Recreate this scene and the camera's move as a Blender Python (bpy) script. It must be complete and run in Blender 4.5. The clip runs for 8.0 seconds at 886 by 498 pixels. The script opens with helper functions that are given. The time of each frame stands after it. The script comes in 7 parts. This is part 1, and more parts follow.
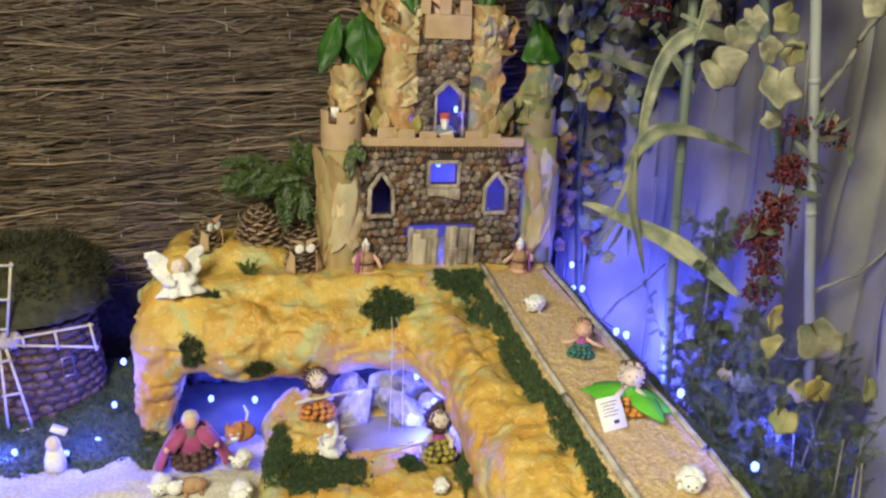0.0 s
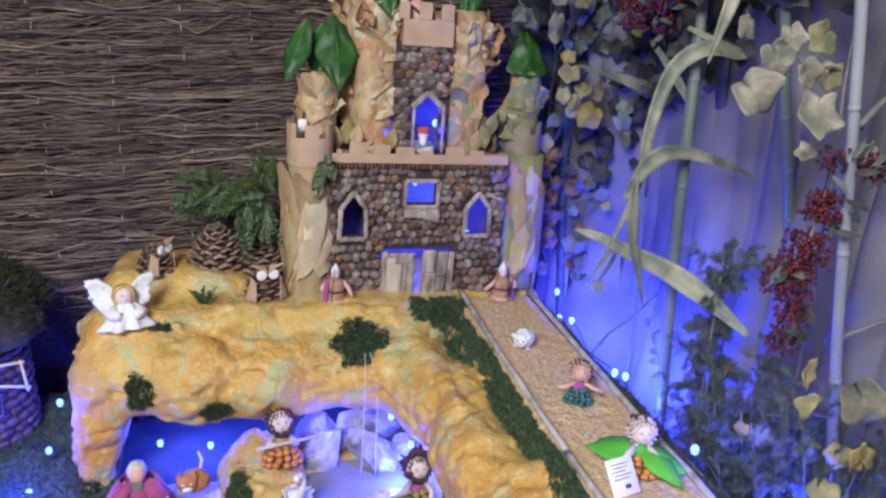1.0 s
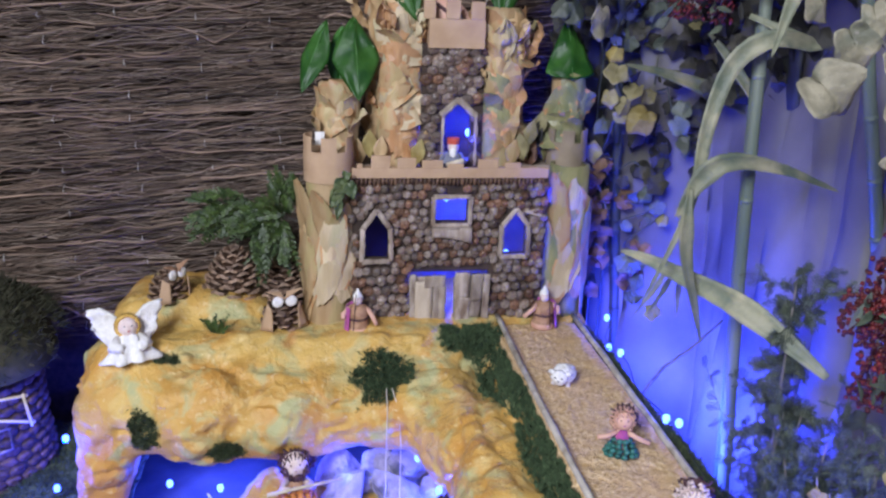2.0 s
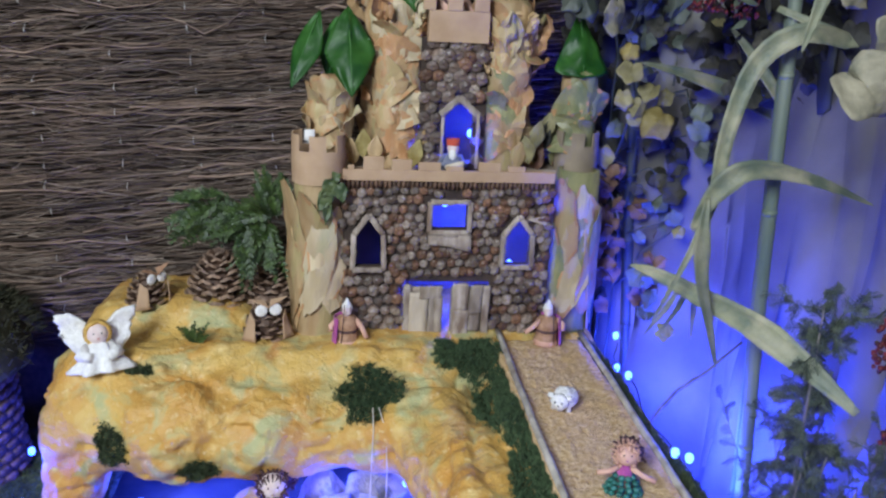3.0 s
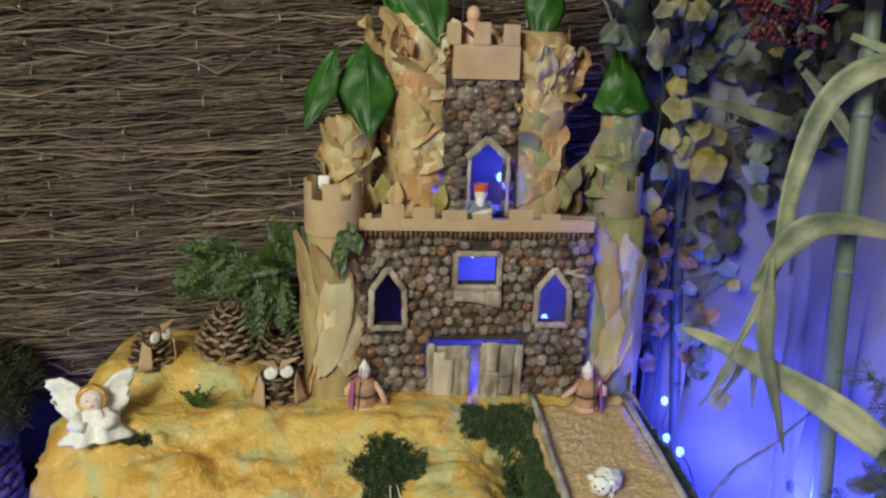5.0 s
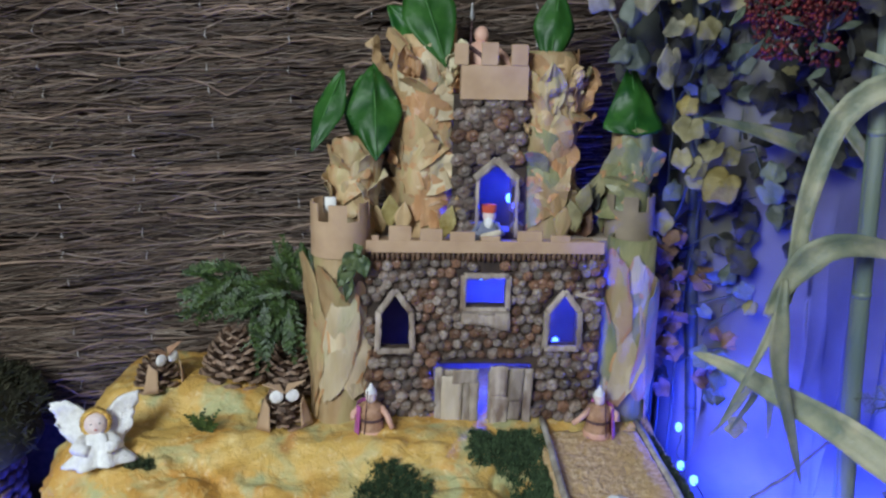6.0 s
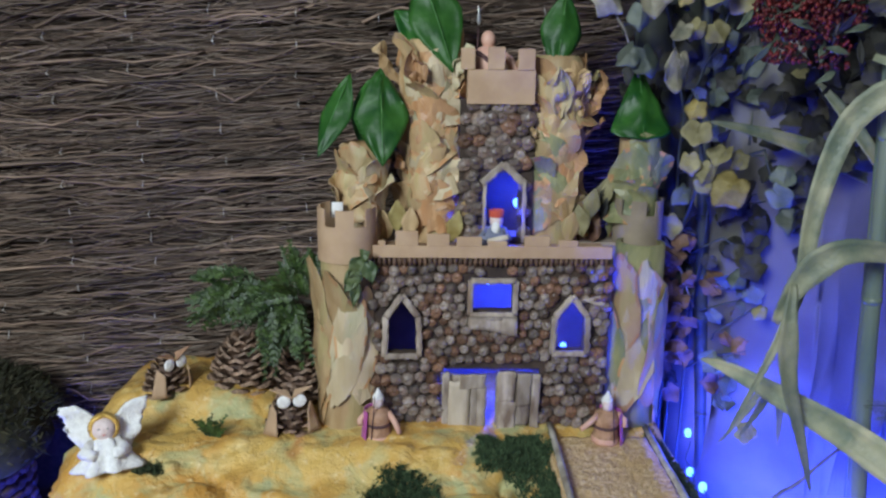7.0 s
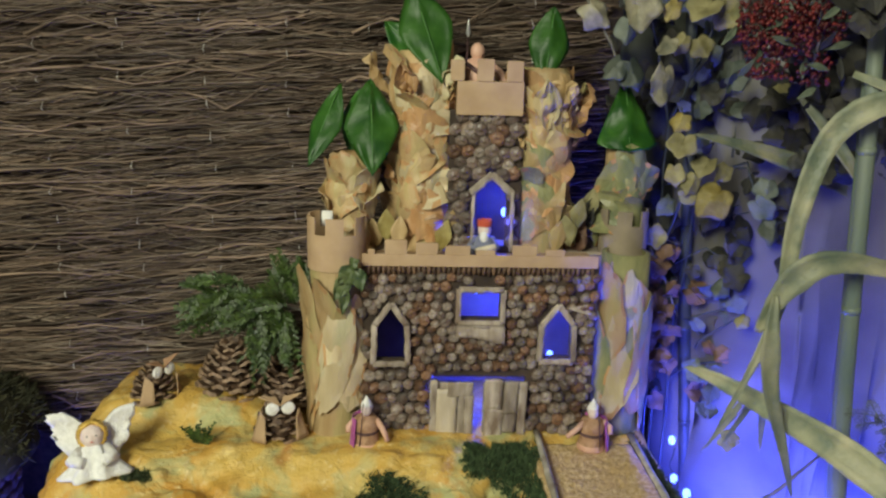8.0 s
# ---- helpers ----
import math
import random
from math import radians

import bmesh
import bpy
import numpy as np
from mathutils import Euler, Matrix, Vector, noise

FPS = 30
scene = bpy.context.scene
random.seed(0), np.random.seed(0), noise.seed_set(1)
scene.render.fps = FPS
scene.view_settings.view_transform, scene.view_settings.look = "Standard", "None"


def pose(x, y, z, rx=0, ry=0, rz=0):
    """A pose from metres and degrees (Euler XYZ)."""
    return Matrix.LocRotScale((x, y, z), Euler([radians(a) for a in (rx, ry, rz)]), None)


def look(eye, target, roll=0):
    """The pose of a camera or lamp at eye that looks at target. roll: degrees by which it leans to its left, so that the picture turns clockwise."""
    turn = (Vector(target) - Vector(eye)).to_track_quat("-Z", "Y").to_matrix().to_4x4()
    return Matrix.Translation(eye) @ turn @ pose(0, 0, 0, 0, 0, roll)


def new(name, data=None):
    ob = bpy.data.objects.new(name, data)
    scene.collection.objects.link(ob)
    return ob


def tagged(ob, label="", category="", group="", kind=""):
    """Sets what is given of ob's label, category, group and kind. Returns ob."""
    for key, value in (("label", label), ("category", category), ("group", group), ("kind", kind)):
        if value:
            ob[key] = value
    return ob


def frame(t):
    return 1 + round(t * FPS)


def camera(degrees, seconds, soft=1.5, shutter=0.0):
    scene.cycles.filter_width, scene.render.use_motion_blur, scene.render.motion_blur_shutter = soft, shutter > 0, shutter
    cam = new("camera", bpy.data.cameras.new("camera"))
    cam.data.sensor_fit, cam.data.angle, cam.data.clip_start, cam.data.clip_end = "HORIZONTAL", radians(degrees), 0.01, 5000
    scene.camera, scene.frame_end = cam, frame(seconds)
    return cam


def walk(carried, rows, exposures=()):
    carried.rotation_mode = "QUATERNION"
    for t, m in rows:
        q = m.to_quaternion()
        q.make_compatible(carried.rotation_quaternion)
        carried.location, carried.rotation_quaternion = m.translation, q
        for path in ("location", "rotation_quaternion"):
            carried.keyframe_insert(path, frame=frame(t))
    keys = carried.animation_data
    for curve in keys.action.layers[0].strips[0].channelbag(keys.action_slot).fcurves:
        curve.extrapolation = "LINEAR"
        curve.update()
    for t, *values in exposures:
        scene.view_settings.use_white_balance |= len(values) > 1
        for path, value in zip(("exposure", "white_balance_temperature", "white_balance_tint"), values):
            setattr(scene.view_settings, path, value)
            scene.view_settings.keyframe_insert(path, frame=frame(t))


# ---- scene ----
cam = camera(60.0, 8.0, soft=2.4)
WARM, LATE, COOL, DUSK = (7900, -3), (7200, -5), (5450, 5), (5650, 19)
EXPOSURES = [(0.0, 0.22, *WARM), (0.25, 0.22, *WARM), (0.4, 0.22, *DUSK), (1.05, 0.22, *DUSK), (1.2, 0.22, *WARM), (1.3, 0.22, *WARM), (1.5, 0.22, *DUSK), (3.2, 0.1, *COOL), (3.4, 0.1, *WARM), (3.6, 0.1, *WARM), (3.8, 0.1, *COOL),
             (4.25, 0.1, *COOL), (4.4, 0.0, *LATE), (4.7, 0.0, *LATE), (5.9, 0.0, *COOL), (6.5, 0.0, *COOL), (6.6, 0.0, *LATE), (6.85, 0.0, *LATE), (7.0, 0.0, *COOL), (7.6, 0.0, *COOL), (7.8, 0.0, *LATE), (8.0, 0.0, *LATE)]
PATH = [
    (0, (-0.295, 0.227, 0.942), (0.072, 2.091, 0.319), 2.4),
    (0.5, (-0.304, 0.318, 0.939), (0.159, 2.158, 0.308), 3.5),
    (1, (-0.316, 0.378, 0.945), (0.172, 2.217, 0.33), 4.0),
    (1.5, (-0.276, 0.428, 0.938), (0.122, 2.286, 0.315), 2.7),
    (1.7, (-0.249, 0.46, 0.941), (0.093, 2.329, 0.317), 1.8),
    (2.8, (-0.157, 0.572, 0.902), (0.086, 2.474, 0.331), 2.6),
    (3, (-0.158, 0.586, 0.915), (0.086, 2.477, 0.312), 2.6),
    (3.5, (-0.139, 0.615, 0.909), (0.028, 2.52, 0.323), 1.6),
    (4, (-0.125, 0.646, 0.914), (-0.006, 2.556, 0.333), 1.3),
    (4.5, (-0.121, 0.671, 0.91), (0.034, 2.585, 0.353), 2.2),
    (4.7, (-0.122, 0.686, 0.919), (0.028, 2.603, 0.371), 1.9),
    (6, (-0.102, 0.717, 0.918), (-0.023, 2.656, 0.434), 1.1),
    (6.5, (-0.097, 0.716, 0.917), (-0.01, 2.657, 0.444), 1.0),
    (7, (-0.096, 0.72, 0.921), (-0.046, 2.661, 0.443), 0.8),
    (7.5, (-0.1, 0.719, 0.924), (-0.04, 2.66, 0.447), 0.9),
    (7.6, (-0.101, 0.72, 0.924), (-0.036, 2.663, 0.457), 0.9),
    (8, (-0.103, 0.709, 0.926), (-0.012, 2.653, 0.467), 1.4),
]
walk(cam, [(t, look(eye, target, roll)) for t, eye, target, roll in PATH], EXPOSURES)

# ---- world and lights ----
world = bpy.data.worlds.new("room_world")
scene.world = world
world.use_nodes = True
world.node_tree.nodes["Background"].inputs[0].default_value = (0.9, 0.92, 1.0, 1)
world.node_tree.nodes["Background"].inputs[1].default_value = 0.02


def lamp(name, kind, m, energy, colour, size):
    d = bpy.data.lights.new(name, kind)
    d.energy, d.color = energy, colour
    if kind == "AREA":
        d.shape, d.size = "DISK", size
    else:
        d.shadow_soft_size = size
    ob = new(name, d)
    ob.matrix_world = m
    return ob


ROOM_LIGHT = 49.0
lamp("room_lamp_light", "AREA", look((-0.95, -0.15, 1.62), (-0.10, 1.8, 0.5)), ROOM_LIGHT, (1.0, 0.975, 0.90), 0.7)
BLUE = (0.035, 0.055, 1.0)
BLUE_POWER = 9.0

# ---- materials ----


def rgba(c):
    return (c[0], c[1], c[2], 1.0)


def material(name, c1, c2, scale=40.0, rough=0.7, bump=0.4, fine=400.0, metal=0.0, sheen=0.0, stretch=(1, 1, 1),
             c3=None, patch=8.0, vary=0.0, spec=0.5, translucent=0.0, depth=0.002):
    """Two-tone noise colour, a third patchy tone, fine relief and roughness variation."""
    mat = bpy.data.materials.new(name)
    mat.use_nodes = True
    nt = mat.node_tree
    n, l = nt.nodes, nt.links
    bsdf = n["Principled BSDF"]
    tc = n.new("ShaderNodeTexCoord")
    mp = n.new("ShaderNodeMapping")
    mp.inputs["Scale"].default_value = stretch
    l.new(tc.outputs["Object"], mp.inputs["Vector"])
    n1 = n.new("ShaderNodeTexNoise")
    n1.inputs["Scale"].default_value, n1.inputs["Detail"].default_value = scale, 5
    n2 = n.new("ShaderNodeTexNoise")
    n2.inputs["Scale"].default_value, n2.inputs["Detail"].default_value = fine, 6
    for x in (n1, n2):
        l.new(mp.outputs[0], x.inputs["Vector"])
    ramp = n.new("ShaderNodeValToRGB")
    ramp.color_ramp.elements[0].position, ramp.color_ramp.elements[1].position = 0.34, 0.66
    ramp.color_ramp.elements[0].color, ramp.color_ramp.elements[1].color = rgba(c1), rgba(c2)
    l.new(n1.outputs["Fac"], ramp.inputs[0])
    colour = ramp.outputs[0]
    if c3:
        n3 = n.new("ShaderNodeTexNoise")
        n3.inputs["Scale"].default_value, n3.inputs["Detail"].default_value = patch, 4
        l.new(mp.outputs[0], n3.inputs["Vector"])
        r3 = n.new("ShaderNodeMapRange")
        r3.inputs[1].default_value, r3.inputs[2].default_value = 0.5, 0.68
        l.new(n3.outputs["Fac"], r3.inputs[0])
        mx = n.new("ShaderNodeMix")
        mx.data_type = "RGBA"
        l.new(r3.outputs[0], mx.inputs[0])
        l.new(colour, mx.inputs[6])
        mx.inputs[7].default_value = rgba(c3)
        colour = mx.outputs[2]
    if vary:
        oi = n.new("ShaderNodeObjectInfo")
        geo = n.new("ShaderNodeNewGeometry")
        add = n.new("ShaderNodeMath")
        l.new(oi.outputs["Random"], add.inputs[0])
        l.new(geo.outputs["Random Per Island"], add.inputs[1])
        fr = n.new("ShaderNodeMath")
        fr.operation = "FRACT"
        l.new(add.outputs[0], fr.inputs[0])
        mr = n.new("ShaderNodeMapRange")
        mr.inputs[3].default_value, mr.inputs[4].default_value = 1 - vary, 1 + vary
        l.new(fr.outputs[0], mr.inputs[0])
        hs = n.new("ShaderNodeHueSaturation")
        l.new(mr.outputs[0], hs.inputs["Value"])
        l.new(colour, hs.inputs["Color"])
        colour = hs.outputs[0]
    l.new(colour, bsdf.inputs["Base Color"])
    rr = n.new("ShaderNodeMapRange")
    rr.inputs[3].default_value, rr.inputs[4].default_value = max(0.04, rough - 0.12), min(1.0, rough + 0.12)
    l.new(n1.outputs["Fac"], rr.inputs[0])
    l.new(rr.outputs[0], bsdf.inputs["Roughness"])
    bsdf.inputs["Metallic"].default_value = metal
    bsdf.inputs["Specular IOR Level"].default_value = spec
    if sheen:
        bsdf.inputs["Sheen Weight"].default_value = sheen
    if bump:
        mixh = n.new("ShaderNodeMath")
        mixh.operation = "ADD"
        l.new(n1.outputs["Fac"], mixh.inputs[0])
        half = n.new("ShaderNodeMath")
        half.operation = "MULTIPLY"
        half.inputs[1].default_value = 0.8
        l.new(n2.outputs["Fac"], half.inputs[0])
        l.new(half.outputs[0], mixh.inputs[1])
        b = n.new("ShaderNodeBump")
        b.inputs["Strength"].default_value, b.inputs["Distance"].default_value = bump, depth
        l.new(mixh.outputs[0], b.inputs["Height"])
        l.new(b.outputs[0], bsdf.inputs["Normal"])
    if translucent:
        out = n["Material Output"]
        tr = n.new("ShaderNodeBsdfTranslucent")
        l.new(colour, tr.inputs[0])
        ms = n.new("ShaderNodeMixShader")
        ms.inputs[0].default_value = translucent
        l.new(bsdf.outputs[0], ms.inputs[1])
        l.new(tr.outputs[0], ms.inputs[2])
        l.new(ms.outputs[0], out.inputs[0])
    return mat


def glow(name, colour, strength):
    mat = bpy.data.materials.new(name)
    mat.use_nodes = True
    b = mat.node_tree.nodes["Principled BSDF"]
    b.inputs["Base Color"].default_value = rgba(colour)
    b.inputs["Emission Color"].default_value = rgba(colour)
    b.inputs["Emission Strength"].default_value = strength
    return mat




def rock_paint():
    """Varnished ochre paint over crumpled paper: orange, yellow and green glazes, wrinkles and a wet gloss."""
    mat = bpy.data.materials.new("painted_rock")
    mat.use_nodes = True
    n, l = mat.node_tree.nodes, mat.node_tree.links
    bsdf = n["Principled BSDF"]
    tc = n.new("ShaderNodeTexCoord")

    def tex(scale, detail, distort=0.0, rough=0.55):
        x = n.new("ShaderNodeTexNoise")
        x.inputs["Scale"].default_value, x.inputs["Detail"].default_value = scale, detail
        x.inputs["Distortion"].default_value, x.inputs["Roughness"].default_value = distort, rough
        l.new(tc.outputs["Object"], x.inputs["Vector"])
        return x.outputs["Fac"]

    def band(v, a, b):
        x = n.new("ShaderNodeMapRange")
        x.inputs[1].default_value, x.inputs[2].default_value = a, b
        l.new(v, x.inputs[0])
        return x.outputs[0]

    def blend(fac, a, b):
        x = n.new("ShaderNodeMix")
        x.data_type = "RGBA"
        l.new(fac, x.inputs[0])
        for k, c in ((6, a), (7, b)):
            if isinstance(c, tuple):
                x.inputs[k].default_value = rgba(c)
            else:
                l.new(c, x.inputs[k])
        return x.outputs[2]

    big, mid, crease, fine = tex(7, 4, 0.6), tex(26, 5, 0.6), tex(24, 4, 0.7, 0.55), tex(95, 4, 0.5, 0.6)
    col = blend(band(big, 0.38, 0.62), (0.55, 0.285, 0.050), (0.64, 0.425, 0.105))
    col = blend(band(mid, 0.52, 0.72), col, (0.70, 0.52, 0.19))
    col = blend(band(tex(13, 4, 0.8), 0.52, 0.66), col, (0.46, 0.45, 0.21))
    col = blend(band(tex(9, 5, 1.5), 0.60, 0.74), col, (0.48, 0.24, 0.07))
    col = blend(band(fine, 0.58, 0.76), col, (0.76, 0.62, 0.32))
    l.new(col, bsdf.inputs["Base Color"])
    l.new(band(mid, -0.6, 1.3), bsdf.inputs["Roughness"])
    l.new(band(tex(21, 4, 0.8), 0.46, 0.66), bsdf.inputs["Coat Weight"])
    bsdf.inputs["Coat Roughness"].default_value = 0.13
    h = n.new("ShaderNodeMath")
    h.operation = "MULTIPLY_ADD"
    l.new(fine, h.inputs[0])
    h.inputs[1].default_value = 0.30
    l.new(crease, h.inputs[2])
    b = n.new("ShaderNodeBump")
    b.inputs["Strength"].default_value, b.inputs["Distance"].default_value = 1.0, 0.0085
    l.new(h.outputs[0], b.inputs["Height"])
    l.new(b.outputs[0], bsdf.inputs["Normal"])
    b2 = n.new("ShaderNodeBump")
    b2.inputs["Strength"].default_value, b2.inputs["Distance"].default_value = 1.0, 0.005
    l.new(fine, b2.inputs["Height"])
    l.new(b.outputs[0], b2.inputs["Normal"])
    l.new(b2.outputs[0], bsdf.inputs["Coat Normal"])
    return mat


M_ROCK = rock_paint()
M_ROAD = material("sawdust_road", (0.58, 0.37, 0.15), (0.86, 0.67, 0.40), 150, 0.75, 1.0, 420, c3=(0.70, 0.48, 0.22), patch=18, depth=0.004)
M_TWIG = material("heather_twig", (0.095, 0.063, 0.045), (0.26, 0.185, 0.132), 60, 0.6, 0.3, 300, vary=0.7, stretch=(0.2, 1, 1))
M_TWIGPALE = material("pale_heather_twig", (0.20, 0.15, 0.115), (0.42, 0.34, 0.27), 60, 0.55, 0.3, 300, vary=0.5, stretch=(0.2, 1, 1))
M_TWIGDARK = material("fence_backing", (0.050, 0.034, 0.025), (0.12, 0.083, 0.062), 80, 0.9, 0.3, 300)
M_WIRE = material("tie_wire", (0.62, 0.60, 0.56), (0.82, 0.80, 0.76), 60, 0.35, 0.1, 300, metal=0.4)
M_WALL = material("grey_wall", (0.125, 0.119, 0.108), (0.225, 0.215, 0.197), 6, 0.7, 0.4, 28, c3=(0.10, 0.091, 0.080), patch=5, depth=0.004)
M_PANEL = material("pale_wall_panel", (0.24, 0.24, 0.235), (0.34, 0.34, 0.33), 5, 0.6, 0.5, 60, c3=(0.19, 0.185, 0.18), patch=4, depth=0.003)
M_ROOM = material("room_plaster", (0.24, 0.225, 0.20), (0.30, 0.28, 0.25), 3, 0.9, 0.2, 60)
M_TABLE = material("base_board_and_shade", (0.035, 0.04, 0.035), (0.07, 0.075, 0.06), 20, 0.85, 0.4, 150)
M_SAND = material("pale_sand", (0.55, 0.50, 0.42), (0.78, 0.74, 0.66), 160, 0.9, 0.9, 500)
M_MOSS = material("moss", (0.030, 0.058, 0.022), (0.082, 0.125, 0.054), 120, 0.9, 0.0, vary=0.5)
M_MOSSDARK = material("dark_moss", (0.030, 0.050, 0.020), (0.085, 0.105, 0.048), 100, 0.9, 0.0, vary=0.5)
M_MOSSBROWN = material("brown_moss", (0.020, 0.024, 0.010), (0.060, 0.056, 0.030), 60, 0.9, 0.0, vary=0.5)
M_SCALE = material("cone_scale", (0.092, 0.060, 0.045), (0.255, 0.182, 0.135), 100, 0.42, 0.35, 420, c3=(0.30, 0.26, 0.22), patch=50, vary=0.5)
M_SCALEGREY = material("grey_cone_scale", (0.135, 0.108, 0.096), (0.31, 0.265, 0.24), 100, 0.40, 0.35, 420, c3=(0.16, 0.105, 0.075), patch=55, vary=0.45)
M_SCALERUST = material("rusty_cone_scale", (0.10, 0.052, 0.033), (0.27, 0.155, 0.095), 100, 0.42, 0.35, 420, vary=0.45)
M_CONE = material("pine_cone", (0.060, 0.032, 0.020), (0.17, 0.10, 0.060), 130, 0.6, 0.6, 500, vary=0.35)
M_CONETIP = material("pine_cone_tip", (0.14, 0.085, 0.052), (0.34, 0.235, 0.16), 150, 0.55, 0.6, 500, vary=0.35)
M_CARD = material("cardboard", (0.42, 0.28, 0.165), (0.50, 0.35, 0.215), 30, 0.8, 0.25, 250)
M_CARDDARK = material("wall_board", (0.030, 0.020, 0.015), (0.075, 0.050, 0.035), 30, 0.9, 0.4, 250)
M_INSIDE = material("inner_board", (0.30, 0.24, 0.18), (0.38, 0.31, 0.24), 30, 0.9, 0.2, 250)
M_BARK = material("bark_strip", (0.25, 0.20, 0.155), (0.48, 0.41, 0.34), 70, 0.8, 0.9, 300, stretch=(1, 1, 0.35), c3=(0.17, 0.12, 0.085), patch=45, vary=0.28)
M_HUSK = material("dry_husk", (0.42, 0.27, 0.12), (0.64, 0.48, 0.27), 24, 0.45, 0.8, 150, c3=(0.44, 0.38, 0.16), patch=22, vary=0.25, stretch=(1, 1, 0.35), translucent=0.08)
M_HUSKORANGE = material("rust_husk", (0.46, 0.24, 0.10), (0.62, 0.40, 0.20), 26, 0.45, 0.8, 150, c3=(0.30, 0.15, 0.07), patch=26, vary=0.25, stretch=(1, 1, 0.35), translucent=0.08)
M_HUSKPALE = material("pale_husk", (0.52, 0.41, 0.24), (0.70, 0.59, 0.40), 26, 0.45, 0.8, 150, c3=(0.46, 0.45, 0.26), patch=20, vary=0.2, stretch=(1, 1, 0.35), translucent=0.08)
M_HUSKGREEN = material("green_husk", (0.20, 0.21, 0.09), (0.42, 0.38, 0.19), 22, 0.42, 0.8, 150, c3=(0.13, 0.16, 0.08), patch=18, vary=0.2, stretch=(1, 1, 0.35))
M_TUBE = material("card_tube", (0.23, 0.185, 0.125), (0.34, 0.275, 0.19), 20, 0.8, 0.3, 200)
M_IVY = material("green_ivy_leaf", (0.022, 0.090, 0.010), (0.054, 0.165, 0.022), 26, 0.46, 0.8, 90, c3=(0.015, 0.075, 0.012), patch=24, vary=0.3, depth=0.0016, translucent=0.08, spec=0.4)
M_IVYVEIN = material("ivy_vein", (0.05, 0.165, 0.03), (0.09, 0.215, 0.05), 22, 0.5, 0.2, 90)
M_DRYLEAF = material("dry_leaf", (0.20, 0.175, 0.075), (0.38, 0.34, 0.17), 35, 0.6, 0.5, 160, c3=(0.17, 0.19, 0.10), patch=12, vary=0.3, translucent=0.2)
M_GREYLEAF = material("grey_green_leaf", (0.075, 0.095, 0.080), (0.16, 0.18, 0.145), 30, 0.55, 0.5, 160, vary=0.4, translucent=0.12)
# near-black: shade among the foliage put into the leaf colour; also a few dark leaves
M_SHADELEAF = material("dark_shade_leaf", (0.014, 0.015, 0.013), (0.048, 0.044, 0.033), 30, 0.7, 0.5, 160, vary=0.6)
M_YELLOWLEAF = material("yellow_leaf", (0.30, 0.225, 0.060), (0.46, 0.385, 0.15), 34, 0.55, 0.8, 160, c3=(0.22, 0.17, 0.06), patch=30, vary=0.25, translucent=0.15, depth=0.003)
M_PALELEAF = material("pale_leaf", (0.20, 0.185, 0.125), (0.40, 0.365, 0.255), 40, 0.6, 0.6, 160, c3=(0.15, 0.155, 0.11), patch=30, vary=0.2, translucent=0.15, depth=0.003)
M_REED = material("reed_blade", (0.125, 0.155, 0.105), (0.29, 0.295, 0.185), 34, 0.5, 0.7, 200, stretch=(1, 1, 1), c3=(0.43, 0.40, 0.26), patch=16, vary=0.2, translucent=0.12)
M_CANE = material("cane_stalk", (0.10, 0.14, 0.11), (0.20, 0.23, 0.17), 25, 0.45, 0.4, 150, stretch=(1, 1, 0.15))
M_STAKE = material("pale_stake", (0.19, 0.20, 0.195), (0.30, 0.31, 0.30), 25, 0.6, 0.4, 150, stretch=(1, 1, 0.2))
M_POLE = material("dark_pole", (0.035, 0.045, 0.05), (0.07, 0.08, 0.085), 25, 0.5, 0.3, 150)
M_TWIGGREY = material("grey_branch", (0.12, 0.115, 0.10), (0.24, 0.22, 0.19), 60, 0.8, 0.5, 250)
M_BERRY = material("red_berry", (0.040, 0.003, 0.004), (0.125, 0.010, 0.009), 90, 0.55, 0.1, 300, vary=0.6)
M_IVYDARK = material("dark_ivy", (0.045, 0.075, 0.025), (0.11, 0.14, 0.05), 40, 0.5, 0.4, 120)
M_CONIFER = material("conifer_green", (0.017, 0.038, 0.007), (0.058, 0.098, 0.018), 60, 0.5, 0.0, vary=0.55)
M_BROWNHUSK = material("brown_dead_leaf", (0.09, 0.045, 0.028), (0.24, 0.14, 0.085), 35, 0.7, 0.5, 160, vary=0.3)
M_BUSH = material("feathery_bush", (0.040, 0.056, 0.036), (0.115, 0.135, 0.088), 60, 0.7, 0.0, vary=0.5)
M_STICK = material("pale_stick", (0.50, 0.43, 0.31), (0.68, 0.61, 0.48), 60, 0.7, 0.3, 300)
M_RAIL = material("weathered_rail", (0.38, 0.35, 0.29), (0.62, 0.58, 0.50), 40, 0.7, 0.5, 300, c3=(0.26, 0.22, 0.17), patch=30)
M_WHITE = material("white_wool", (0.76, 0.75, 0.73), (0.90, 0.89, 0.87), 150, 0.9, 0.9, 400)
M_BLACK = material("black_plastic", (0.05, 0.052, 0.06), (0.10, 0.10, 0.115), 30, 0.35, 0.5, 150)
M_SKIN = material("peach_clay", (0.62, 0.36, 0.26), (0.70, 0.44, 0.33), 60, 0.55, 0.2, 300)
M_PINK = material("pale_pink_clay", (0.66, 0.52, 0.49), (0.80, 0.68, 0.65), 110, 0.6, 0.5, 300)
M_BROWN = material("brown_cork", (0.36, 0.20, 0.11), (0.50, 0.31, 0.19), 90, 0.7, 0.6, 350, c3=(0.28, 0.15, 0.08), patch=60)
M_HAIR = material("dark_curl", (0.045, 0.020, 0.022), (0.125, 0.062, 0.066), 100, 0.7, 0.5, 350)
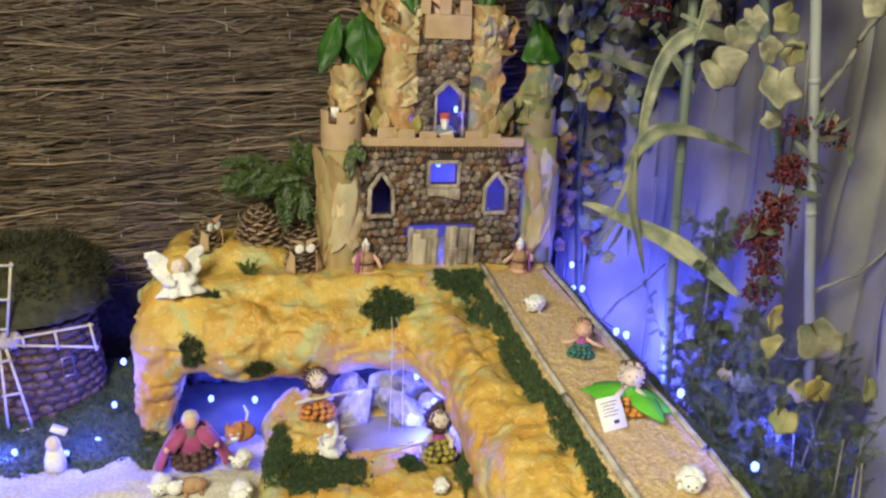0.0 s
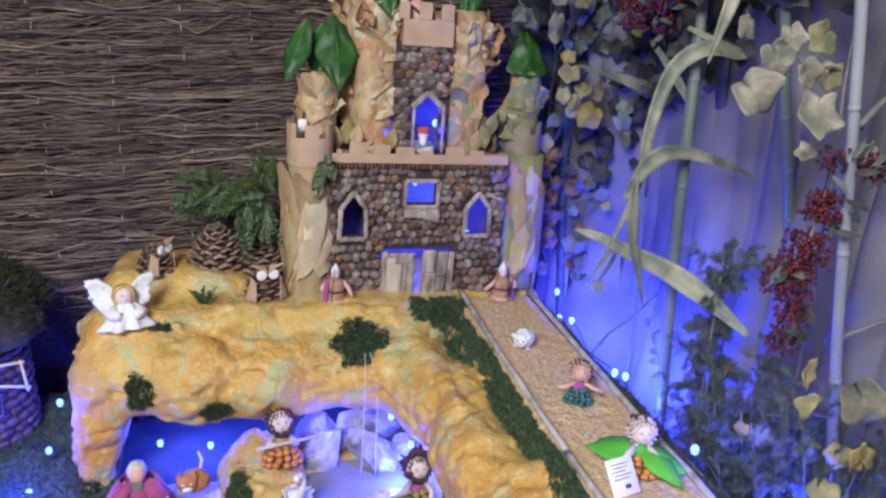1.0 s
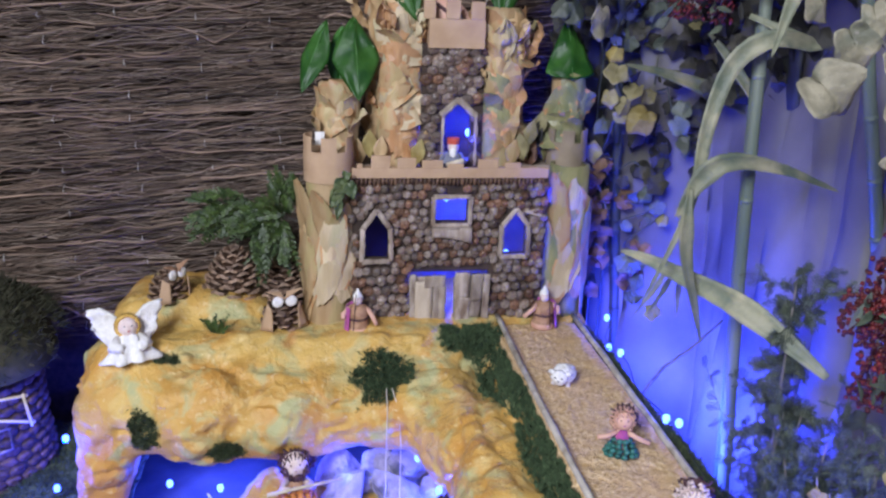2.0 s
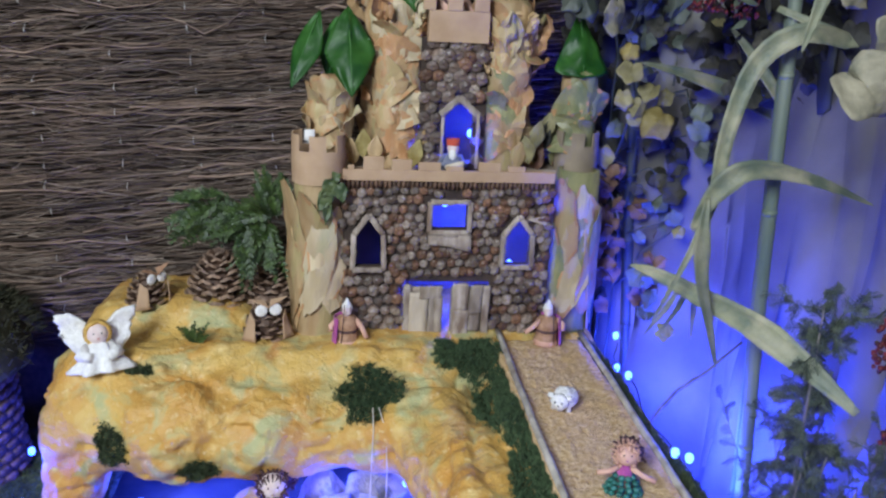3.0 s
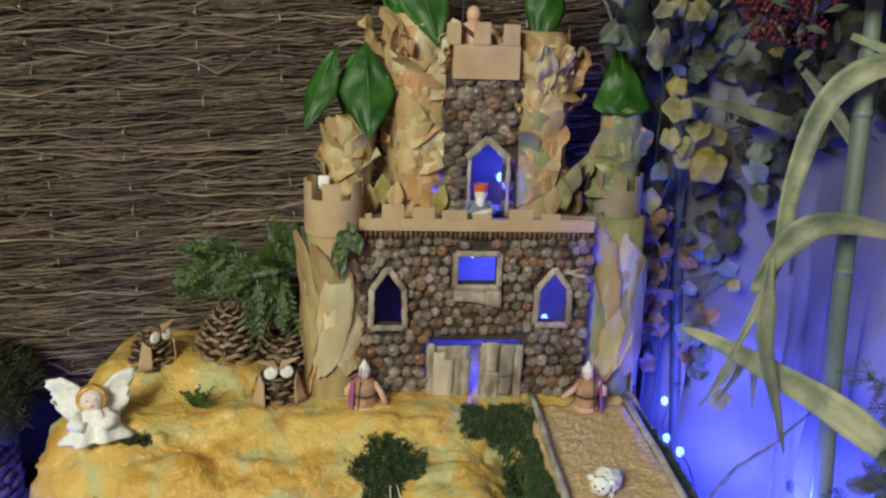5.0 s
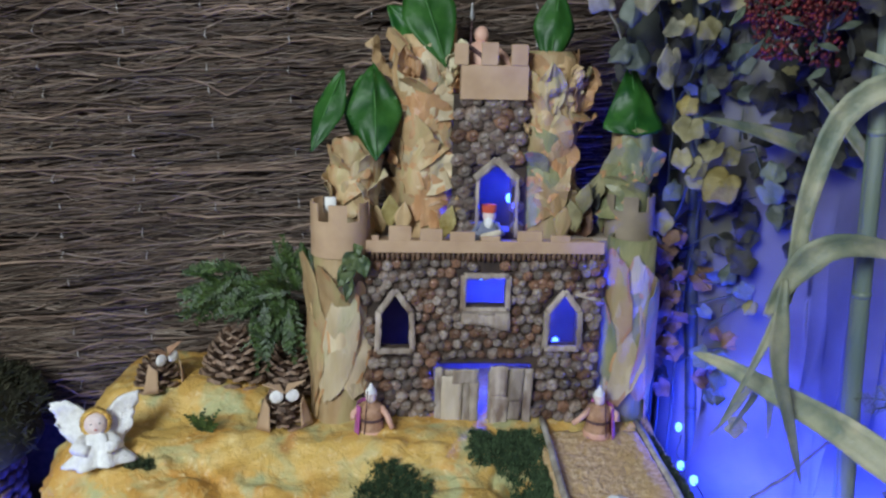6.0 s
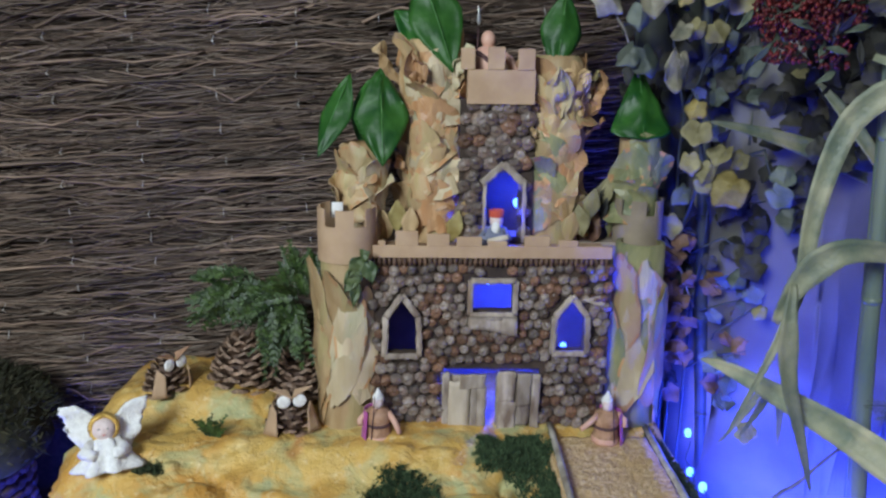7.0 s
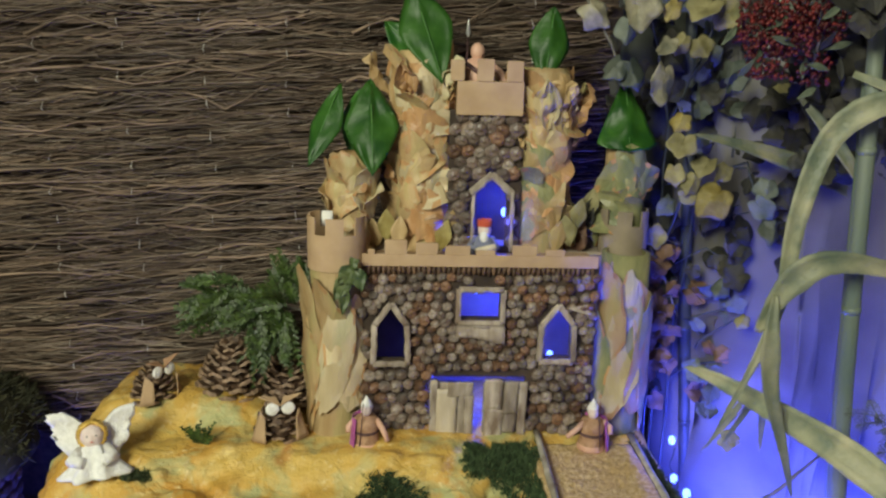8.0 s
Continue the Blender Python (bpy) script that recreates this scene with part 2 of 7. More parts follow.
M_PURPLE = material("purple_felt", (0.30, 0.05, 0.22), (0.44, 0.10, 0.33), 60, 0.9, 0.4, 400, sheen=0.3)
M_MAGENTA = material("magenta_felt", (0.30, 0.040, 0.15), (0.44, 0.085, 0.24), 30, 0.9, 0.4, 400, sheen=0.3)
M_SILVER = material("silver_foil", (0.6, 0.6, 0.6), (0.8, 0.8, 0.8), 60, 0.3, 0.3, 300, metal=0.8)
M_GOLD = material("gold_tinsel", (0.50, 0.31, 0.06), (0.70, 0.47, 0.12), 80, 0.4, 0.5, 300, metal=0.4)
M_RED = material("red_felt", (0.45, 0.06, 0.03), (0.58, 0.11, 0.06), 60, 0.8, 0.3, 300)
M_SLATEBLUE = material("blue_grey_felt", (0.16, 0.17, 0.24), (0.26, 0.27, 0.35), 60, 0.9, 0.3, 300)
M_TEAL = material("teal_scale", (0.02, 0.10, 0.085), (0.05, 0.20, 0.17), 80, 0.5, 0.4, 300)
M_ORANGE = material("orange_scale", (0.50, 0.17, 0.03), (0.66, 0.28, 0.07), 80, 0.6, 0.4, 300)
M_OLIVE = material("olive_scale", (0.26, 0.22, 0.04), (0.42, 0.36, 0.09), 80, 0.6, 0.4, 300)
M_LIME = material("green_foam_leaf", (0.07, 0.36, 0.025), (0.12, 0.50, 0.05), 20, 0.7, 0.4, 300)
M_PAPER = material("white_card", (0.78, 0.76, 0.72), (0.84, 0.82, 0.78), 20, 0.8, 0.05, 200)
M_INK = material("dark_ink", (0.05, 0.05, 0.06), (0.09, 0.09, 0.1), 50, 0.8, 0.0)
M_STONE = material("grey_stone", (0.40, 0.375, 0.34), (0.66, 0.62, 0.56), 45, 0.8, 0.9, 250, c3=(0.17, 0.175, 0.18), patch=30, vary=0.3, depth=0.004)
M_WATER = material("still_water", (0.22, 0.20, 0.17), (0.32, 0.30, 0.26), 14, 0.12, 0.12, 60)
M_THREAD = material("clear_thread", (0.6, 0.55, 0.48), (0.75, 0.7, 0.62), 50, 0.3, 0.0)
M_GINGER = material("ginger_wool", (0.45, 0.17, 0.06), (0.58, 0.26, 0.11), 100, 0.85, 0.6, 400)
M_WIREBLK = material("green_cable", (0.02, 0.03, 0.02), (0.03, 0.045, 0.03), 50, 0.5, 0.0)
M_LED = glow("blue_led_glow", (0.10, 0.19, 1.0), 6.0)

# ---- mesh helpers ----


class Mesh:
    """Gathers vertices and faces, with a material index for each face."""

    def __init__(self):
        self.v, self.f, self.m = [], [], []

    def add(self, verts, faces, mat=0, m=None):
        o = len(self.v)
        self.v.extend([(m @ Vector(p))[:] for p in verts] if m is not None else [tuple(p) for p in verts])
        self.f.extend([tuple(i + o for i in q) for q in faces])
        self.m.extend([mat] * len(faces))
        return self

    def ball(self, c, r, mat=0, seg=10, rings=7, rough=0.0, m=None, seed=0):
        """An ellipsoid, lumpy if rough; r is a number or three."""
        r = (r, r, r) if not hasattr(r, "__len__") else r
        vs, fs = [], []
        for i in range(rings + 1):
            a = math.pi * i / rings
            for k in range(seg):
                b = 2 * math.pi * k / seg
                d = Vector((math.sin(a) * math.cos(b), math.sin(a) * math.sin(b), math.cos(a)))
                s = 1 + (rough * noise.noise(d * 2.3 + Vector((seed * 7.1, 3.3, 1.7))) if rough else 0)
                vs.append((c[0] + d.x * r[0] * s, c[1] + d.y * r[1] * s, c[2] + d.z * r[2] * s))
        for i in range(rings):
            for k in range(seg):
                k2 = (k + 1) % seg
                fs.append((i * seg + k, (i + 1) * seg + k, (i + 1) * seg + k2, i * seg + k2))
        return self.add(vs, fs, mat, m)

    def tube(self, pts, radii, mat=0, seg=6, m=None, cap=True):
        """A tube along points; radii one number or one each."""
        pts = [Vector(p) for p in pts]
        radii = [radii] * len(pts) if not hasattr(radii, "__len__") else radii
        vs, fs = [], []
        for i, p in enumerate(pts):
            d = (pts[min(i + 1, len(pts) - 1)] - pts[max(i - 1, 0)]).normalized()
            u = d.cross(Vector((0, 0, 1)) if abs(d.z) < 0.9 else Vector((1, 0, 0))).normalized()
            w = d.cross(u)
            for k in range(seg):
                a = 2 * math.pi * k / seg
                vs.append(p + (u * math.cos(a) + w * math.sin(a)) * radii[i])
        for i in range(len(pts) - 1):
            for k in range(seg):
                k2 = (k + 1) % seg
                fs.append((i * seg + k, i * seg + k2, (i + 1) * seg + k2, (i + 1) * seg + k))
        if cap:
            fs.append(tuple(range(seg))[::-1])
            fs.append(tuple((len(pts) - 1) * seg + k for k in range(seg)))
        return self.add(vs, fs, mat, m)

    def lathe(self, prof, mat=0, seg=16, c=(0, 0, 0), m=None, wob=0.0, seed=0):
        """A turned form from (radius, height) pairs."""
        vs, fs = [], []
        for i, (r, z) in enumerate(prof):
            for k in range(seg):
                a = 2 * math.pi * k / seg
                q = 1 + (wob * noise.noise(Vector((math.cos(a) * 1.5 + seed, math.sin(a) * 1.5, z * 25))) if wob else 0)
                vs.append((c[0] + r * q * math.cos(a), c[1] + r * q * math.sin(a), c[2] + z))
        for i in range(len(prof) - 1):
            for k in range(seg):
                k2 = (k + 1) % seg
                fs.append((i * seg + k, i * seg + k2, (i + 1) * seg + k2, (i + 1) * seg + k))
        return self.add(vs, fs, mat, m)

    def box(self, lo, hi, mat=0, m=None, bevel=0.0):
        """A box, its upright and level edges chamfered."""
        (x0, y0, z0), (x1, y1, z1) = lo, hi
        b = min(bevel, (x1 - x0) / 2.1, (y1 - y0) / 2.1, (z1 - z0) / 2.1)
        if b <= 0:
            vs = [(x, y, z) for z in (z0, z1) for y in (y0, y1) for x in (x0, x1)]
            fs = [(0, 2, 3, 1), (4, 5, 7, 6), (0, 1, 5, 4), (2, 6, 7, 3), (0, 4, 6, 2), (1, 3, 7, 5)]
            return self.add(vs, fs, mat, m)
        vs, fs = [], []
        rings = [(z0, b), (z0 + b, 0), (z1 - b, 0), (z1, b)]
        for z, i in rings:
            xa, xb, ya, yb = x0 + i, x1 - i, y0 + i, y1 - i
            vs += [(xa + b, ya, z), (xb - b, ya, z), (xb, ya + b, z), (xb, yb - b, z), (xb - b, yb, z), (xa + b, yb, z), (xa, yb - b, z), (xa, ya + b, z)]
        for i in range(3):
            for k in range(8):
                k2 = (k + 1) % 8
                fs.append((i * 8 + k, i * 8 + k2, (i + 1) * 8 + k2, (i + 1) * 8 + k))
        fs.append(tuple(range(8))[::-1])
        fs.append(tuple(24 + k for k in range(8)))
        return self.add(vs, fs, mat, m)

    def sheet(self, fn, nu, nv, mat=0, m=None, thick=0.0):
        """A surface fn(u, v), u and v from 0 to 1, given some thickness along its normal."""
        g = [[Vector(fn(i / nu, j / nv)) for j in range(nv + 1)] for i in range(nu + 1)]
        vs = [g[i][j] for i in range(nu + 1) for j in range(nv + 1)]
        fs = [(i * (nv + 1) + j, (i + 1) * (nv + 1) + j, (i + 1) * (nv + 1) + j + 1, i * (nv + 1) + j + 1) for i in range(nu) for j in range(nv)]
        if thick:
            back = []
            for i in range(nu + 1):
                for j in range(nv + 1):
                    du = g[min(i + 1, nu)][j] - g[max(i - 1, 0)][j]
                    dv = g[i][min(j + 1, nv)] - g[i][max(j - 1, 0)]
                    nn = du.cross(dv)
                    nn = nn.normalized() if nn.length > 1e-12 else Vector((0, 0, 1))
                    back.append(g[i][j] - nn * thick)
            o = len(vs)
            vs += back
            fs += [tuple(o + k for k in q[::-1]) for q in list(fs)]
            rim = [i * (nv + 1) for i in range(nu + 1)] + [nu * (nv + 1) + j for j in range(1, nv + 1)] + [i * (nv + 1) + nv for i in range(nu - 1, -1, -1)] + [j for j in range(nv - 1, 0, -1)]
            for a, b2 in zip(rim, rim[1:] + rim[:1]):
                fs.append((b2, a, a + o, b2 + o))
        return self.add(vs, fs, mat, m)

    def data(self, name, mats, smooth=True):
        me = bpy.data.meshes.new(name)
        me.from_pydata(self.v, [], self.f)
        for x in mats:
            me.materials.append(x)
        if len(mats) > 1:
            me.polygons.foreach_set("material_index", self.m)
        if smooth:
            me.polygons.foreach_set("use_smooth", [True] * len(me.polygons))
        me.update()
        return me


def thing(name, label, category, at=(0, 0, 0), group="", kind=""):
    """An Empty at a thing's base, to parent its parts."""
    ob = new(name)
    ob.empty_display_size = 0.02
    ob.location = at
    return tagged(ob, label, category, group, kind)


def part(name, mesh, mats, parent=None, label="", m=None, smooth=True):
    """One mesh object under a thing or a part, or a thing itself."""
    mats = mats if isinstance(mats, (list, tuple)) else [mats]
    ob = new(name, mesh.data(name, mats, smooth) if isinstance(mesh, Mesh) else mesh)
    if parent is not None:
        ob.parent = parent
    if m is not None:
        ob.matrix_local = m
    if label:
        ob["label"] = label
    return ob


def rnd(a, b):
    return random.uniform(a, b)


def spin(c, d, roll=0.0):
    """A pose at c whose z axis points along d, turned by roll radians."""
    q = Vector(d).normalized().to_track_quat("Z", "Y")
    return Matrix.Translation(c) @ q.to_matrix().to_4x4() @ Matrix.Rotation(roll, 4, "Z")


# ---- the rock mound as a distance field ----
rng = np.random.default_rng(4)
LATTICE = rng.random((32, 32, 32)).astype(np.float32) * 2 - 1


def field_noise(x, y, z, scale):
    """Smooth value noise in -1..1 with features of about `scale` metres."""
    out = 0
    x, y, z = x / scale + 5.3, y / scale + 2.1, z / scale + 9.7
    xi, yi, zi = np.floor(x).astype(int), np.floor(y).astype(int), np.floor(z).astype(int)
    fx, fy, fz = x - xi, y - yi, z - zi
    fx, fy, fz = fx * fx * (3 - 2 * fx), fy * fy * (3 - 2 * fy), fz * fz * (3 - 2 * fz)
    for i in (0, 1):
        for j in (0, 1):
            for k in (0, 1):
                w = (fx if i else 1 - fx) * (fy if j else 1 - fy) * (fz if k else 1 - fz)
                out = out + w * LATTICE[(xi + i) % 32, (yi + j) % 32, (zi + k) % 32]
    return out


def f_box(x, y, z, c, h, r):
    qx, qy, qz = np.abs(x - c[0]) - h[0] + r, np.abs(y - c[1]) - h[1] + r, np.abs(z - c[2]) - h[2] + r
    return np.sqrt(np.maximum(qx, 0) ** 2 + np.maximum(qy, 0) ** 2 + np.maximum(qz, 0) ** 2) + np.minimum(np.maximum(qx, np.maximum(qy, qz)), 0) - r


def f_cap(x, y, z, a, b, r):
    a, b = np.array(a), np.array(b)
    d = b - a
    t = np.clip(((x - a[0]) * d[0] + (y - a[1]) * d[1] + (z - a[2]) * d[2]) / (d @ d), 0, 1)
    return np.sqrt((x - a[0] - t * d[0]) ** 2 + (y - a[1] - t * d[1]) ** 2 + (z - a[2] - t * d[2]) ** 2) - r


def join(a, b, k):
    h = np.clip(0.5 + 0.5 * (b - a) / k, 0, 1)
    return b * (1 - h) + a * h - k * h * (1 - h)


def rock(x, y, z):
    d = f_box(x, y, z, (-0.24, 1.86, 0.31), (0.358, 0.19, 0.082), 0.05)
    d = join(d, f_box(x, y, z, (0.09, 1.91, 0.19), (0.18, 0.15, 0.198), 0.03), 0.03)
    d = join(d, f_box(x, y, z, (-0.45, 1.89, 0.35), (0.135, 0.105, 0.076), 0.05), 0.03)
    for a, b, r in (((-0.538, 1.680, 0.295), (-0.42, 1.655, 0.285), 0.074), ((-0.42, 1.655, 0.285), (-0.23, 1.668, 0.272), 0.072),
                    ((-0.23, 1.668, 0.272), (-0.03, 1.655, 0.282), 0.072)):
        d = join(d, f_cap(x, y, z, a, b, r), 0.035)
    d = join(d, f_cap(x, y, z, (-0.01, 1.62, 0.272), (0.030, 1.40, 0.285), 0.078), 0.03)
    d = join(d, f_cap(x, y, z, (0.030, 1.40, 0.285), (0.035, 0.80, 0.285), 0.074), 0.02)
    d = join(d, f_box(x, y, z, (0.05, 1.20, 0.14), (0.062, 0.42, 0.15), 0.03), 0.03)
    d = join(d, f_box(x, y, z, (0.165, 1.30, 0.18), (0.105, 0.56, 0.192), 0.012), 0.015)
    d = join(d, f_cap(x, y, z, (-0.590, 1.66, 0.02), (-0.568, 1.67, 0.26), 0.042), 0.03)
    # the bank round the pond, with its basin
    bank = f_box(x, y, z, (-0.17, 1.50, 0.055), (0.20, 0.175, 0.070), 0.05)
    bank = join(bank, f_cap(x, y, z, (-0.30, 1.64, 0.08), (-0.265, 1.55, 0.075), 0.075), 0.04)
    basin = np.sqrt(((x + 0.13) / 0.100) ** 2 + ((y - 1.555) / 0.072) ** 2 + ((z - 0.135) / 0.045) ** 2)
    bank = np.maximum(bank, (1 - basin) * 0.05)
    d = join(d, bank, 0.02)
    lumps = 0.013 * field_noise(x, y, z, 0.085) + 0.006 * field_noise(x, y, z, 0.038) + 0.0032 * field_noise(x, y, z, 0.016)
    ridge = -0.007 * np.clip(1 - 6 * np.abs(field_noise(x, y, z * 1.7, 0.06)), 0, 1) - 0.0035 * np.clip(1 - 5 * np.abs(field_noise(x + 3, y, z * 2.2, 0.031)), 0, 1)
    flat = np.clip((x - 0.075) / 0.02, 0, 1)
    top = np.clip((z - 0.355) / 0.03, 0, 1) * np.clip((y - 1.70) / 0.04, 0, 1)
    return d - (lumps + ridge) * (1 - 0.85 * flat) * (1 - 0.45 * top)


def surface(fn, lo, hi, h):
    """The zero surface of fn in a box, as vertices and quads (surface nets)."""
    ax = [np.arange(a, b, h) for a, b in zip(lo, hi)]
    g = np.meshgrid(*ax, indexing="ij")
    f = fn(*g)
    n = f.shape
    cnt = np.zeros((n[0] - 1, n[1] - 1, n[2] - 1))
    acc = [np.zeros_like(cnt) for _ in range(3)]

    def cut(a, b):
        return tuple(slice(o, s - 1 + o) for o, s in zip(a, n)), tuple(slice(o, s - 1 + o) for o, s in zip(b, n))

    corners = [(i, j, k) for i in (0, 1) for j in (0, 1) for k in (0, 1)]
    for a in corners:
        for d in range(3):
            if a[d]:
                continue
            b = tuple(v + (1 if q == d else 0) for q, v in enumerate(a))
            sa, sb = cut(a, b)
            fa, fb = f[sa], f[sb]
            cross = (fa < 0) != (fb < 0)
            t = np.where(cross, fa / np.where(fa == fb, 1, fa - fb), 0)
            cnt += cross
            for q in range(3):
                acc[q] += np.where(cross, a[q] + (t if q == d else 0), 0)
    used = cnt > 0
    idx = np.full(cnt.shape, -1)
    idx[used] = np.arange(used.sum())
    where = np.argwhere(used)
    verts = np.stack([lo[q] + h * (where[:, q] + acc[q][used] / cnt[used]) for q in range(3)], 1)
    quads = []
    for d in range(3):
        e, w = [q for q in range(3) if q != d]
        s0 = [slice(None)] * 3
        s1 = [slice(None)] * 3
        s0[d], s1[d] = slice(0, n[d] - 1), slice(1, n[d])
        fa, fb = f[tuple(s0)], f[tuple(s1)]
        c = np.argwhere((fa < 0) != (fb < 0))
        c = c[(c[:, e] > 0) & (c[:, w] > 0) & (c[:, e] < n[e] - 1) & (c[:, w] < n[w] - 1)]
        inside = fa[tuple(c.T)] < 0
        de, dw = np.eye(3, dtype=int)[e], np.eye(3, dtype=int)[w]
        q = np.stack([idx[tuple((c - o).T)] for o in (de + dw, dw, 0 * de, de)], 1)
        flip = inside if d != 1 else ~inside
        q[~flip] = q[~flip][:, ::-1]
        quads.append(q)
    return verts, np.concatenate(quads)


def drop_on(p, d, far=0.4):
    """Where a line from p along d first meets the rock, or None."""
    d = Vector(d).normalized()
    t = np.arange(0, far, 0.002)
    q = [p[i] + d[i] * t for i in range(3)]
    f = rock(*q)
    hit = np.argmax(f < 0)
    return Vector([q[i][hit] for i in range(3)]) if f[hit] < 0 else None

# ---- setting ----
ROAD_Z, BASE_Z = 0.380, 0.388


def slab(name, lo, hi, mat, label, bevel=0.0):
    ob = part(name, Mesh().box(lo, hi, bevel=bevel), mat, smooth=False)
    return tagged(ob, label, kind="structure")


slab("ground", (-1.7, -0.2, -0.02), (0.75, 2.12, 0.045), M_TABLE, "dark board under the whole display")
slab("ceiling", (-2.2, -1.6, 2.0), (1.0, 2.3, 2.06), M_ROOM, "plain room ceiling")
slab("wall_south", (-2.2, -1.66, -0.8), (1.0, -1.6, 2.0), M_ROOM, "plain plaster room wall")
slab("wall_west", (-2.26, -1.6, -0.8), (-2.2, 2.3, 2.0), M_ROOM, "plain plaster room wall")
slab("wall_east", (1.0, -1.6, -0.8), (1.06, 2.3, 2.0), M_ROOM, "plain plaster room wall")
slab("floor", (-2.2, -1.6, -0.86), (1.0, 2.3, -0.8), M_ROOM, "plain room floor")
slab("wall_north", (-2.2, 2.16, -0.8), (1.0, 2.22, 2.0), M_ROOM, "plain plaster room wall")

# the grey wall beside the display, creased
def side_wall(u, v):
    y, z = 0.35 + 1.675 * u, 0.045 + 1.45 * v
    c = 0.018 * noise.noise(Vector((y * 6, z * 2.2, 0.3))) + 0.007 * noise.noise(Vector((y * 16, z * 6, 4.3)))
    fold = 0.022 * max(0, 1 - abs(((y * 4.3 + 0.35 * math.sin(z * 2.4)) % 1) - 0.5) * 7) + 0.010 * max(0, 1 - abs(((y * 7.1 - 0.5 * z) % 1) - 0.5) * 8)
    bend = min(1.0, max(0.0, (y - 1.80) / 0.24))
    return (0.535 + 0.02 * (2.05 - y) + c - fold - 0.15 * bend * bend * (3 - 2 * bend), y, z)


wall = part("wall_side", Mesh().sheet(side_wall, 150, 70, thick=0.03), M_WALL)
tagged(wall, "creased grey wall behind the plants", kind="structure")
tagged(part("wall_panel", Mesh().sheet(lambda u, v: (side_wall(0.45 * u, v)[0] - 0.030 - 0.004 * math.sin(v * 40), 0.35 + 0.745 * u, 0.05 + 1.44 * v), 50, 60, thick=0.006), M_PANEL),
       "paler creased grey sheet hung on the wall", kind="structure")

# heather fence: backing, twigs and wire ties
fence = thing("wall_fence", "brown heather brushwood fence panel behind the castle", "fence", (-0.6, 2.07, 0), kind="structure")
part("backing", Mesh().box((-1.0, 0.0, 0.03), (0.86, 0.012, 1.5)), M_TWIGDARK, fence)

tw = Mesh()
random.seed(11)
for i in range(6200):
    z0 = rnd(0.25, 1.30)
    ln = rnd(0.08, 0.50)
    x0 = rnd(-1.0, 1.1 - ln * 0.5)
    y0 = -rnd(0.002, 0.030)
    sl = random.gauss(0.085, 0.055)
    r = rnd(0.0006, 0.0013) if i >= 4600 else rnd(0.0009, 0.0024) if i < 4100 else rnd(0.0022, 0.0036)
    amp, ph = (rnd(0.003, 0.014) if i < 4100 else rnd(0.010, 0.032)), rnd(0, 50)
    if i >= 4600:
        y0, ln, amp, sl = -rnd(0.018, 0.036), rnd(0.06, 0.35), rnd(0.004, 0.02), random.gauss(0.09, 0.13)
    elif i >= 4100:
        y0, ln = -rnd(0.024, 0.040), rnd(0.12, 0.5)
    pts = []
    for k in range(8):
        s = k / 7
        pts.append((min(1.11, x0 + ln * s), y0 - 0.004 * math.sin(s * 3.1), z0 + sl * ln * s + amp * noise.noise(Vector((s * (2 + ln * 5) + ph, i * 0.37, 0)))))
    pts = [p for p in pts if p[0] < 0.85]
    if len(pts) < 3:
        continue
    if 4100 <= i < 4400:
        part("twig", Mesh().tube(pts, [r * (1 - 0.6 * k / 7) for k in range(len(pts))], seg=4), M_TWIG, fence)
        continue
    tw.tube(pts, [r * (1 - 0.6 * k / 7) for k in range(len(pts))], seg=3, cap=False)
twigs = part("twig_layer", tw, M_TWIG, fence, "thin brown heather twigs")
twigs["kind"] = "stuff"
fine = Mesh()
for i in range(3000):
    z0, ln, x0 = rnd(0.25, 1.30), rnd(0.03, 0.22), rnd(-1.0, 0.80)
    y0, sl, ph = -rnd(0.020, 0.040), random.gauss(0.08, 0.16), rnd(0, 50)
    pts = [(x0 + ln * k / 4, y0, z0 + sl * ln * k / 4 + 0.010 * noise.noise(Vector((k * 0.5 + ph, i * 0.37, 2)))) for k in range(5)]
    r = rnd(0.0004, 0.0009) * (1.6 if i % 23 == 0 else 1.0)
    fine.tube([p for p in pts if p[0] < 0.85], r, seg=3, cap=False)
twigs = part("fine_twigs", fine, M_TWIGPALE, fence, "fine pale heather tips")
twigs["kind"] = "stuff"
ties = Mesh()
for col in range(13):
    cx = -0.93 + col * 0.137
    for k in range(22):
        z = 0.28 + k * 0.047 + rnd(-0.008, 0.008)
        x = cx + rnd(-0.006, 0.006) - 0.03 * (z - 0.6)
        if random.random() < 0.8:
            ties.tube([(x, -0.036, z), (x + rnd(-0.002, 0.002), -0.044, z + 0.005), (x + rnd(-0.002, 0.002), -0.037, z + rnd(0.010, 0.018))], rnd(0.0007, 0.0012), seg=4)
t = part("tie_wire", ties, M_WIRE, fence, "short bright wire ties")
t["kind"] = "stuff"

# added dark sheet: the shaded gap behind the castle as a surface
def corner_shade(u, v):
    x, z = 0.262 + 0.20 * u, 0.045 + 1.45 * v
    return (x, 2.075 + 0.012 * noise.noise(Vector((x * 30, z * 5, 2))), z)


tagged(part("wall_corner", Mesh().sheet(corner_shade, 20, 60, thick=0.004), M_TABLE), "added dark sheet for the shade in the corner beside the fence", kind="structure")

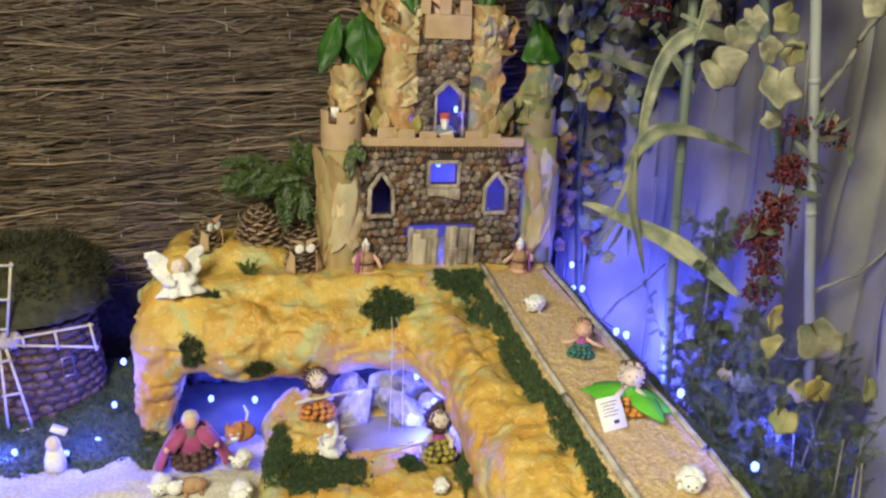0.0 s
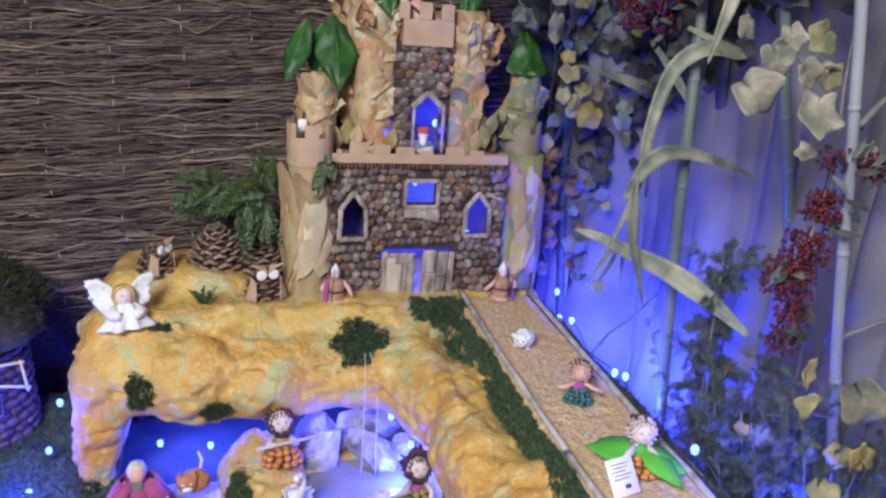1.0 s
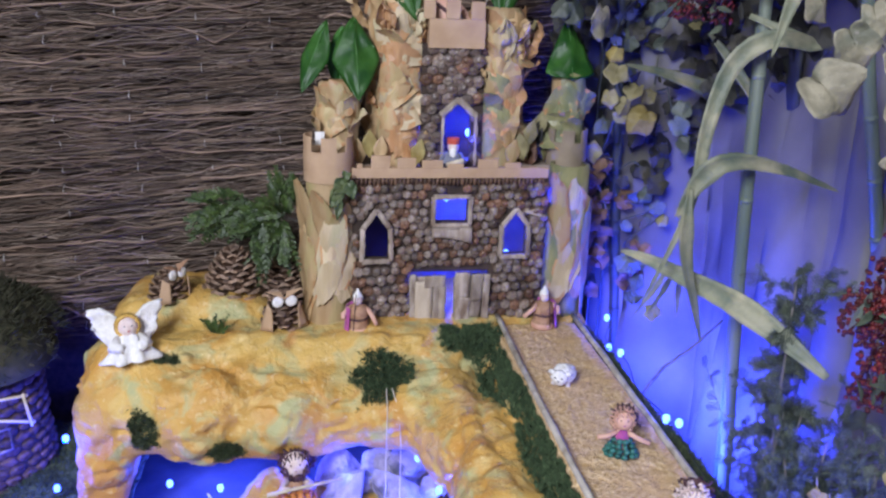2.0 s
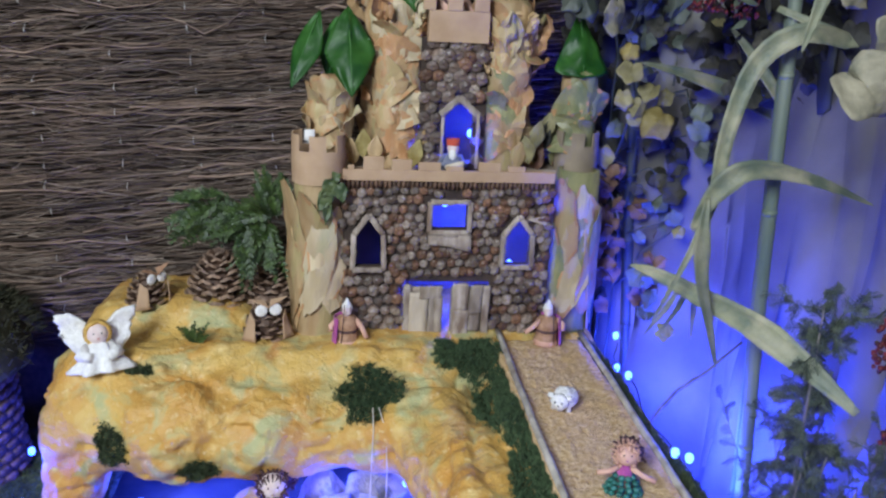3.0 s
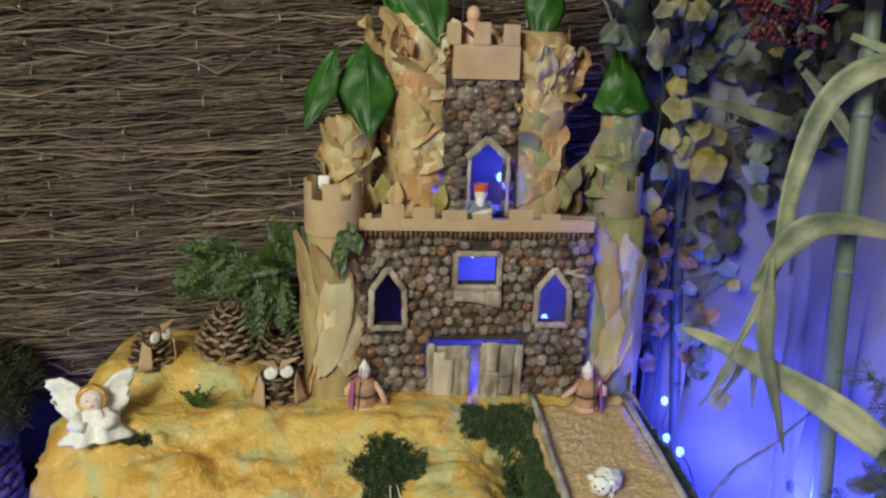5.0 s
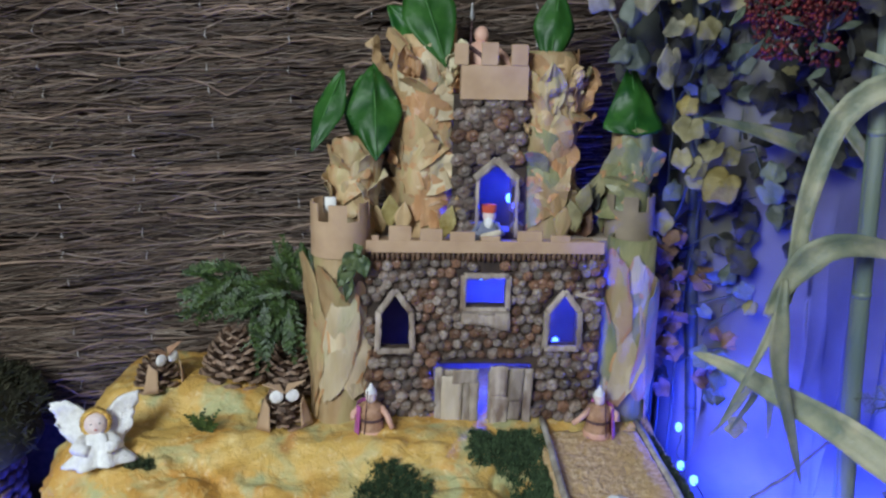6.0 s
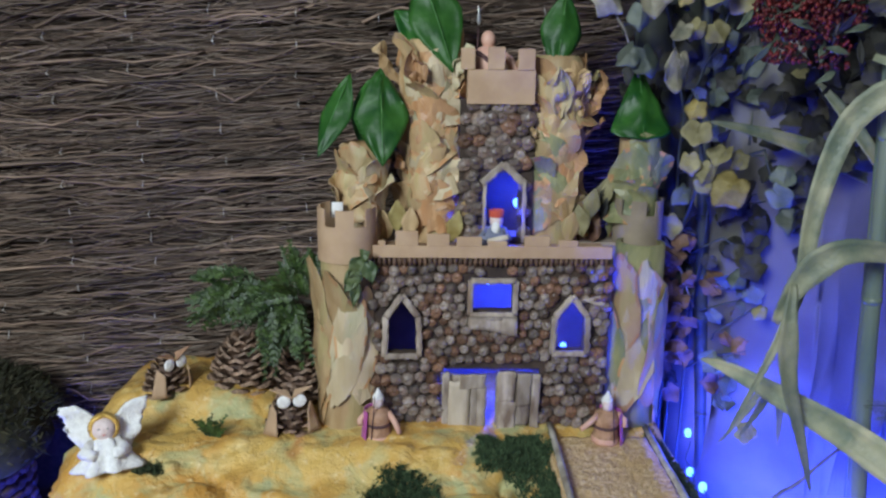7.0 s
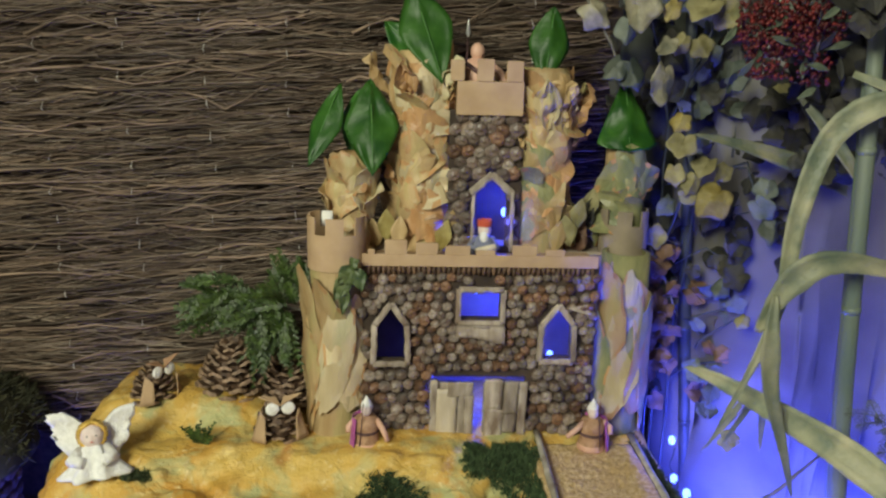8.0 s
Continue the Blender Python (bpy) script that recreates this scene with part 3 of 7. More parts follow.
# added dark sheet standing in for shade on the far upper wall
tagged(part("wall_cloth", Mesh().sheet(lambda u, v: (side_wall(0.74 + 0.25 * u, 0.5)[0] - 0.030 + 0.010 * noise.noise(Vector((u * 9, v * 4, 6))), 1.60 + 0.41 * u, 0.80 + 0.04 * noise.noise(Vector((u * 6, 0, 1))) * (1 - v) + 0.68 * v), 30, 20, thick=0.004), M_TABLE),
       "added dark sheet for the shade on the upper wall", kind="structure")

# ---- rock mound ----
verts, quads = surface(rock, (-0.70, 0.74, 0.0), (0.36, 2.10, 0.47), 0.0062)
rm = bpy.data.meshes.new("rock_mound")
rm.from_pydata(verts.tolist(), [], quads.tolist())
rm.materials.append(M_ROCK)
rm.polygons.foreach_set("use_smooth", [True] * len(rm.polygons))
rm.update()
mound = tagged(new("rock_mound", rm), "glossy ochre painted rock mound with a cave and ridge", "rock")
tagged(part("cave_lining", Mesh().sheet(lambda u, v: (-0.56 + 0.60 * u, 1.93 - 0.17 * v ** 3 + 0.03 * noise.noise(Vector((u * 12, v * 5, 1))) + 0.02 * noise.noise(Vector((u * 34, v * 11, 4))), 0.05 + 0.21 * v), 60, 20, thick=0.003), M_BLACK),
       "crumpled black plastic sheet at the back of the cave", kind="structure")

# road of sawdust on the ridge
def road_top(u, v):
    x, y = 0.086 + 0.150 * u, 0.80 + 0.955 * v
    return (x, y, ROAD_Z + 0.0025 * noise.noise(Vector((x * 60, y * 60, 0))) + 0.002 * noise.noise(Vector((x * 150, y * 150, 5))))


tagged(part("road", Mesh().sheet(road_top, 40, 190, thick=0.012), M_ROAD), "ochre sawdust road leading to the castle", kind="structure")

# pale sand in the hollow
def sand_top(u, v):
    x, y = -1.05 + 0.72 * u, 1.20 + 0.46 * v
    edge = 0.03 * max(0.0, v - 0.55) * 2 + 0.05 * max(0, u - 0.9) * 4
    return (x, y, 0.092 + 0.010 * noise.noise(Vector((x * 12, y * 12, 0))) + 0.004 * noise.noise(Vector((x * 50, y * 50, 3))) - edge)


tagged(part("sand", Mesh().sheet(sand_top, 90, 60, thick=0.05), M_SAND), "coarse pale sand in the hollow", kind="structure")


def pond_top(u, v):
    a, r = 2 * math.pi * u, v
    return (-0.13 + 0.098 * r * math.cos(a), 1.555 + 0.070 * r * math.sin(a), 0.112)


tagged(part("water", Mesh().sheet(pond_top, 32, 4), M_WATER), "small pale murky pond", kind="structure")

# ---- castle ----
castle = thing("castle", "handmade miniature castle of cone scales, husks and cardboard", "castle model", (0, 1.78, BASE_Z))
CI = castle.matrix_basis.copy()
bpy.context.view_layer.update()
TO = Matrix.Translation((0, -1.78, -BASE_Z))


def cpart(name, mesh, mats, parent=None, label="", smooth=True):
    """A part of the castle, given in world metres."""
    if isinstance(mesh, Mesh) and parent is None:
        mesh.v = [(x, y - 1.78, z - BASE_Z) for x, y, z in mesh.v]
    return part(name, mesh, mats, parent or castle, label, smooth=smooth)


FY = 1.780          # front plane of the facade
WINDOWS = [(-0.1265, 0.0215, 0.505, 0.562, 0.590), (0.1175, 0.0215, 0.510, 0.564, 0.590)]   # middle, half width, sill, spring, point
ZT, ZB = 0.650, BASE_Z - 0.012
HOLES = [(-0.148, -0.105, 0.505, 0.590), (0.096, 0.139, 0.510, 0.590), (-0.026, 0.032, 0.570, 0.613), (-0.070, 0.076, ZB - 1, 0.478)]


def pierced_board(x0, x1, z0, z1, holes, y0, y1):
    """A board with rectangular holes cut through, as one closed mesh."""
    xs = sorted({x0, x1, *[v for h in holes for v in h[:2]]})
    zs = sorted({z0, z1, *[v for h in holes for v in h[2:] if z0 < v < z1]})

    def solid(i, k):
        if not (0 <= i < len(xs) - 1 and 0 <= k < len(zs) - 1):
            return False
        cx, cz = (xs[i] + xs[i + 1]) / 2, (zs[k] + zs[k + 1]) / 2
        return not any(h[0] < cx < h[1] and h[2] < cz < h[3] for h in holes)

    ids, vs, fs = {}, [], []

    def vert(i, k, y):
        if (i, k, y) not in ids:
            ids[i, k, y] = len(vs)
            vs.append((xs[i], y, zs[k]))
        return ids[i, k, y]

    for i in range(len(xs) - 1):
        for k in range(len(zs) - 1):
            if solid(i, k):
                fs.append([vert(i, k, y0), vert(i + 1, k, y0), vert(i + 1, k + 1, y0), vert(i, k + 1, y0)])
                fs.append([vert(i, k + 1, y1), vert(i + 1, k + 1, y1), vert(i + 1, k, y1), vert(i, k, y1)])
                for (p, q), (di, dk) in ((((i, k), (i, k + 1)), (-1, 0)), (((i + 1, k + 1), (i + 1, k)), (1, 0)), (((i + 1, k), (i, k)), (0, -1)), (((i, k + 1), (i + 1, k + 1)), (0, 1))):
                    if not solid(i + di, k + dk):
                        fs.append([vert(*p, y0), vert(*q, y0), vert(*q, y1), vert(*p, y1)])
    return Mesh().add(vs, fs)


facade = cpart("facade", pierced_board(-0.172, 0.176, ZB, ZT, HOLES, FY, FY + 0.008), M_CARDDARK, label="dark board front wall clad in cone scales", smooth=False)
for c, w, a, b, top in WINDOWS:
    for s in (-1, 1):
        cpart("spandrel", Mesh().add([(c + s * w, FY, b), (c + s * w, FY, top), (c, FY, top), (c + s * w, FY + 0.008, b), (c + s * w, FY + 0.008, top), (c, FY + 0.008, top)],
                                     [(0, 1, 2), (5, 4, 3), (0, 2, 5, 3), (0, 3, 4, 1), (1, 4, 5, 2)]), M_CARDDARK, smooth=False)


def scale_mesh(seed, w, h, d):
    """A cone scale seen from its end: a rounded rhomb, domed, with a raised boss."""
    vs, fs = [], []
    seg = 8
    for t, dd in ((1.0, 0.0), (0.94, 0.50), (0.66, 0.86), (0.26, 0.95)):
        for k in range(seg):
            a = 2 * math.pi * k / seg
            j = 1 + 0.16 * noise.noise(Vector((math.cos(a) * 1.4, math.sin(a) * 1.4, seed * 3.7)))
            q = j * t * (1.0 if k % 2 == 0 else 0.94)
            vs.append((math.cos(a) * w / 2 * q, -d * dd * (1 + 0.2 * math.sin(a)), math.sin(a) * h / 2 * q))
    vs.append((0, -d * 1.12, 0.04 * h))
    for i in range(3):
        for k in range(seg):
            k2 = (k + 1) % seg
            fs.append((i * seg + k, i * seg + k2, (i + 1) * seg + k2, (i + 1) * seg + k))
    for k in range(seg):
        fs.append((3 * seg + k, 3 * seg + (k + 1) % seg, 4 * seg))
    return vs, fs


SCALES = []
for s in range(6):
    for x in (M_SCALE, M_SCALEGREY, M_SCALERUST, M_SCALE):
        SCALES.append(Mesh().add(*scale_mesh(s, 0.0176, 0.0168, 0.0098)).data("cone_scale", [x], False))
random.seed(21)
spots = []
row, z = 0, 0.397
while z < 0.637:
    low = z < 0.482
    x = -0.166 + (0.0072 if row % 2 else 0.0)
    while x < 0.174:
        jit = 0.0016 if low else 0.0028
        px, pz = x + rnd(-jit, jit), z + rnd(-jit, jit) + 0.003 * math.sin(x * 31 + row)
        keep = not (-0.072 < px < 0.078 and pz < 0.484) and not (-0.037 < px < 0.042 and 0.545 < pz < 0.628)
        for c, w, a, b, top in WINDOWS:
            lim = w + 0.009 if pz < b else (w + 0.009) * max(0, (top + 0.014 - pz) / (top + 0.014 - b))
            if a - 0.010 < pz < top + 0.012 and abs(px - c) < lim:
                keep = False
        if keep:
            spots.append((px, pz, 1.18 if low else 1.0))
        x += 0.0168 if low else 0.0140
    z += 0.0162 if low else 0.0136
    row += 1
extra = Mesh()
spots.sort(key=lambda p: p[1])
for i, (x, z, big) in enumerate(spots):
    k = rnd(0.86, 1.14) * big
    m = Matrix.Translation((x, FY - 1.78 - 0.0005, z - BASE_Z)) @ Euler((rnd(-0.45, 0.15), rnd(-0.7, 0.7), rnd(-0.35, 0.35))).to_matrix().to_4x4() @ Matrix.Diagonal((k, k * rnd(0.8, 1.3), k * rnd(0.85, 1.1), 1))
    if i < 300:
        part("cone_scale", SCALES[random.randrange(24)], M_SCALE, facade, m=m)
    else:
        extra.add(*scale_mesh(i % 6, 0.0176, 0.0168, 0.0098), random.choice((0, 0, 1, 2)), m)
if extra.v:
    e = part("upper_cone_scales", extra, [M_SCALE, M_SCALEGREY, M_SCALERUST], facade, smooth=False)
    e["kind"] = "stuff"
trim = Mesh()
x = -0.166
while x < 0.168:
    trim.ball((x, FY - 0.006, 0.6435 + rnd(-0.001, 0.001)), (0.0035, 0.004, 0.008), seg=6, rings=4, rough=0.3, seed=x * 50)
    x += 0.0072
tr = cpart("scale_trim", trim, M_CONE, label="row of small dark upright scales")
tr["kind"] = "stuff"

# cardboard parapet with merlons
par = Mesh()
par.box((-0.168, FY - 0.010, 0.649), (0.172, FY - 0.006, 0.667), bevel=0.0008)
for x0, x1, top in ((-0.160, -0.150, 0.674), (-0.136, -0.104, 0.688), (-0.092, -0.060, 0.684), (-0.050, -0.014, 0.680), (-0.006, 0.022, 0.674), (0.046, 0.082, 0.682), (0.094, 0.122, 0.676), (0.134, 0.166, 0.668)):
    par.box((x0, FY - 0.010, 0.6665), (x1, FY - 0.006, top), bevel=0.0008)
par.box((-0.168, FY - 0.006, 0.650), (0.172, 1.85, 0.654))
cpart("parapet", par, M_CARD, label="tan cardboard battlement strip", smooth=False)

# bark frames round the windows
def strip(p, q, w, y=FY - 0.009, d=0.006, seed=0):
    """A flat worn strip of bark between two points of the wall."""
    p, q = Vector((p[0], 0, p[1])), Vector((q[0], 0, q[1]))
    a = (q - p).normalized()
    b = Vector((a.z, 0, -a.x))
    ms = Mesh()

    def fn(u, v):
        j = 1 + 0.22 * noise.noise(Vector((v * 5, u * 2, seed * 5.1)))
        c = p.lerp(q, v) + b * (u - 0.5) * w * j
        return (c.x, y + 0.001 * noise.noise(Vector((u * 3, v * 9, seed))), c.z)

    ms.sheet(fn, 3, 8, thick=-d)
    return ms


def frame_of(points, w, name, label, closed=True):
    ms = Mesh()
    n = len(points)
    for i in range(n if closed else n - 1):
        s = strip(points[i], points[(i + 1) % n], w, seed=i + n, y=FY - 0.0095 - 0.0012 * (i % 2))
        ms.add(s.v, s.f)
    return cpart(name, ms, M_BARK, label=label)


for c, w, a, b, top in WINDOWS:
    frame_of([(c - w - 0.004, a - 0.003), (c - w + 0.001 - 0.003, b), (c, top + 0.005), (c + w + 0.002, b), (c + w + 0.004, a - 0.003)], 0.0085, "window_frame", "pointed window frame of pale bark")
frame_of([(-0.029, 0.566), (-0.029, 0.617), (0.036, 0.617), (0.036, 0.566)], 0.008, "window_frame", "square window frame of pale bark")
bal = Mesh()
bal.box((-0.032, FY - 0.022, 0.560), (0.039, FY - 0.002, 0.565), bevel=0.001)
bal.sheet(lambda u, v: (-0.032 + 0.071 * u, FY - 0.022 - 0.001 * math.sin(u * 9), 0.563 - 0.021 * v * (1 - 0.25 * math.sin(u * 3.1 + 1.2))), 12, 3, thick=-0.003)
cpart("balcony", bal, M_BARK, label="pale torn bark balcony ledge")

# door leaves from bark planks
def door(x0, x1, lean, planks):
    ms = Mesh()
    ms.box((x0, FY - 0.006, BASE_Z - 0.008), (x1, FY - 0.003, 0.470))
    leaf = cpart("door", ms, M_BARK, label="ajar door leaf of worn bark planks", smooth=False)
    for i, (a, b, za, zb, mat) in enumerate(planks):
        s = Mesh()
        xa, xb = x0 + (x1 - x0) * a, x0 + (x1 - x0) * b

        def fn(u, v, xa=xa, xb=xb, za=za, zb=zb, i=i):
            jx = 0.0016 * noise.noise(Vector((u * 2, v * 6, i * 3.3)))
            jz = 0.003 * noise.noise(Vector((u * 5, 1.2, i * 2.1)))
            return (xa + (xb - xa) * u + jx + lean * v, FY - 1.78 - 0.0085 - 0.0012 * (i % 3) + 0.0008 * noise.noise(Vector((u * 3, v * 8, i))), za + (zb - za) * v + jz - BASE_Z)

        s.sheet(fn, 4, 10, thick=-0.004)
        part("plank", s, mat, leaf)


M_BARKPALE = material("pale_plank", (0.44, 0.36, 0.26), (0.60, 0.52, 0.41), 50, 0.75, 0.5, 300, stretch=(1, 1, 0.3))
door(-0.068, -0.003, 0.001, [(0.0, 0.17, 0.384, 0.476, M_BARK), (0.15, 0.62, 0.384, 0.462, M_BARKPALE), (0.40, 0.98, 0.452, 0.474, M_BARK), (0.64, 0.80, 0.384, 0.455, M_BARK), (0.80, 1.0, 0.388, 0.456, M_BARK)])
door(0.012, 0.076, 0.002, [(0.0, 0.42, 0.430, 0.478, M_BARK), (0.02, 0.45, 0.384, 0.431, M_BARK), (0.46, 0.80, 0.424, 0.476, M_BARK), (0.46, 0.76, 0.392, 0.426, M_BARK), (0.80, 1.0, 0.384, 0.474, M_BARK)])

# inside of the castle: boards that close it
for nm, lo, hi in (("back_wall", (-0.20, 1.955, BASE_Z - 0.01), (0.20, 1.960, 0.655)), ("side_wall", (-0.20, 1.79, BASE_Z - 0.01), (-0.196, 1.955, 0.655)),
                   ("side_wall", (0.196, 1.79, BASE_Z - 0.01), (0.20, 1.955, 0.655)), ("terrace", (-0.20, 1.85, 0.650), (0.20, 1.955, 0.655)),
                   ("inner_floor", (-0.196, 1.79, BASE_Z - 0.010), (0.196, 1.955, BASE_Z - 0.004)), ("inner_wall", (-0.090, 1.795, BASE_Z - 0.004), (-0.086, 1.955, 0.65))):
    cpart(nm, Mesh().box(lo, hi), M_INSIDE, label="plain cardboard board", smooth=False)

# husk sheaths round towers
def wrapped_leaf(r, wide, tall, turn, seed, lift, crumple=1.0, jag=1.0, nu=26, nv=6):
    """A dry crumpled leaf laid round a tower of radius r, torn at its browned edge and curling off on one side."""
    ms = Mesh()
    ca, sa = math.cos(turn), math.sin(turn)
    way = seed * 2.4

    def fn(u, v):
        b = 2 * math.pi * u
        c = Vector((math.cos(b), math.sin(b), 0))
        e = 1 + jag * (0.42 * noise.noise(c * 1.1 + Vector((seed * 3.1, 0, 0))) + 0.22 * noise.noise(c * 3.2 + Vector((0, seed * 1.9, 2))))
        x, y = wide * 0.5 * v * e * math.cos(b), tall * 0.5 * v * e * math.sin(b) * (1 - 0.25 * math.cos(b))
        x, y = x * ca - y * sa, x * sa + y * ca
        p = Vector((x * 42, y * 30, seed * 1.7))
        fold = 0.0090 * abs(noise.noise(p * 0.55)) + 0.0034 * noise.noise(p * 1.5)
        out = max(0.0, (math.cos(b - way)) * v - 0.25) ** 2
        a, rr = x / r, r + 0.0012 + crumple * fold + lift * out
        return (rr * math.sin(a), -rr * math.cos(a), y)

    ms.sheet(fn, nu, nv, thick=-0.0008)
    for i in range(nu):
        if noise.noise(Vector((i * 0.7, seed * 5.3, 7))) > 0.12:
            ms.m[i * nv + nv - 1] = ms.m[nu * nv + i * nv + nv - 1] = 1
    return ms


def sheath_tower(name, label, foot, top, r0, r1, mats, n, seed):
    """A tower of long overlapping husk sheaths round a card tube."""
    ms = Mesh()
    h = top - foot[2]
    ms.lathe([(r0 * 0.99, 0), (r1 * 0.99, h), (r1 * 0.80, h)], seg=20)
    core = part(name, ms, mats[0], castle, label, m=Matrix.Translation((foot[0], foot[1] - 1.78, foot[2] - BASE_Z)))
    random.seed(seed)
    for i in range(n):
        a = -1.7 + 3.4 * ((i * 0.618 + 0.15) % 1) + rnd(-0.15, 0.15)
        tall = h * rnd(0.55, 0.85)
        zz = tall * 0.5 + (h * 1.0 - tall) * ((i * 0.38) % 1)
        me = wrapped_leaf(r0 + 0.0005 * i, rnd(0.045, 0.070), tall * 0.92, rnd(-0.22, 0.22), seed * 3 + i, rnd(0.006, 0.030), 0.55, 0.6, 30, 10)
        part("husk", me, [mats[i % len(mats)], M_HUSKORANGE], core, m=Matrix.Translation((0, 0, zz)) @ Matrix.Rotation(a, 4, "Z"), smooth=False)
    return core


def collar(name, label, c, z0, z1, r, notch, mats=M_CARD, n=6, turn=0.0):
    """A cardboard ring with merlons and gaps."""
    ms = Mesh()
    seg = n * 12
    vs, fs = [], []
    for k in range(seg):
        for e in (0, 1):
            a = 2 * math.pi * (k + e * 0.999) / seg + turn
            t = z1 + 0.002 * noise.noise(Vector((k // 12, 2.2, r * 90))) if (k % 12) < 7 else z1 - notch
            for rr, zz in ((r, z0), (r, t), (r - 0.0025, t), (r - 0.0025, z0)):
                vs.append((c[0] + rr * math.sin(a), c[1] - rr * math.cos(a), zz))
    for k in range(2 * seg):
        k2 = (k + 1) % (2 * seg)
        for q in range(4):
            q2 = (q + 1) % 4
            fs.append((k * 4 + q, k2 * 4 + q, k2 * 4 + q2, k * 4 + q2))
    ms.add(vs, fs)
    return cpart(name, ms, mats, label=label, smooth=False)


sheath_tower("tower", "ochre husk-wrapped corner tower", (-0.208, 1.797, 0.378), 0.655, 0.0385, 0.0375, [M_HUSK, M_HUSKPALE, M_HUSK], 9, 3)
collar("tower_collar", "tan cardboard battlement ring", (-0.206, 1.799), 0.642, 0.718, 0.0425, 0.024, turn=0.75)
sheath_tower("tower", "green and ochre husk-wrapped corner tower", (0.224, 1.815, 0.366), 0.665, 0.0395, 0.036, [M_HUSKGREEN, M_HUSK, M_HUSKGREEN, M_HUSKPALE], 10, 8)
collar("tower_collar", "grey cardboard battlement ring", (0.230, 1.862), 0.60, 0.722, 0.037, 0.022, M_TUBE, turn=0.5)


def leafy_tower(name, label, c, z0, z1, r, n, seed, mats, size=0.085):
    """A tower papered with broad crumpled dry leaves."""
    h = z1 - z0
    ms = Mesh().lathe([(r * 0.99, 0), (r * 0.99, h * 0.97), (r * 0.80, h)], seg=18)
    core = part(name, ms, M_HUSK, castle, label, m=Matrix.Translation((c[0], c[1] - 1.78, z0 - BASE_Z)))
    random.seed(seed)
    for i in range(n):
        a = -1.8 + 3.6 * ((i * 0.618) % 1) + rnd(-0.2, 0.2)
        tall = size * rnd(0.8, 1.25)
        zz = min(h + 0.012 - tall * 0.5, tall * 0.45 + (h - tall * 0.8) * (i + rnd(0, 1)) / n)
        me = wrapped_leaf(r + 0.0014 * ((i * 0.37) % 1), size * rnd(0.6, 0.85), tall, rnd(-0.7, 0.7), seed * 9 + i, rnd(0.004, 0.045))
        part("husk", me, [random.choice(mats), M_HUSKORANGE], core, m=Matrix.Translation((0, 0, zz)) @ Matrix.Rotation(a, 4, "Z"), smooth=False)
    return core


leafy_tower("keep_tower", "keep tower wrapped in tan dry leaves", (-0.086, 1.880), 0.652, 0.950, 0.040, 30, 31, [M_HUSK, M_HUSKPALE, M_HUSK, M_HUSKORANGE, M_HUSK])
leafy_tower("keep_tower", "keep tower wrapped in tan and green dry leaves", (0.098, 1.880), 0.652, 0.930, 0.040, 30, 47, [M_HUSK, M_HUSKGREEN, M_HUSK, M_HUSKORANGE])
leafy_tower("turret", "narrow turret wrapped in tan dry leaves", (-0.190, 1.855), 0.655, 0.802, 0.032, 13, 53, [M_HUSK, M_HUSKPALE, M_HUSK], 0.070)
leafy_tower("turret", "narrow turret wrapped in greenish dry leaves", (0.226, 1.870), 0.66, 0.818, 0.029, 10, 59, [M_HUSKGREEN, M_HUSK, M_HUSKGREEN], 0.065)

# keep wall, its scales, arch and top box
kw = Mesh()
KY = 1.842
for x0, x1, z0, z1 in ((-0.045, -0.005, 0.652, 0.868), (0.043, 0.065, 0.652, 0.868), (-0.005, 0.043, 0.766, 0.868), (-0.005, 0.043, 0.652, 0.664)):
    kw.box((x0, KY, z0), (x1, KY + 0.006, z1))
for s in (-1, 1):
    kw.add([(0.019 + s * 0.024, KY, 0.748), (0.019 + s * 0.024, KY, 0.766), (0.019, KY, 0.766), (0.019 + s * 0.024, KY + 0.006, 0.748), (0.019 + s * 0.024, KY + 0.006, 0.766), (0.019, KY + 0.006, 0.766)],
           [(0, 1, 2), (5, 4, 3), (0, 2, 5, 3), (0, 3, 4, 1), (1, 4, 5, 2)])
kw.box((-0.05, 1.93, 0.652), (0.07, 1.934, 0.868))
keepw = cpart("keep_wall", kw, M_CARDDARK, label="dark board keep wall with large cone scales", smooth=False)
random.seed(5)
z, row = 0.672, 0
while z < 0.862:
    x = -0.036 + (0.009 if row % 2 else 0)
    while x < 0.062:
        if not (-0.012 < x < 0.050 and z < 0.775 - abs(x - 0.019) * 0.5):
            k = rnd(1.25, 1.65)
            m = Matrix.Translation((x + rnd(-0.002, 0.002), KY - 1.78 - 0.001, z + rnd(-0.003, 0.003) - BASE_Z)) @ Euler((rnd(-0.25, 0.05), rnd(-0.4, 0.4), rnd(-0.3, 0.3))).to_matrix().to_4x4() @ Matrix.Diagonal((k, k, k * 0.92, 1))
            part("cone_scale", SCALES[random.choice((0, 1, 1, 2, 3, 5, 5, 9, 10, 13, 14, 17, 20, 21))], M_SCALE, keepw, m=m)
        x += 0.0178
    z += 0.0168
    row += 1
arch = Mesh()
for i, (p, q) in enumerate((((-0.008, 0.660), (-0.007, 0.750)), ((-0.012, 0.747), (0.020, 0.776)), ((0.018, 0.776), (0.050, 0.747)), ((0.050, 0.750), (0.051, 0.660)))):
    s = strip(p, q, 0.011 if i in (1, 2) else 0.0052, y=KY - 0.010 - 0.001 * i, seed=i + 40)
    arch.add(s.v, s.f)
cpart("window_frame", arch, M_BARK, label="grey bark arch over the keep window")
bx = Mesh()
bx.box((-0.036, 1.822, 0.861), (0.060, 1.826, 0.909), bevel=0.0008)
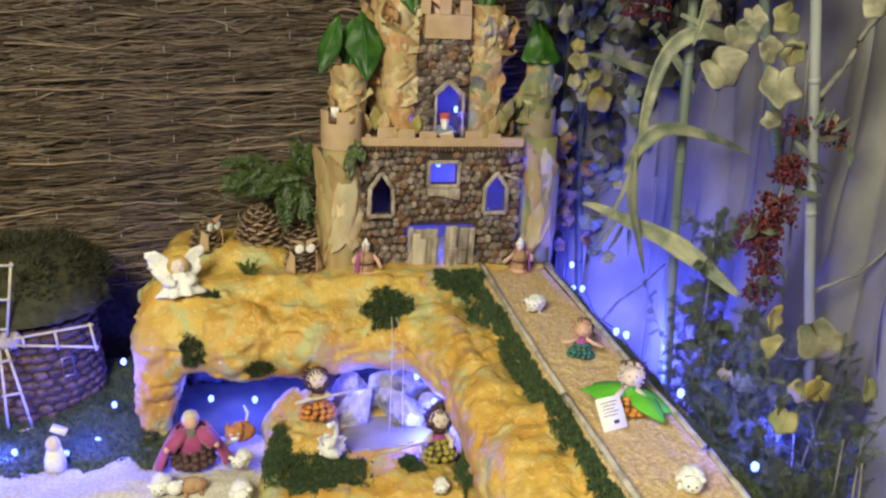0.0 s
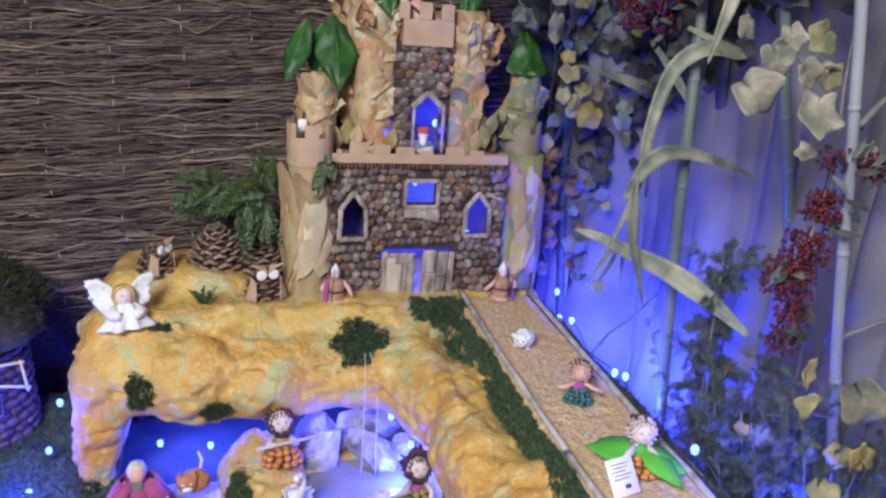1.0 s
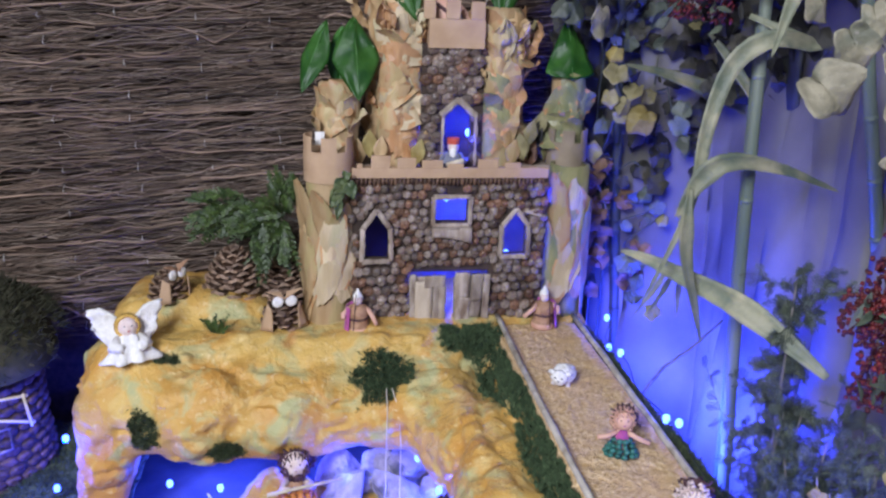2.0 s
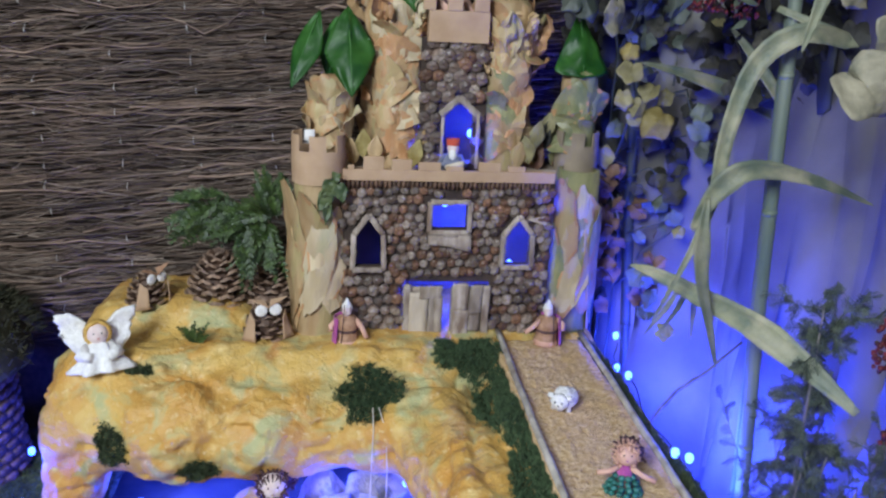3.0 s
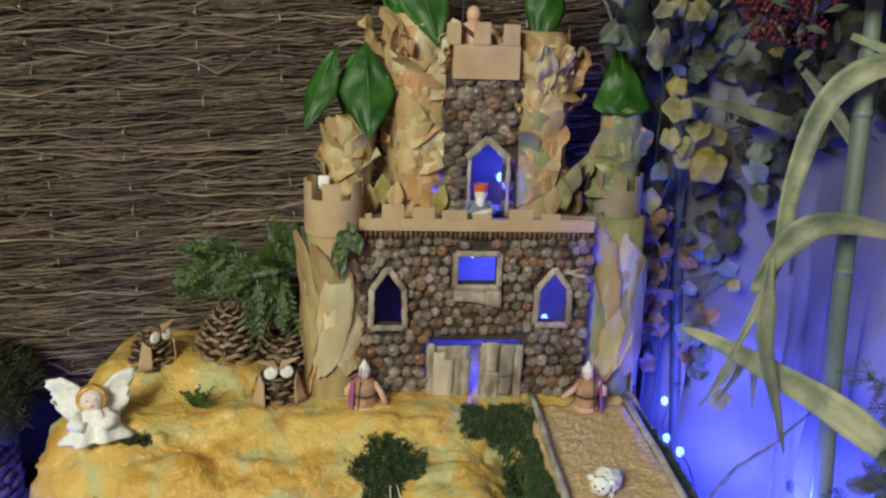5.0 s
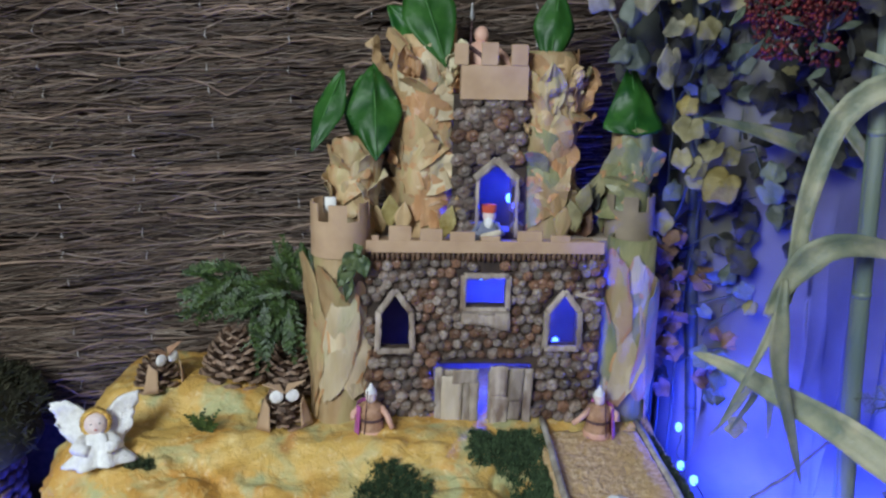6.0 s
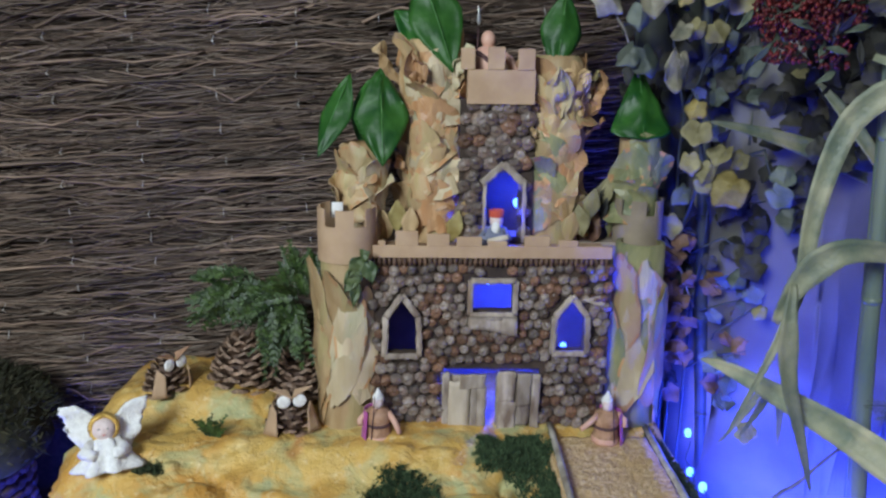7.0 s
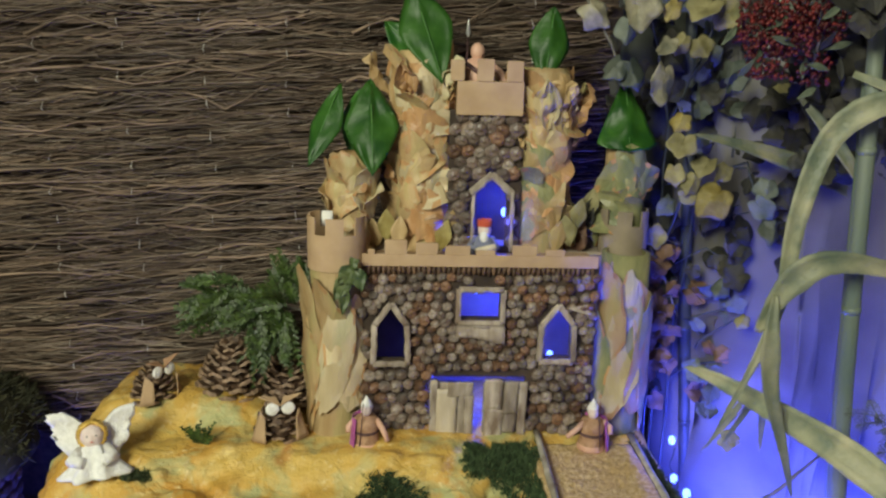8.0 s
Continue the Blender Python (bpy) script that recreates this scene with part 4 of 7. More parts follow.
bx.box((-0.036, 1.826, 0.861), (-0.032, 1.93, 0.909))
bx.box((0.056, 1.826, 0.861), (0.060, 1.93, 0.909))
bx.box((-0.032, 1.826, 0.880), (0.056, 1.93, 0.884))
for x0, x1, top in ((-0.046, -0.026, 0.938), (-0.008, 0.016, 0.940), (0.034, 0.058, 0.938)):
    bx.box((x0, 1.820, 0.9085), (x1, 1.8255, top), bevel=0.0008)
for x0, x1 in ((-0.03, -0.008), (0.012, 0.034), (0.066, 0.080)):
    bx.box((x0, 1.926, 0.9085), (x1, 1.930, 0.93), bevel=0.0008)
cpart("battlement_box", bx, M_CARD, label="tan cardboard battlement box", smooth=False)


# leaves
def leaf(base, tip, width, face, wide=0.35, fold=0.25, curl=0.1, point=1.0, thick=0.0006, wav=0.05, seed=0, nu=6, nv=9, straight=False):
    """A leaf from its stalk to its point, facing `face`; wide: where it is broadest."""
    base, tip = Vector(base), Vector(tip)
    ax = tip - base
    ln = ax.length
    ax.normalize()
    nrm = (Vector(face) - ax * Vector(face).dot(ax)).normalized()
    sd = ax.cross(nrm)

    def fn(u, v):
        if straight and v < wide:
            w = 0.06 + 0.94 * v / wide
        elif v < wide:
            w = 0.45 * (v / wide) ** 0.7 + 0.55 * math.sin(math.pi / 2 * (v / wide))
        else:
            f_ = (v - wide) / (1 - wide)
            w = (0.45 * (1 - f_) + 0.55 * math.cos(math.pi / 2 * f_)) ** point
        s = (u - 0.5) * 2
        e = wav * width * noise.noise(Vector((s * 2, v * 4, seed * 3.1)))
        up = fold * abs(s) * w * width * 0.5 + curl * ln * math.sin(math.pi * v) * 0.5 + e
        return base + ax * (v * ln - 0.06 * ln * abs(s) * (1 - v) * 2) + sd * (s * w * width / 2) + nrm * up

    return Mesh().sheet(fn, nu, nv, thick=thick)


def castle_leaf(base, tip, w, face, **k):
    ms = leaf(base, tip, w, face, nu=10, nv=16, wav=0.10, **k)
    b_, t_ = Vector(base), Vector(tip)
    f_ = Vector(face).normalized()
    cu = k.get("curl", 0.1)
    ms.tube([b_.lerp(t_, q / 8) + f_ * (0.0006 + cu * (t_ - b_).length * 0.5 * math.sin(math.pi * q / 8)) for q in range(9)], [0.0013 - 0.0001 * q for q in range(9)], seg=5)
    cut = len(ms.f) - (8 * 5 + 2)
    ms.m[cut:] = [1] * (len(ms.f) - cut)
    cpart("ivy_leaf", ms, [M_IVY, M_IVYVEIN], label="glossy green leaf as a tower roof")


castle_leaf((-0.160, 1.850, 0.895), (-0.154, 1.797, 0.775), 0.080, (0.1, -1, 0.3), wide=0.50, fold=-0.26, curl=0.05, seed=1)
castle_leaf((-0.210, 1.872, 0.888), (-0.250, 1.830, 0.782), 0.050, (-0.4, -1, 0.2), wide=0.5, fold=-0.28, curl=0.05, seed=2)
castle_leaf((-0.180, 1.885, 0.880), (-0.19, 1.90, 0.78), 0.05, (0, 1, 0.2), wide=0.5, seed=3)
castle_leaf((-0.098, 1.868, 1.028), (-0.056, 1.828, 0.905), 0.080, (0.1, -1, 0.2), wide=0.45, fold=-0.26, curl=0.08, seed=4)
castle_leaf((-0.135, 1.89, 0.985), (-0.075, 1.885, 0.93), 0.05, (0, -1, 0.1), wide=0.5, seed=5)
castle_leaf((0.104, 1.865, 1.006), (0.092, 1.845, 0.905), 0.062, (0.0, -1, 0.1), wide=0.48, fold=-0.26, curl=0.05, seed=6)
castle_leaf((0.222, 1.880, 0.906), (0.222, 1.832, 0.812), 0.094, (0.05, -1, 0.3), wide=0.86, fold=-0.30, curl=0.04, point=0.6, seed=7, straight=True)

# ragged dry leaves standing off the keep towers
random.seed(77)
for cx, z0, z1, n in ((-0.086, 0.73, 0.92, 5), (0.098, 0.80, 0.92, 7)):
    for i in range(n):
        a = rnd(-1.5, -0.6) if (cx < 0 and i % 2) else rnd(0.5, 1.5) if cx < 0 else rnd(-1.45, -0.5) if i % 2 else rnd(0.4, 1.4)
        out = Vector((math.sin(a), -math.cos(a), 0))
        o = Vector((cx, 1.880, rnd(z0, z1))) + out * 0.042
        tip = o + out * rnd(0.010, 0.022) + Vector((rnd(-0.014, 0.014), 0, rnd(0.010, 0.032)))
        cpart("dry_leaf", leaf(o, tip, rnd(0.024, 0.036), out + Vector((0, 0, -0.3)), wide=0.5, fold=rnd(-0.7, 0.7), wav=0.4, seed=i + n), M_BROWNHUSK if i % 3 == 0 else M_HUSKORANGE if i % 3 == 1 else M_HUSK)
for cx, top, n in ((-0.086, 0.935, 3), (0.098, 0.905, 5)):
    for i in range(n):
        a = -1.6 + 3.2 * (i + rnd(0.1, 0.9)) / n
        out = Vector((math.sin(a), -math.cos(a), 0))
        o = Vector((cx, 1.880, top - rnd(0.045, 0.065))) + out * 0.043
        tip = o + out * rnd(0.012, 0.030) + Vector((rnd(-0.010, 0.010), 0, rnd(0.045, 0.068)))
        cpart("dry_leaf", leaf(o, tip, rnd(0.036, 0.050), out + Vector((0, 0, -0.35)), wide=0.55, fold=rnd(-0.5, 0.5), wav=0.45, point=0.7, seed=i + n * 3, nu=9, nv=11), (M_HUSK, M_HUSKORANGE, M_HUSKPALE)[i % 3], smooth=False)
for x, y, z, w, mt in ((0.156, 1.868, 0.672, 0.040, M_BROWNHUSK), (0.168, 1.872, 0.705, 0.034, M_SHADELEAF), (0.176, 1.866, 0.728, 0.026, M_DRYLEAF)):
    cpart("dry_leaf", leaf((x - 0.006, y, z - 0.022), (x + 0.012, y - 0.008, z + 0.034), w, (-0.3, -1, 0.2), wide=0.5, fold=0.7, wav=0.4, seed=x * 70), mt)

# stray dry leaves round the terrace and one pale paper corner
random.seed(77)
for x, z, w, mt in ((-0.152, 0.690, 0.030, M_HUSK), (-0.135, 0.705, 0.028, M_YELLOWLEAF), (-0.118, 0.695, 0.026, M_HUSK), (-0.055, 0.690, 0.026, M_YELLOWLEAF), (-0.045, 0.705, 0.022, M_HUSK), (0.118, 0.690, 0.030, M_HUSK),
                     (0.140, 0.700, 0.030, M_DRYLEAF), (0.150, 0.725, 0.026, M_DRYLEAF)):
    ms = leaf((x, 1.835 + rnd(-0.01, 0.02), z - 0.028), (x + rnd(-0.012, 0.012), 1.825, z + 0.018), w, (rnd(-0.4, 0.4), -1, 0.2), wide=0.55, fold=rnd(-0.5, 0.4), seed=x * 99)
    cpart("dry_leaf", ms, mt)
sprig = Mesh()
for bx0, bz0, tx0, tz0, w0 in ((-0.180, 0.652, -0.200, 0.628, 0.030), (-0.176, 0.648, -0.166, 0.620, 0.026), (-0.186, 0.640, -0.206, 0.606, 0.026), (-0.190, 0.622, -0.194, 0.584, 0.018), (-0.182, 0.656, -0.170, 0.664, 0.02)):
    q = leaf((bx0, 1.750, bz0), (tx0, 1.742, tz0), w0, (rnd(-0.4, 0.4), -1, 0.2), wide=0.4, wav=0.3, seed=bz0 * 90)
    sprig.add(q.v, q.f)
sprig.tube([(-0.178, 1.748, 0.66), (-0.186, 1.748, 0.63), (-0.192, 1.746, 0.60)], 0.001)
cpart("ivy_sprig", sprig, M_IVYDARK, label="small dark ivy sprig hanging at the parapet")
cpart("paper_point", leaf((0.165, 1.775, 0.586), (0.132, 1.765, 0.590), 0.016, (0, -1, 0.2), wide=0.15, seed=4), M_BARKPALE, label="pale torn paper point")
box = Mesh().box((-0.228, 1.80, 0.700), (-0.212, 1.806, 0.722), bevel=0.001)
cpart("white_tag", box, M_PAPER, label="small white card tag")

# ---- rails, moss and small things on the mound ----
def rail(pts, label):
    random.seed(len(pts))
    ms = Mesh()
    dense = []
    for a, b in zip(pts, pts[1:]):
        for k in range(6):
            dense.append(Vector(a).lerp(Vector(b), k / 6) + Vector((rnd(-1, 1), 0, rnd(-1, 1))) * 0.0007)
    dense.append(Vector(pts[-1]))
    ms.tube(dense, [0.0049 + 0.0009 * noise.noise(p * 40) for p in dense], seg=7)
    return tagged(part("rail", ms, M_RAIL), label, "rail", "rails along the road")


def on(z, *pts):
    return [(x, y, z) for x, y in pts]


rail(on(0.391, (0.096, 1.775), (0.088, 1.48), (0.086, 1.19)), "thin weathered stick edging the sawdust road")
rail(on(0.391, (0.086, 1.184), (0.089, 1.03), (0.090, 0.84)), "thin weathered stick edging the sawdust road")
rail(on(0.391, (0.238, 1.765), (0.231, 1.44), (0.227, 1.27), (0.226, 1.03)), "pale weathered stick edging the sawdust road")
rail(on(0.391, (0.228, 1.018), (0.222, 0.93), (0.216, 0.84)), "pale weathered stick edging the sawdust road")


def moss(cx, cy, cz, rx, ry, n, label, d=(0, 0.75, -0.65), mat=M_MOSS, size=0.0075, u=(1, 0, 0)):
    """A patch of fine moss on the rock, dropped on it along d."""
    d = Vector(d).normalized()
    u = Vector(u)
    w = d.cross(u).normalized()
    ms = Mesh()
    for i in range(int(n * 2.4)):
        a, r = rnd(0, 6.283), math.sqrt(random.random()) * (1.0 if i % 5 else rnd(0.85, 1.3))
        ragged = 0.92 + 0.22 * noise.noise(Vector((math.cos(a) * 6, math.sin(a) * 6, cx * 13))) + 0.45 * noise.noise(Vector((math.cos(a) * 1.8, math.sin(a) * 1.8, cx * 31 + cy * 17)))
        p = Vector((cx, cy, cz)) + u * (rx * r * math.cos(a) * ragged) + w * (ry * r * math.sin(a) * ragged)
        q = drop_on(p - d * 0.10, d, 0.25)
        if q is None:
            continue
        for b in range(8):
            g = (-d + Vector((rnd(-1, 1), rnd(-1, 1), rnd(-0.6, 1.0))) * 0.9).normalized()
            s = g.cross(Vector((rnd(-1, 1), rnd(-1, 1), rnd(-1, 1)))).normalized()
            h = size * rnd(0.5, 1.3)
            o = q + d * 0.002 + Vector((rnd(-1, 1), rnd(-1, 1), rnd(-1, 1))) * 0.004
            ms.add([o - s * 0.0010, o + s * 0.0010, o + g * h * 0.6 + s * 0.0009, o + g * h], [(0, 1, 2, 3)])
    return tagged(part("moss_patch", ms, mat), label, "moss", kind="stuff")


random.seed(90)
moss(-0.124, 1.645, 0.345, 0.046, 0.046, 800, "round patch of green moss on the rock face")
moss(0.030, 1.705, 0.385, 0.050, 0.035, 700, "green moss beside the road at the castle", d=(0, 0.2, -1))
moss(0.066, 1.61, 0.39, 0.032, 0.13, 1200, "strip of green moss along the road", d=(0.05, 0.05, -1))
moss(0.072, 1.42, 0.39, 0.026, 0.17, 1200, "strip of green moss along the road", d=(0.05, 0.05, -1))
moss(0.075, 1.20, 0.39, 0.022, 0.18, 1200, "strip of green moss along the road", d=(0.05, 0.05, -1))
moss(0.075, 0.98, 0.39, 0.022, 0.17, 1000, "strip of green moss along the road", d=(0.05, 0.05, -1))
moss(0.248, 1.62, 0.39, 0.014, 0.16, 500, "dark moss outside the road rail", d=(0, 0, -1), mat=M_MOSSDARK)
moss(0.248, 1.32, 0.39, 0.016, 0.18, 600, "dark moss outside the road rail", d=(0, 0, -1), mat=M_MOSSDARK)
moss(0.248, 1.02, 0.39, 0.016, 0.18, 600, "dark moss outside the road rail", d=(0, 0, -1), mat=M_MOSSDARK)
# the angel's cast shadow, drawn as a dark tuft to its right
moss(-0.470, 1.665, 0.39, 0.020, 0.010, 90, "dark mossy smudge for the angel's shadow on the mound", d=(0, 0.4, -1), mat=M_MOSSDARK)
moss(-0.499, 1.59, 0.285, 0.024, 0.032, 260, "tuft of dark moss on the rock face", d=(0, 1, -0.1), mat=M_MOSSDARK)
moss(-0.375, 1.58, 0.250, 0.028, 0.018, 240, "tuft of dark moss on the rock lip", d=(0, 1, -0.05), mat=M_MOSSDARK)
moss(-0.100, 1.425, 0.13, 0.020, 0.020, 150, "small tuft of moss on the bank", d=(0, 0.2, -1), size=0.012)
moss(-0.270, 1.425, 0.14, 0.085, 0.070, 1200, "green moss on the bank by the pond", d=(0, 0.1, -1))
moss(-0.345, 1.50, 0.13, 0.030, 0.08, 500, "green moss on the bank by the pond", d=(0.2, 0.1, -1))
moss(0.00, 1.38, 0.15, 0.05, 0.07, 600, "green moss below the ridge", d=(0.6, 0.1, -1))
moss(-0.605, 1.61, 0.09, 0.03, 0.03, 200, "dark moss at the foot of the pillar", d=(0, 0.8, -0.1), mat=M_MOSSDARK)


# pine cones and owls
def cone_mesh(r, h, n, seed, open_=0.5):
    """An open pine cone: a core and thick spoon-shaped scales in spirals, with paler lips."""
    ms = Mesh()
    ms.lathe([(0.001, 0), (r * 0.55, h * 0.10), (r * 0.60, h * 0.4), (r * 0.32, h * 0.8), (0.001, h * 0.97)], seg=10)
    for i in range(n):
        t = (i + 0.5) / n
        a = i * 2.39996 + seed
        rr = r * 0.50 * math.sin(math.pi * min(1, 0.20 + 0.80 * t) ** 0.8) ** 0.7
        z = h * (0.03 + 0.90 * t)
        s = r * (0.60 - 0.28 * t) * (1 + 0.12 * noise.noise(Vector((i * 1.7, seed, 0))))
        d = Vector((math.cos(a), math.sin(a), 0.15 + 0.85 * t - open_ * (1 - t) * 0.4)).normalized()
        sd = Vector((-math.sin(a), math.cos(a), 0))
        up = d.cross(sd)
        up = up if up.z > 0 else -up
        o = Vector((rr * math.cos(a), rr * math.sin(a), z))
        w, th = s * 0.50, s * 0.15
        top, low = [], []
        for f, ww, rise in ((0.0, 0.45, 0.0), (0.55, 0.95, 0.05), (0.82, 1.0, 0.12), (1.0, 0.55, 0.20)):
            for q in (-1, 0, 1):
                e = o + d * s * (f + (0.06 if q == 0 and f == 1.0 else 0.0)) + sd * w * ww * q + up * s * (rise - (0.10 if q else 0.0) * f)
                top.append(e)
                low.append(e - up * th * (1.0 if f < 0.9 else 1.5))
        vs = top + low
        g, lip = [], []
        for k in range(3):
            for q in range(2):
                b = k * 3 + q
                (lip if k == 2 else g).append((b, b + 1, b + 4, b + 3))
                g.append((b + 12, b + 15, b + 16, b + 13))
            for q in (0, 2):
                b = k * 3 + q
                (lip if k else g).append((b, b + 3, b + 15, b + 12))
        lip += [(9, 10, 22, 21), (10, 11, 23, 22)]
        ms.add(vs, g, 0)
        ms.f.extend([tuple(j + len(ms.v) - 24 for j in q) for q in lip])
        ms.m.extend([1] * len(lip))
    return ms


def pine_cone(x, y, z, r, h, seed, label):
    c = thing("pine_cone", label, "pine cone", (x, y, z), "pine cones")
    part("cone", cone_mesh(r, h, 74, seed), [M_CONE, M_CONETIP], c, m=Matrix.Rotation(seed, 4, "Z"), smooth=False)
    return c


pine_cone(-0.380, 1.865, 0.409, 0.053, 0.088, 1, "large open brown pine cone on the mound")
pine_cone(-0.295, 1.880, 0.385, 0.052, 0.085, 2, "dark open pine cone beside the tower")


def owl(x, y, z, s, turn, ear, seed):
    o = thing("pine_cone_owl", "owl ornament of a dark pine cone with cardboard wings", "owl ornament", (x, y, z), "owls")
    R = Matrix.Rotation(turn, 4, "Z")
    part("body", cone_mesh(0.039 * s, 0.066 * s, 44, seed), [M_CONE, M_CONETIP], o, smooth=False)
    for sx in (-1, 1):
        part("wing", Mesh().sheet(lambda u, v, sx=sx: (sx * (0.024 + 0.022 * u * (0.25 + 0.75 * v)) * s, (-0.034 + 0.016 * u) * s, (0.046 - 0.042 * v + 0.010 * u * (1 - v)) * s), 4, 5, thick=0.0016 * sx), M_CARD, o, "tan cardboard wing", m=R)
        part("eye", Mesh().ball((sx * 0.0125 * s, -0.031 * s, 0.062 * s), (0.0112 * s, 0.003 * s, 0.0112 * s), 0, 16, 8), M_WHITE, o, "white felt eye", m=R)
    br = Mesh()
    for sx in (-1, 1):
        br.add([(0, -0.036 * s, 0.070 * s), (sx * 0.034 * s, -0.030 * s, 0.086 * s), (sx * 0.006 * s, -0.022 * s, 0.079 * s), (0, -0.036 * s, 0.0682 * s), (sx * 0.034 * s, -0.030 * s, 0.0842 * s), (sx * 0.006 * s, -0.022 * s, 0.0772 * s)],
               [(0, 1, 2), (5, 4, 3), (0, 3, 4, 1), (1, 4, 5, 2), (2, 5, 3, 0)])
    part("brow", br, ear, o, "pointed brow", m=R, smooth=False)
    return o


owl(-0.291, 1.770, 0.386, 0.90, 0.25, M_CARD, 3)
owl(-0.490, 1.825, 0.420, 0.84, 0.95, M_BROWN, 4)
owl(-0.93, 1.80, 0.425, 0.95, 0.2, M_CARD, 5)


# figures: one plain mesh each
def figure(name, ms, mats, at, label, cat, turn=0.0, scale=1.0, group="", back=0.0):
    ob = part(name, ms, mats)
    ob.matrix_world = Matrix.Translation(at) @ Matrix.Rotation(turn, 4, "Z") @ Matrix.Rotation(-back, 4, "X") @ Matrix.Scale(scale, 4)
    return tagged(ob, label, cat, group)


def guard(side, out=False):
    ms = Mesh()
    ms.lathe([(0.001, 0), (0.0205, 0.001), (0.0215, 0.010), (0.0195, 0.014), (0.019, 0.028), (0.021, 0.040), (0.017, 0.050), (0.006, 0.054), (0.001, 0.055)], 0, 16)
    ms.lathe([(0.0200, 0.026), (0.0212, 0.027), (0.0212, 0.030), (0.0200, 0.031)], 1, 16)
    ms.lathe([(0.001, 0.0), (0.0218, 0.0005), (0.0228, 0.005), (0.0215, 0.011)], 2, 16)
    ms.ball((0, -0.002, 0.063), (0.0088, 0.0088, 0.0110), 5)
    ms.lathe([(0.0090, 0.070), (0.0088, 0.073), (0.0050, 0.078), (0.001, 0.086)], 3, 12, (0, 0.0, 0))
    ms.ball((0, 0.003, 0.066), (0.0092, 0.0075, 0.0085), 6, 10, 7, 0.3)
    for s in (-1, 1):
        ex, ez = ((0.046, 0.030) if out else (0.036, 0.018)) if s == side else (0.026, 0.030)
        ms.tube([(s * 0.016, -0.002, 0.047), (s * 0.027, -0.010, 0.040 if out else 0.036), (s * ex, -0.016, ez)], [0.0052, 0.0050, 0.0042], 2, 7)
    ms.tube([(side * -0.008, -0.021, 0.006), (side * -0.002, -0.019, 0.080)], 0.0009, 1, 5)
    ms.sheet(lambda u, v: (-side * (0.0225 + 0.005 * v) * math.cos(-0.9 + 2.6 * u), (0.0235 + 0.006 * v) * math.sin(-0.9 + 2.6 * u) + 0.0015 * math.sin(u * 22), 0.052 - 0.050 * v), 14, 6, 4, thick=0.0012)
    return ms


GUARD = [M_BROWN, M_HAIR, M_SKIN, M_WHITE, M_PURPLE, M_PINK, M_WHITE]
figure("guard_figure", guard(1), GUARD, (-0.160, 1.742, 0.384), "small cork guard figure with white cap and purple cape", "figurine", -0.1, 0.92, "castle guards")
figure("guard_figure", guard(-1, True), GUARD, (0.172, 1.742, 0.381), "small cork guard figure with white cap, arm held out", "figurine", 0.1, 0.92, "castle guards")

ms = Mesh()
ms.lathe([(0.001, 0), (0.017, 0.001), (0.016, 0.020), (0.021, 0.036), (0.012, 0.048), (0.004, 0.052)], 0, 14)
ms.ball((0, 0, 0.058), (0.0088, 0.0088, 0.0105), 0)
ms.tube([(-0.016, -0.012, 0.044), (0.0, -0.021, 0.032), (0.014, -0.016, 0.018)], 0.003, 3, 6)
for s in (-1, 1):
    ms.tube([(s * 0.015, 0, 0.043), (s * 0.026, -0.006, 0.034), (s * 0.034, -0.014, 0.020)], [0.0055, 0.0052, 0.0045], 0, 7)
ms.tube([(-0.012, 0.012, 0.005), (-0.010, 0.012, 0.076)], 0.0009, 3, 5)
ms.lathe([(0.0005, 0.074), (0.003, 0.079), (0.0005, 0.096)], 2, 6, (-0.010, 0.012, 0))
figure("soldier_figure", ms, [M_SKIN, M_PINK, M_SILVER, M_HAIR], (-0.005, 1.868, 0.880), "peach clay soldier figure with a spear behind the battlement", "figurine", 0.1, 1.22)

ms = Mesh()
ms.lathe([(0.001, 0), (0.020, 0.001), (0.018, 0.014), (0.012, 0.026), (0.004, 0.030)], 0, 14, wob=0.3)
ms.ball((0, -0.004, 0.036), (0.0088, 0.0085, 0.010), 1)
ms.ball((0, -0.010, 0.028), (0.006, 0.004, 0.009), 2)
ms.lathe([(0.0092, 0.041), (0.0098, 0.050), (0.0080, 0.050), (0.0080, 0.042)], 3, 12, (0, -0.003, 0), wob=0.3)
ms.box((-0.006, -0.022, 0.010), (0.022, -0.018, 0.017), 4, Matrix.Rotation(-0.3, 4, "Y"), 0.001)
for s in (-1, 1):
    ms.tube([(s * 0.010, -0.004, 0.026), (s * 0.018, -0.014, 0.016), (s * 0.008, -0.019, 0.013)], 0.004, 0, 6)
figure("king_figure", ms, [M_SLATEBLUE, M_PINK, M_WHITE, M_RED, M_STICK], (0.010, 1.815, 0.6542), "seated king figure in blue-grey with a red crown", "figurine", -0.2, 1.15)

# angel
ms = Mesh()
ms.lathe([(0.001, 0), (0.034, 0.0005), (0.0345, 0.004), (0.031, 0.016), (0.026, 0.030), (0.018, 0.042), (0.006, 0.047)], 0, 30, wob=0.75, seed=2)
for s in (-1, 1):
    ms.tube([(s * 0.014, -0.006, 0.038), (s * 0.024, -0.018, 0.028), (s * 0.012, -0.028, 0.026)], [0.008, 0.010, 0.008], 0, 8)
ms.ball((0, -0.006, 0.056), (0.0155, 0.0140, 0.0155), 1, 14, 10)
for k in range(22):
    a = math.pi * (-0.30 + 1.6 * k / 21)
    o = Vector((0.0160 * math.cos(a), -0.004, 0.057 + 0.0165 * math.sin(a)))
    ms.ball(o, (0.0042, 0.0070, 0.0042), 2, 7, 5, 0.5, seed=k)
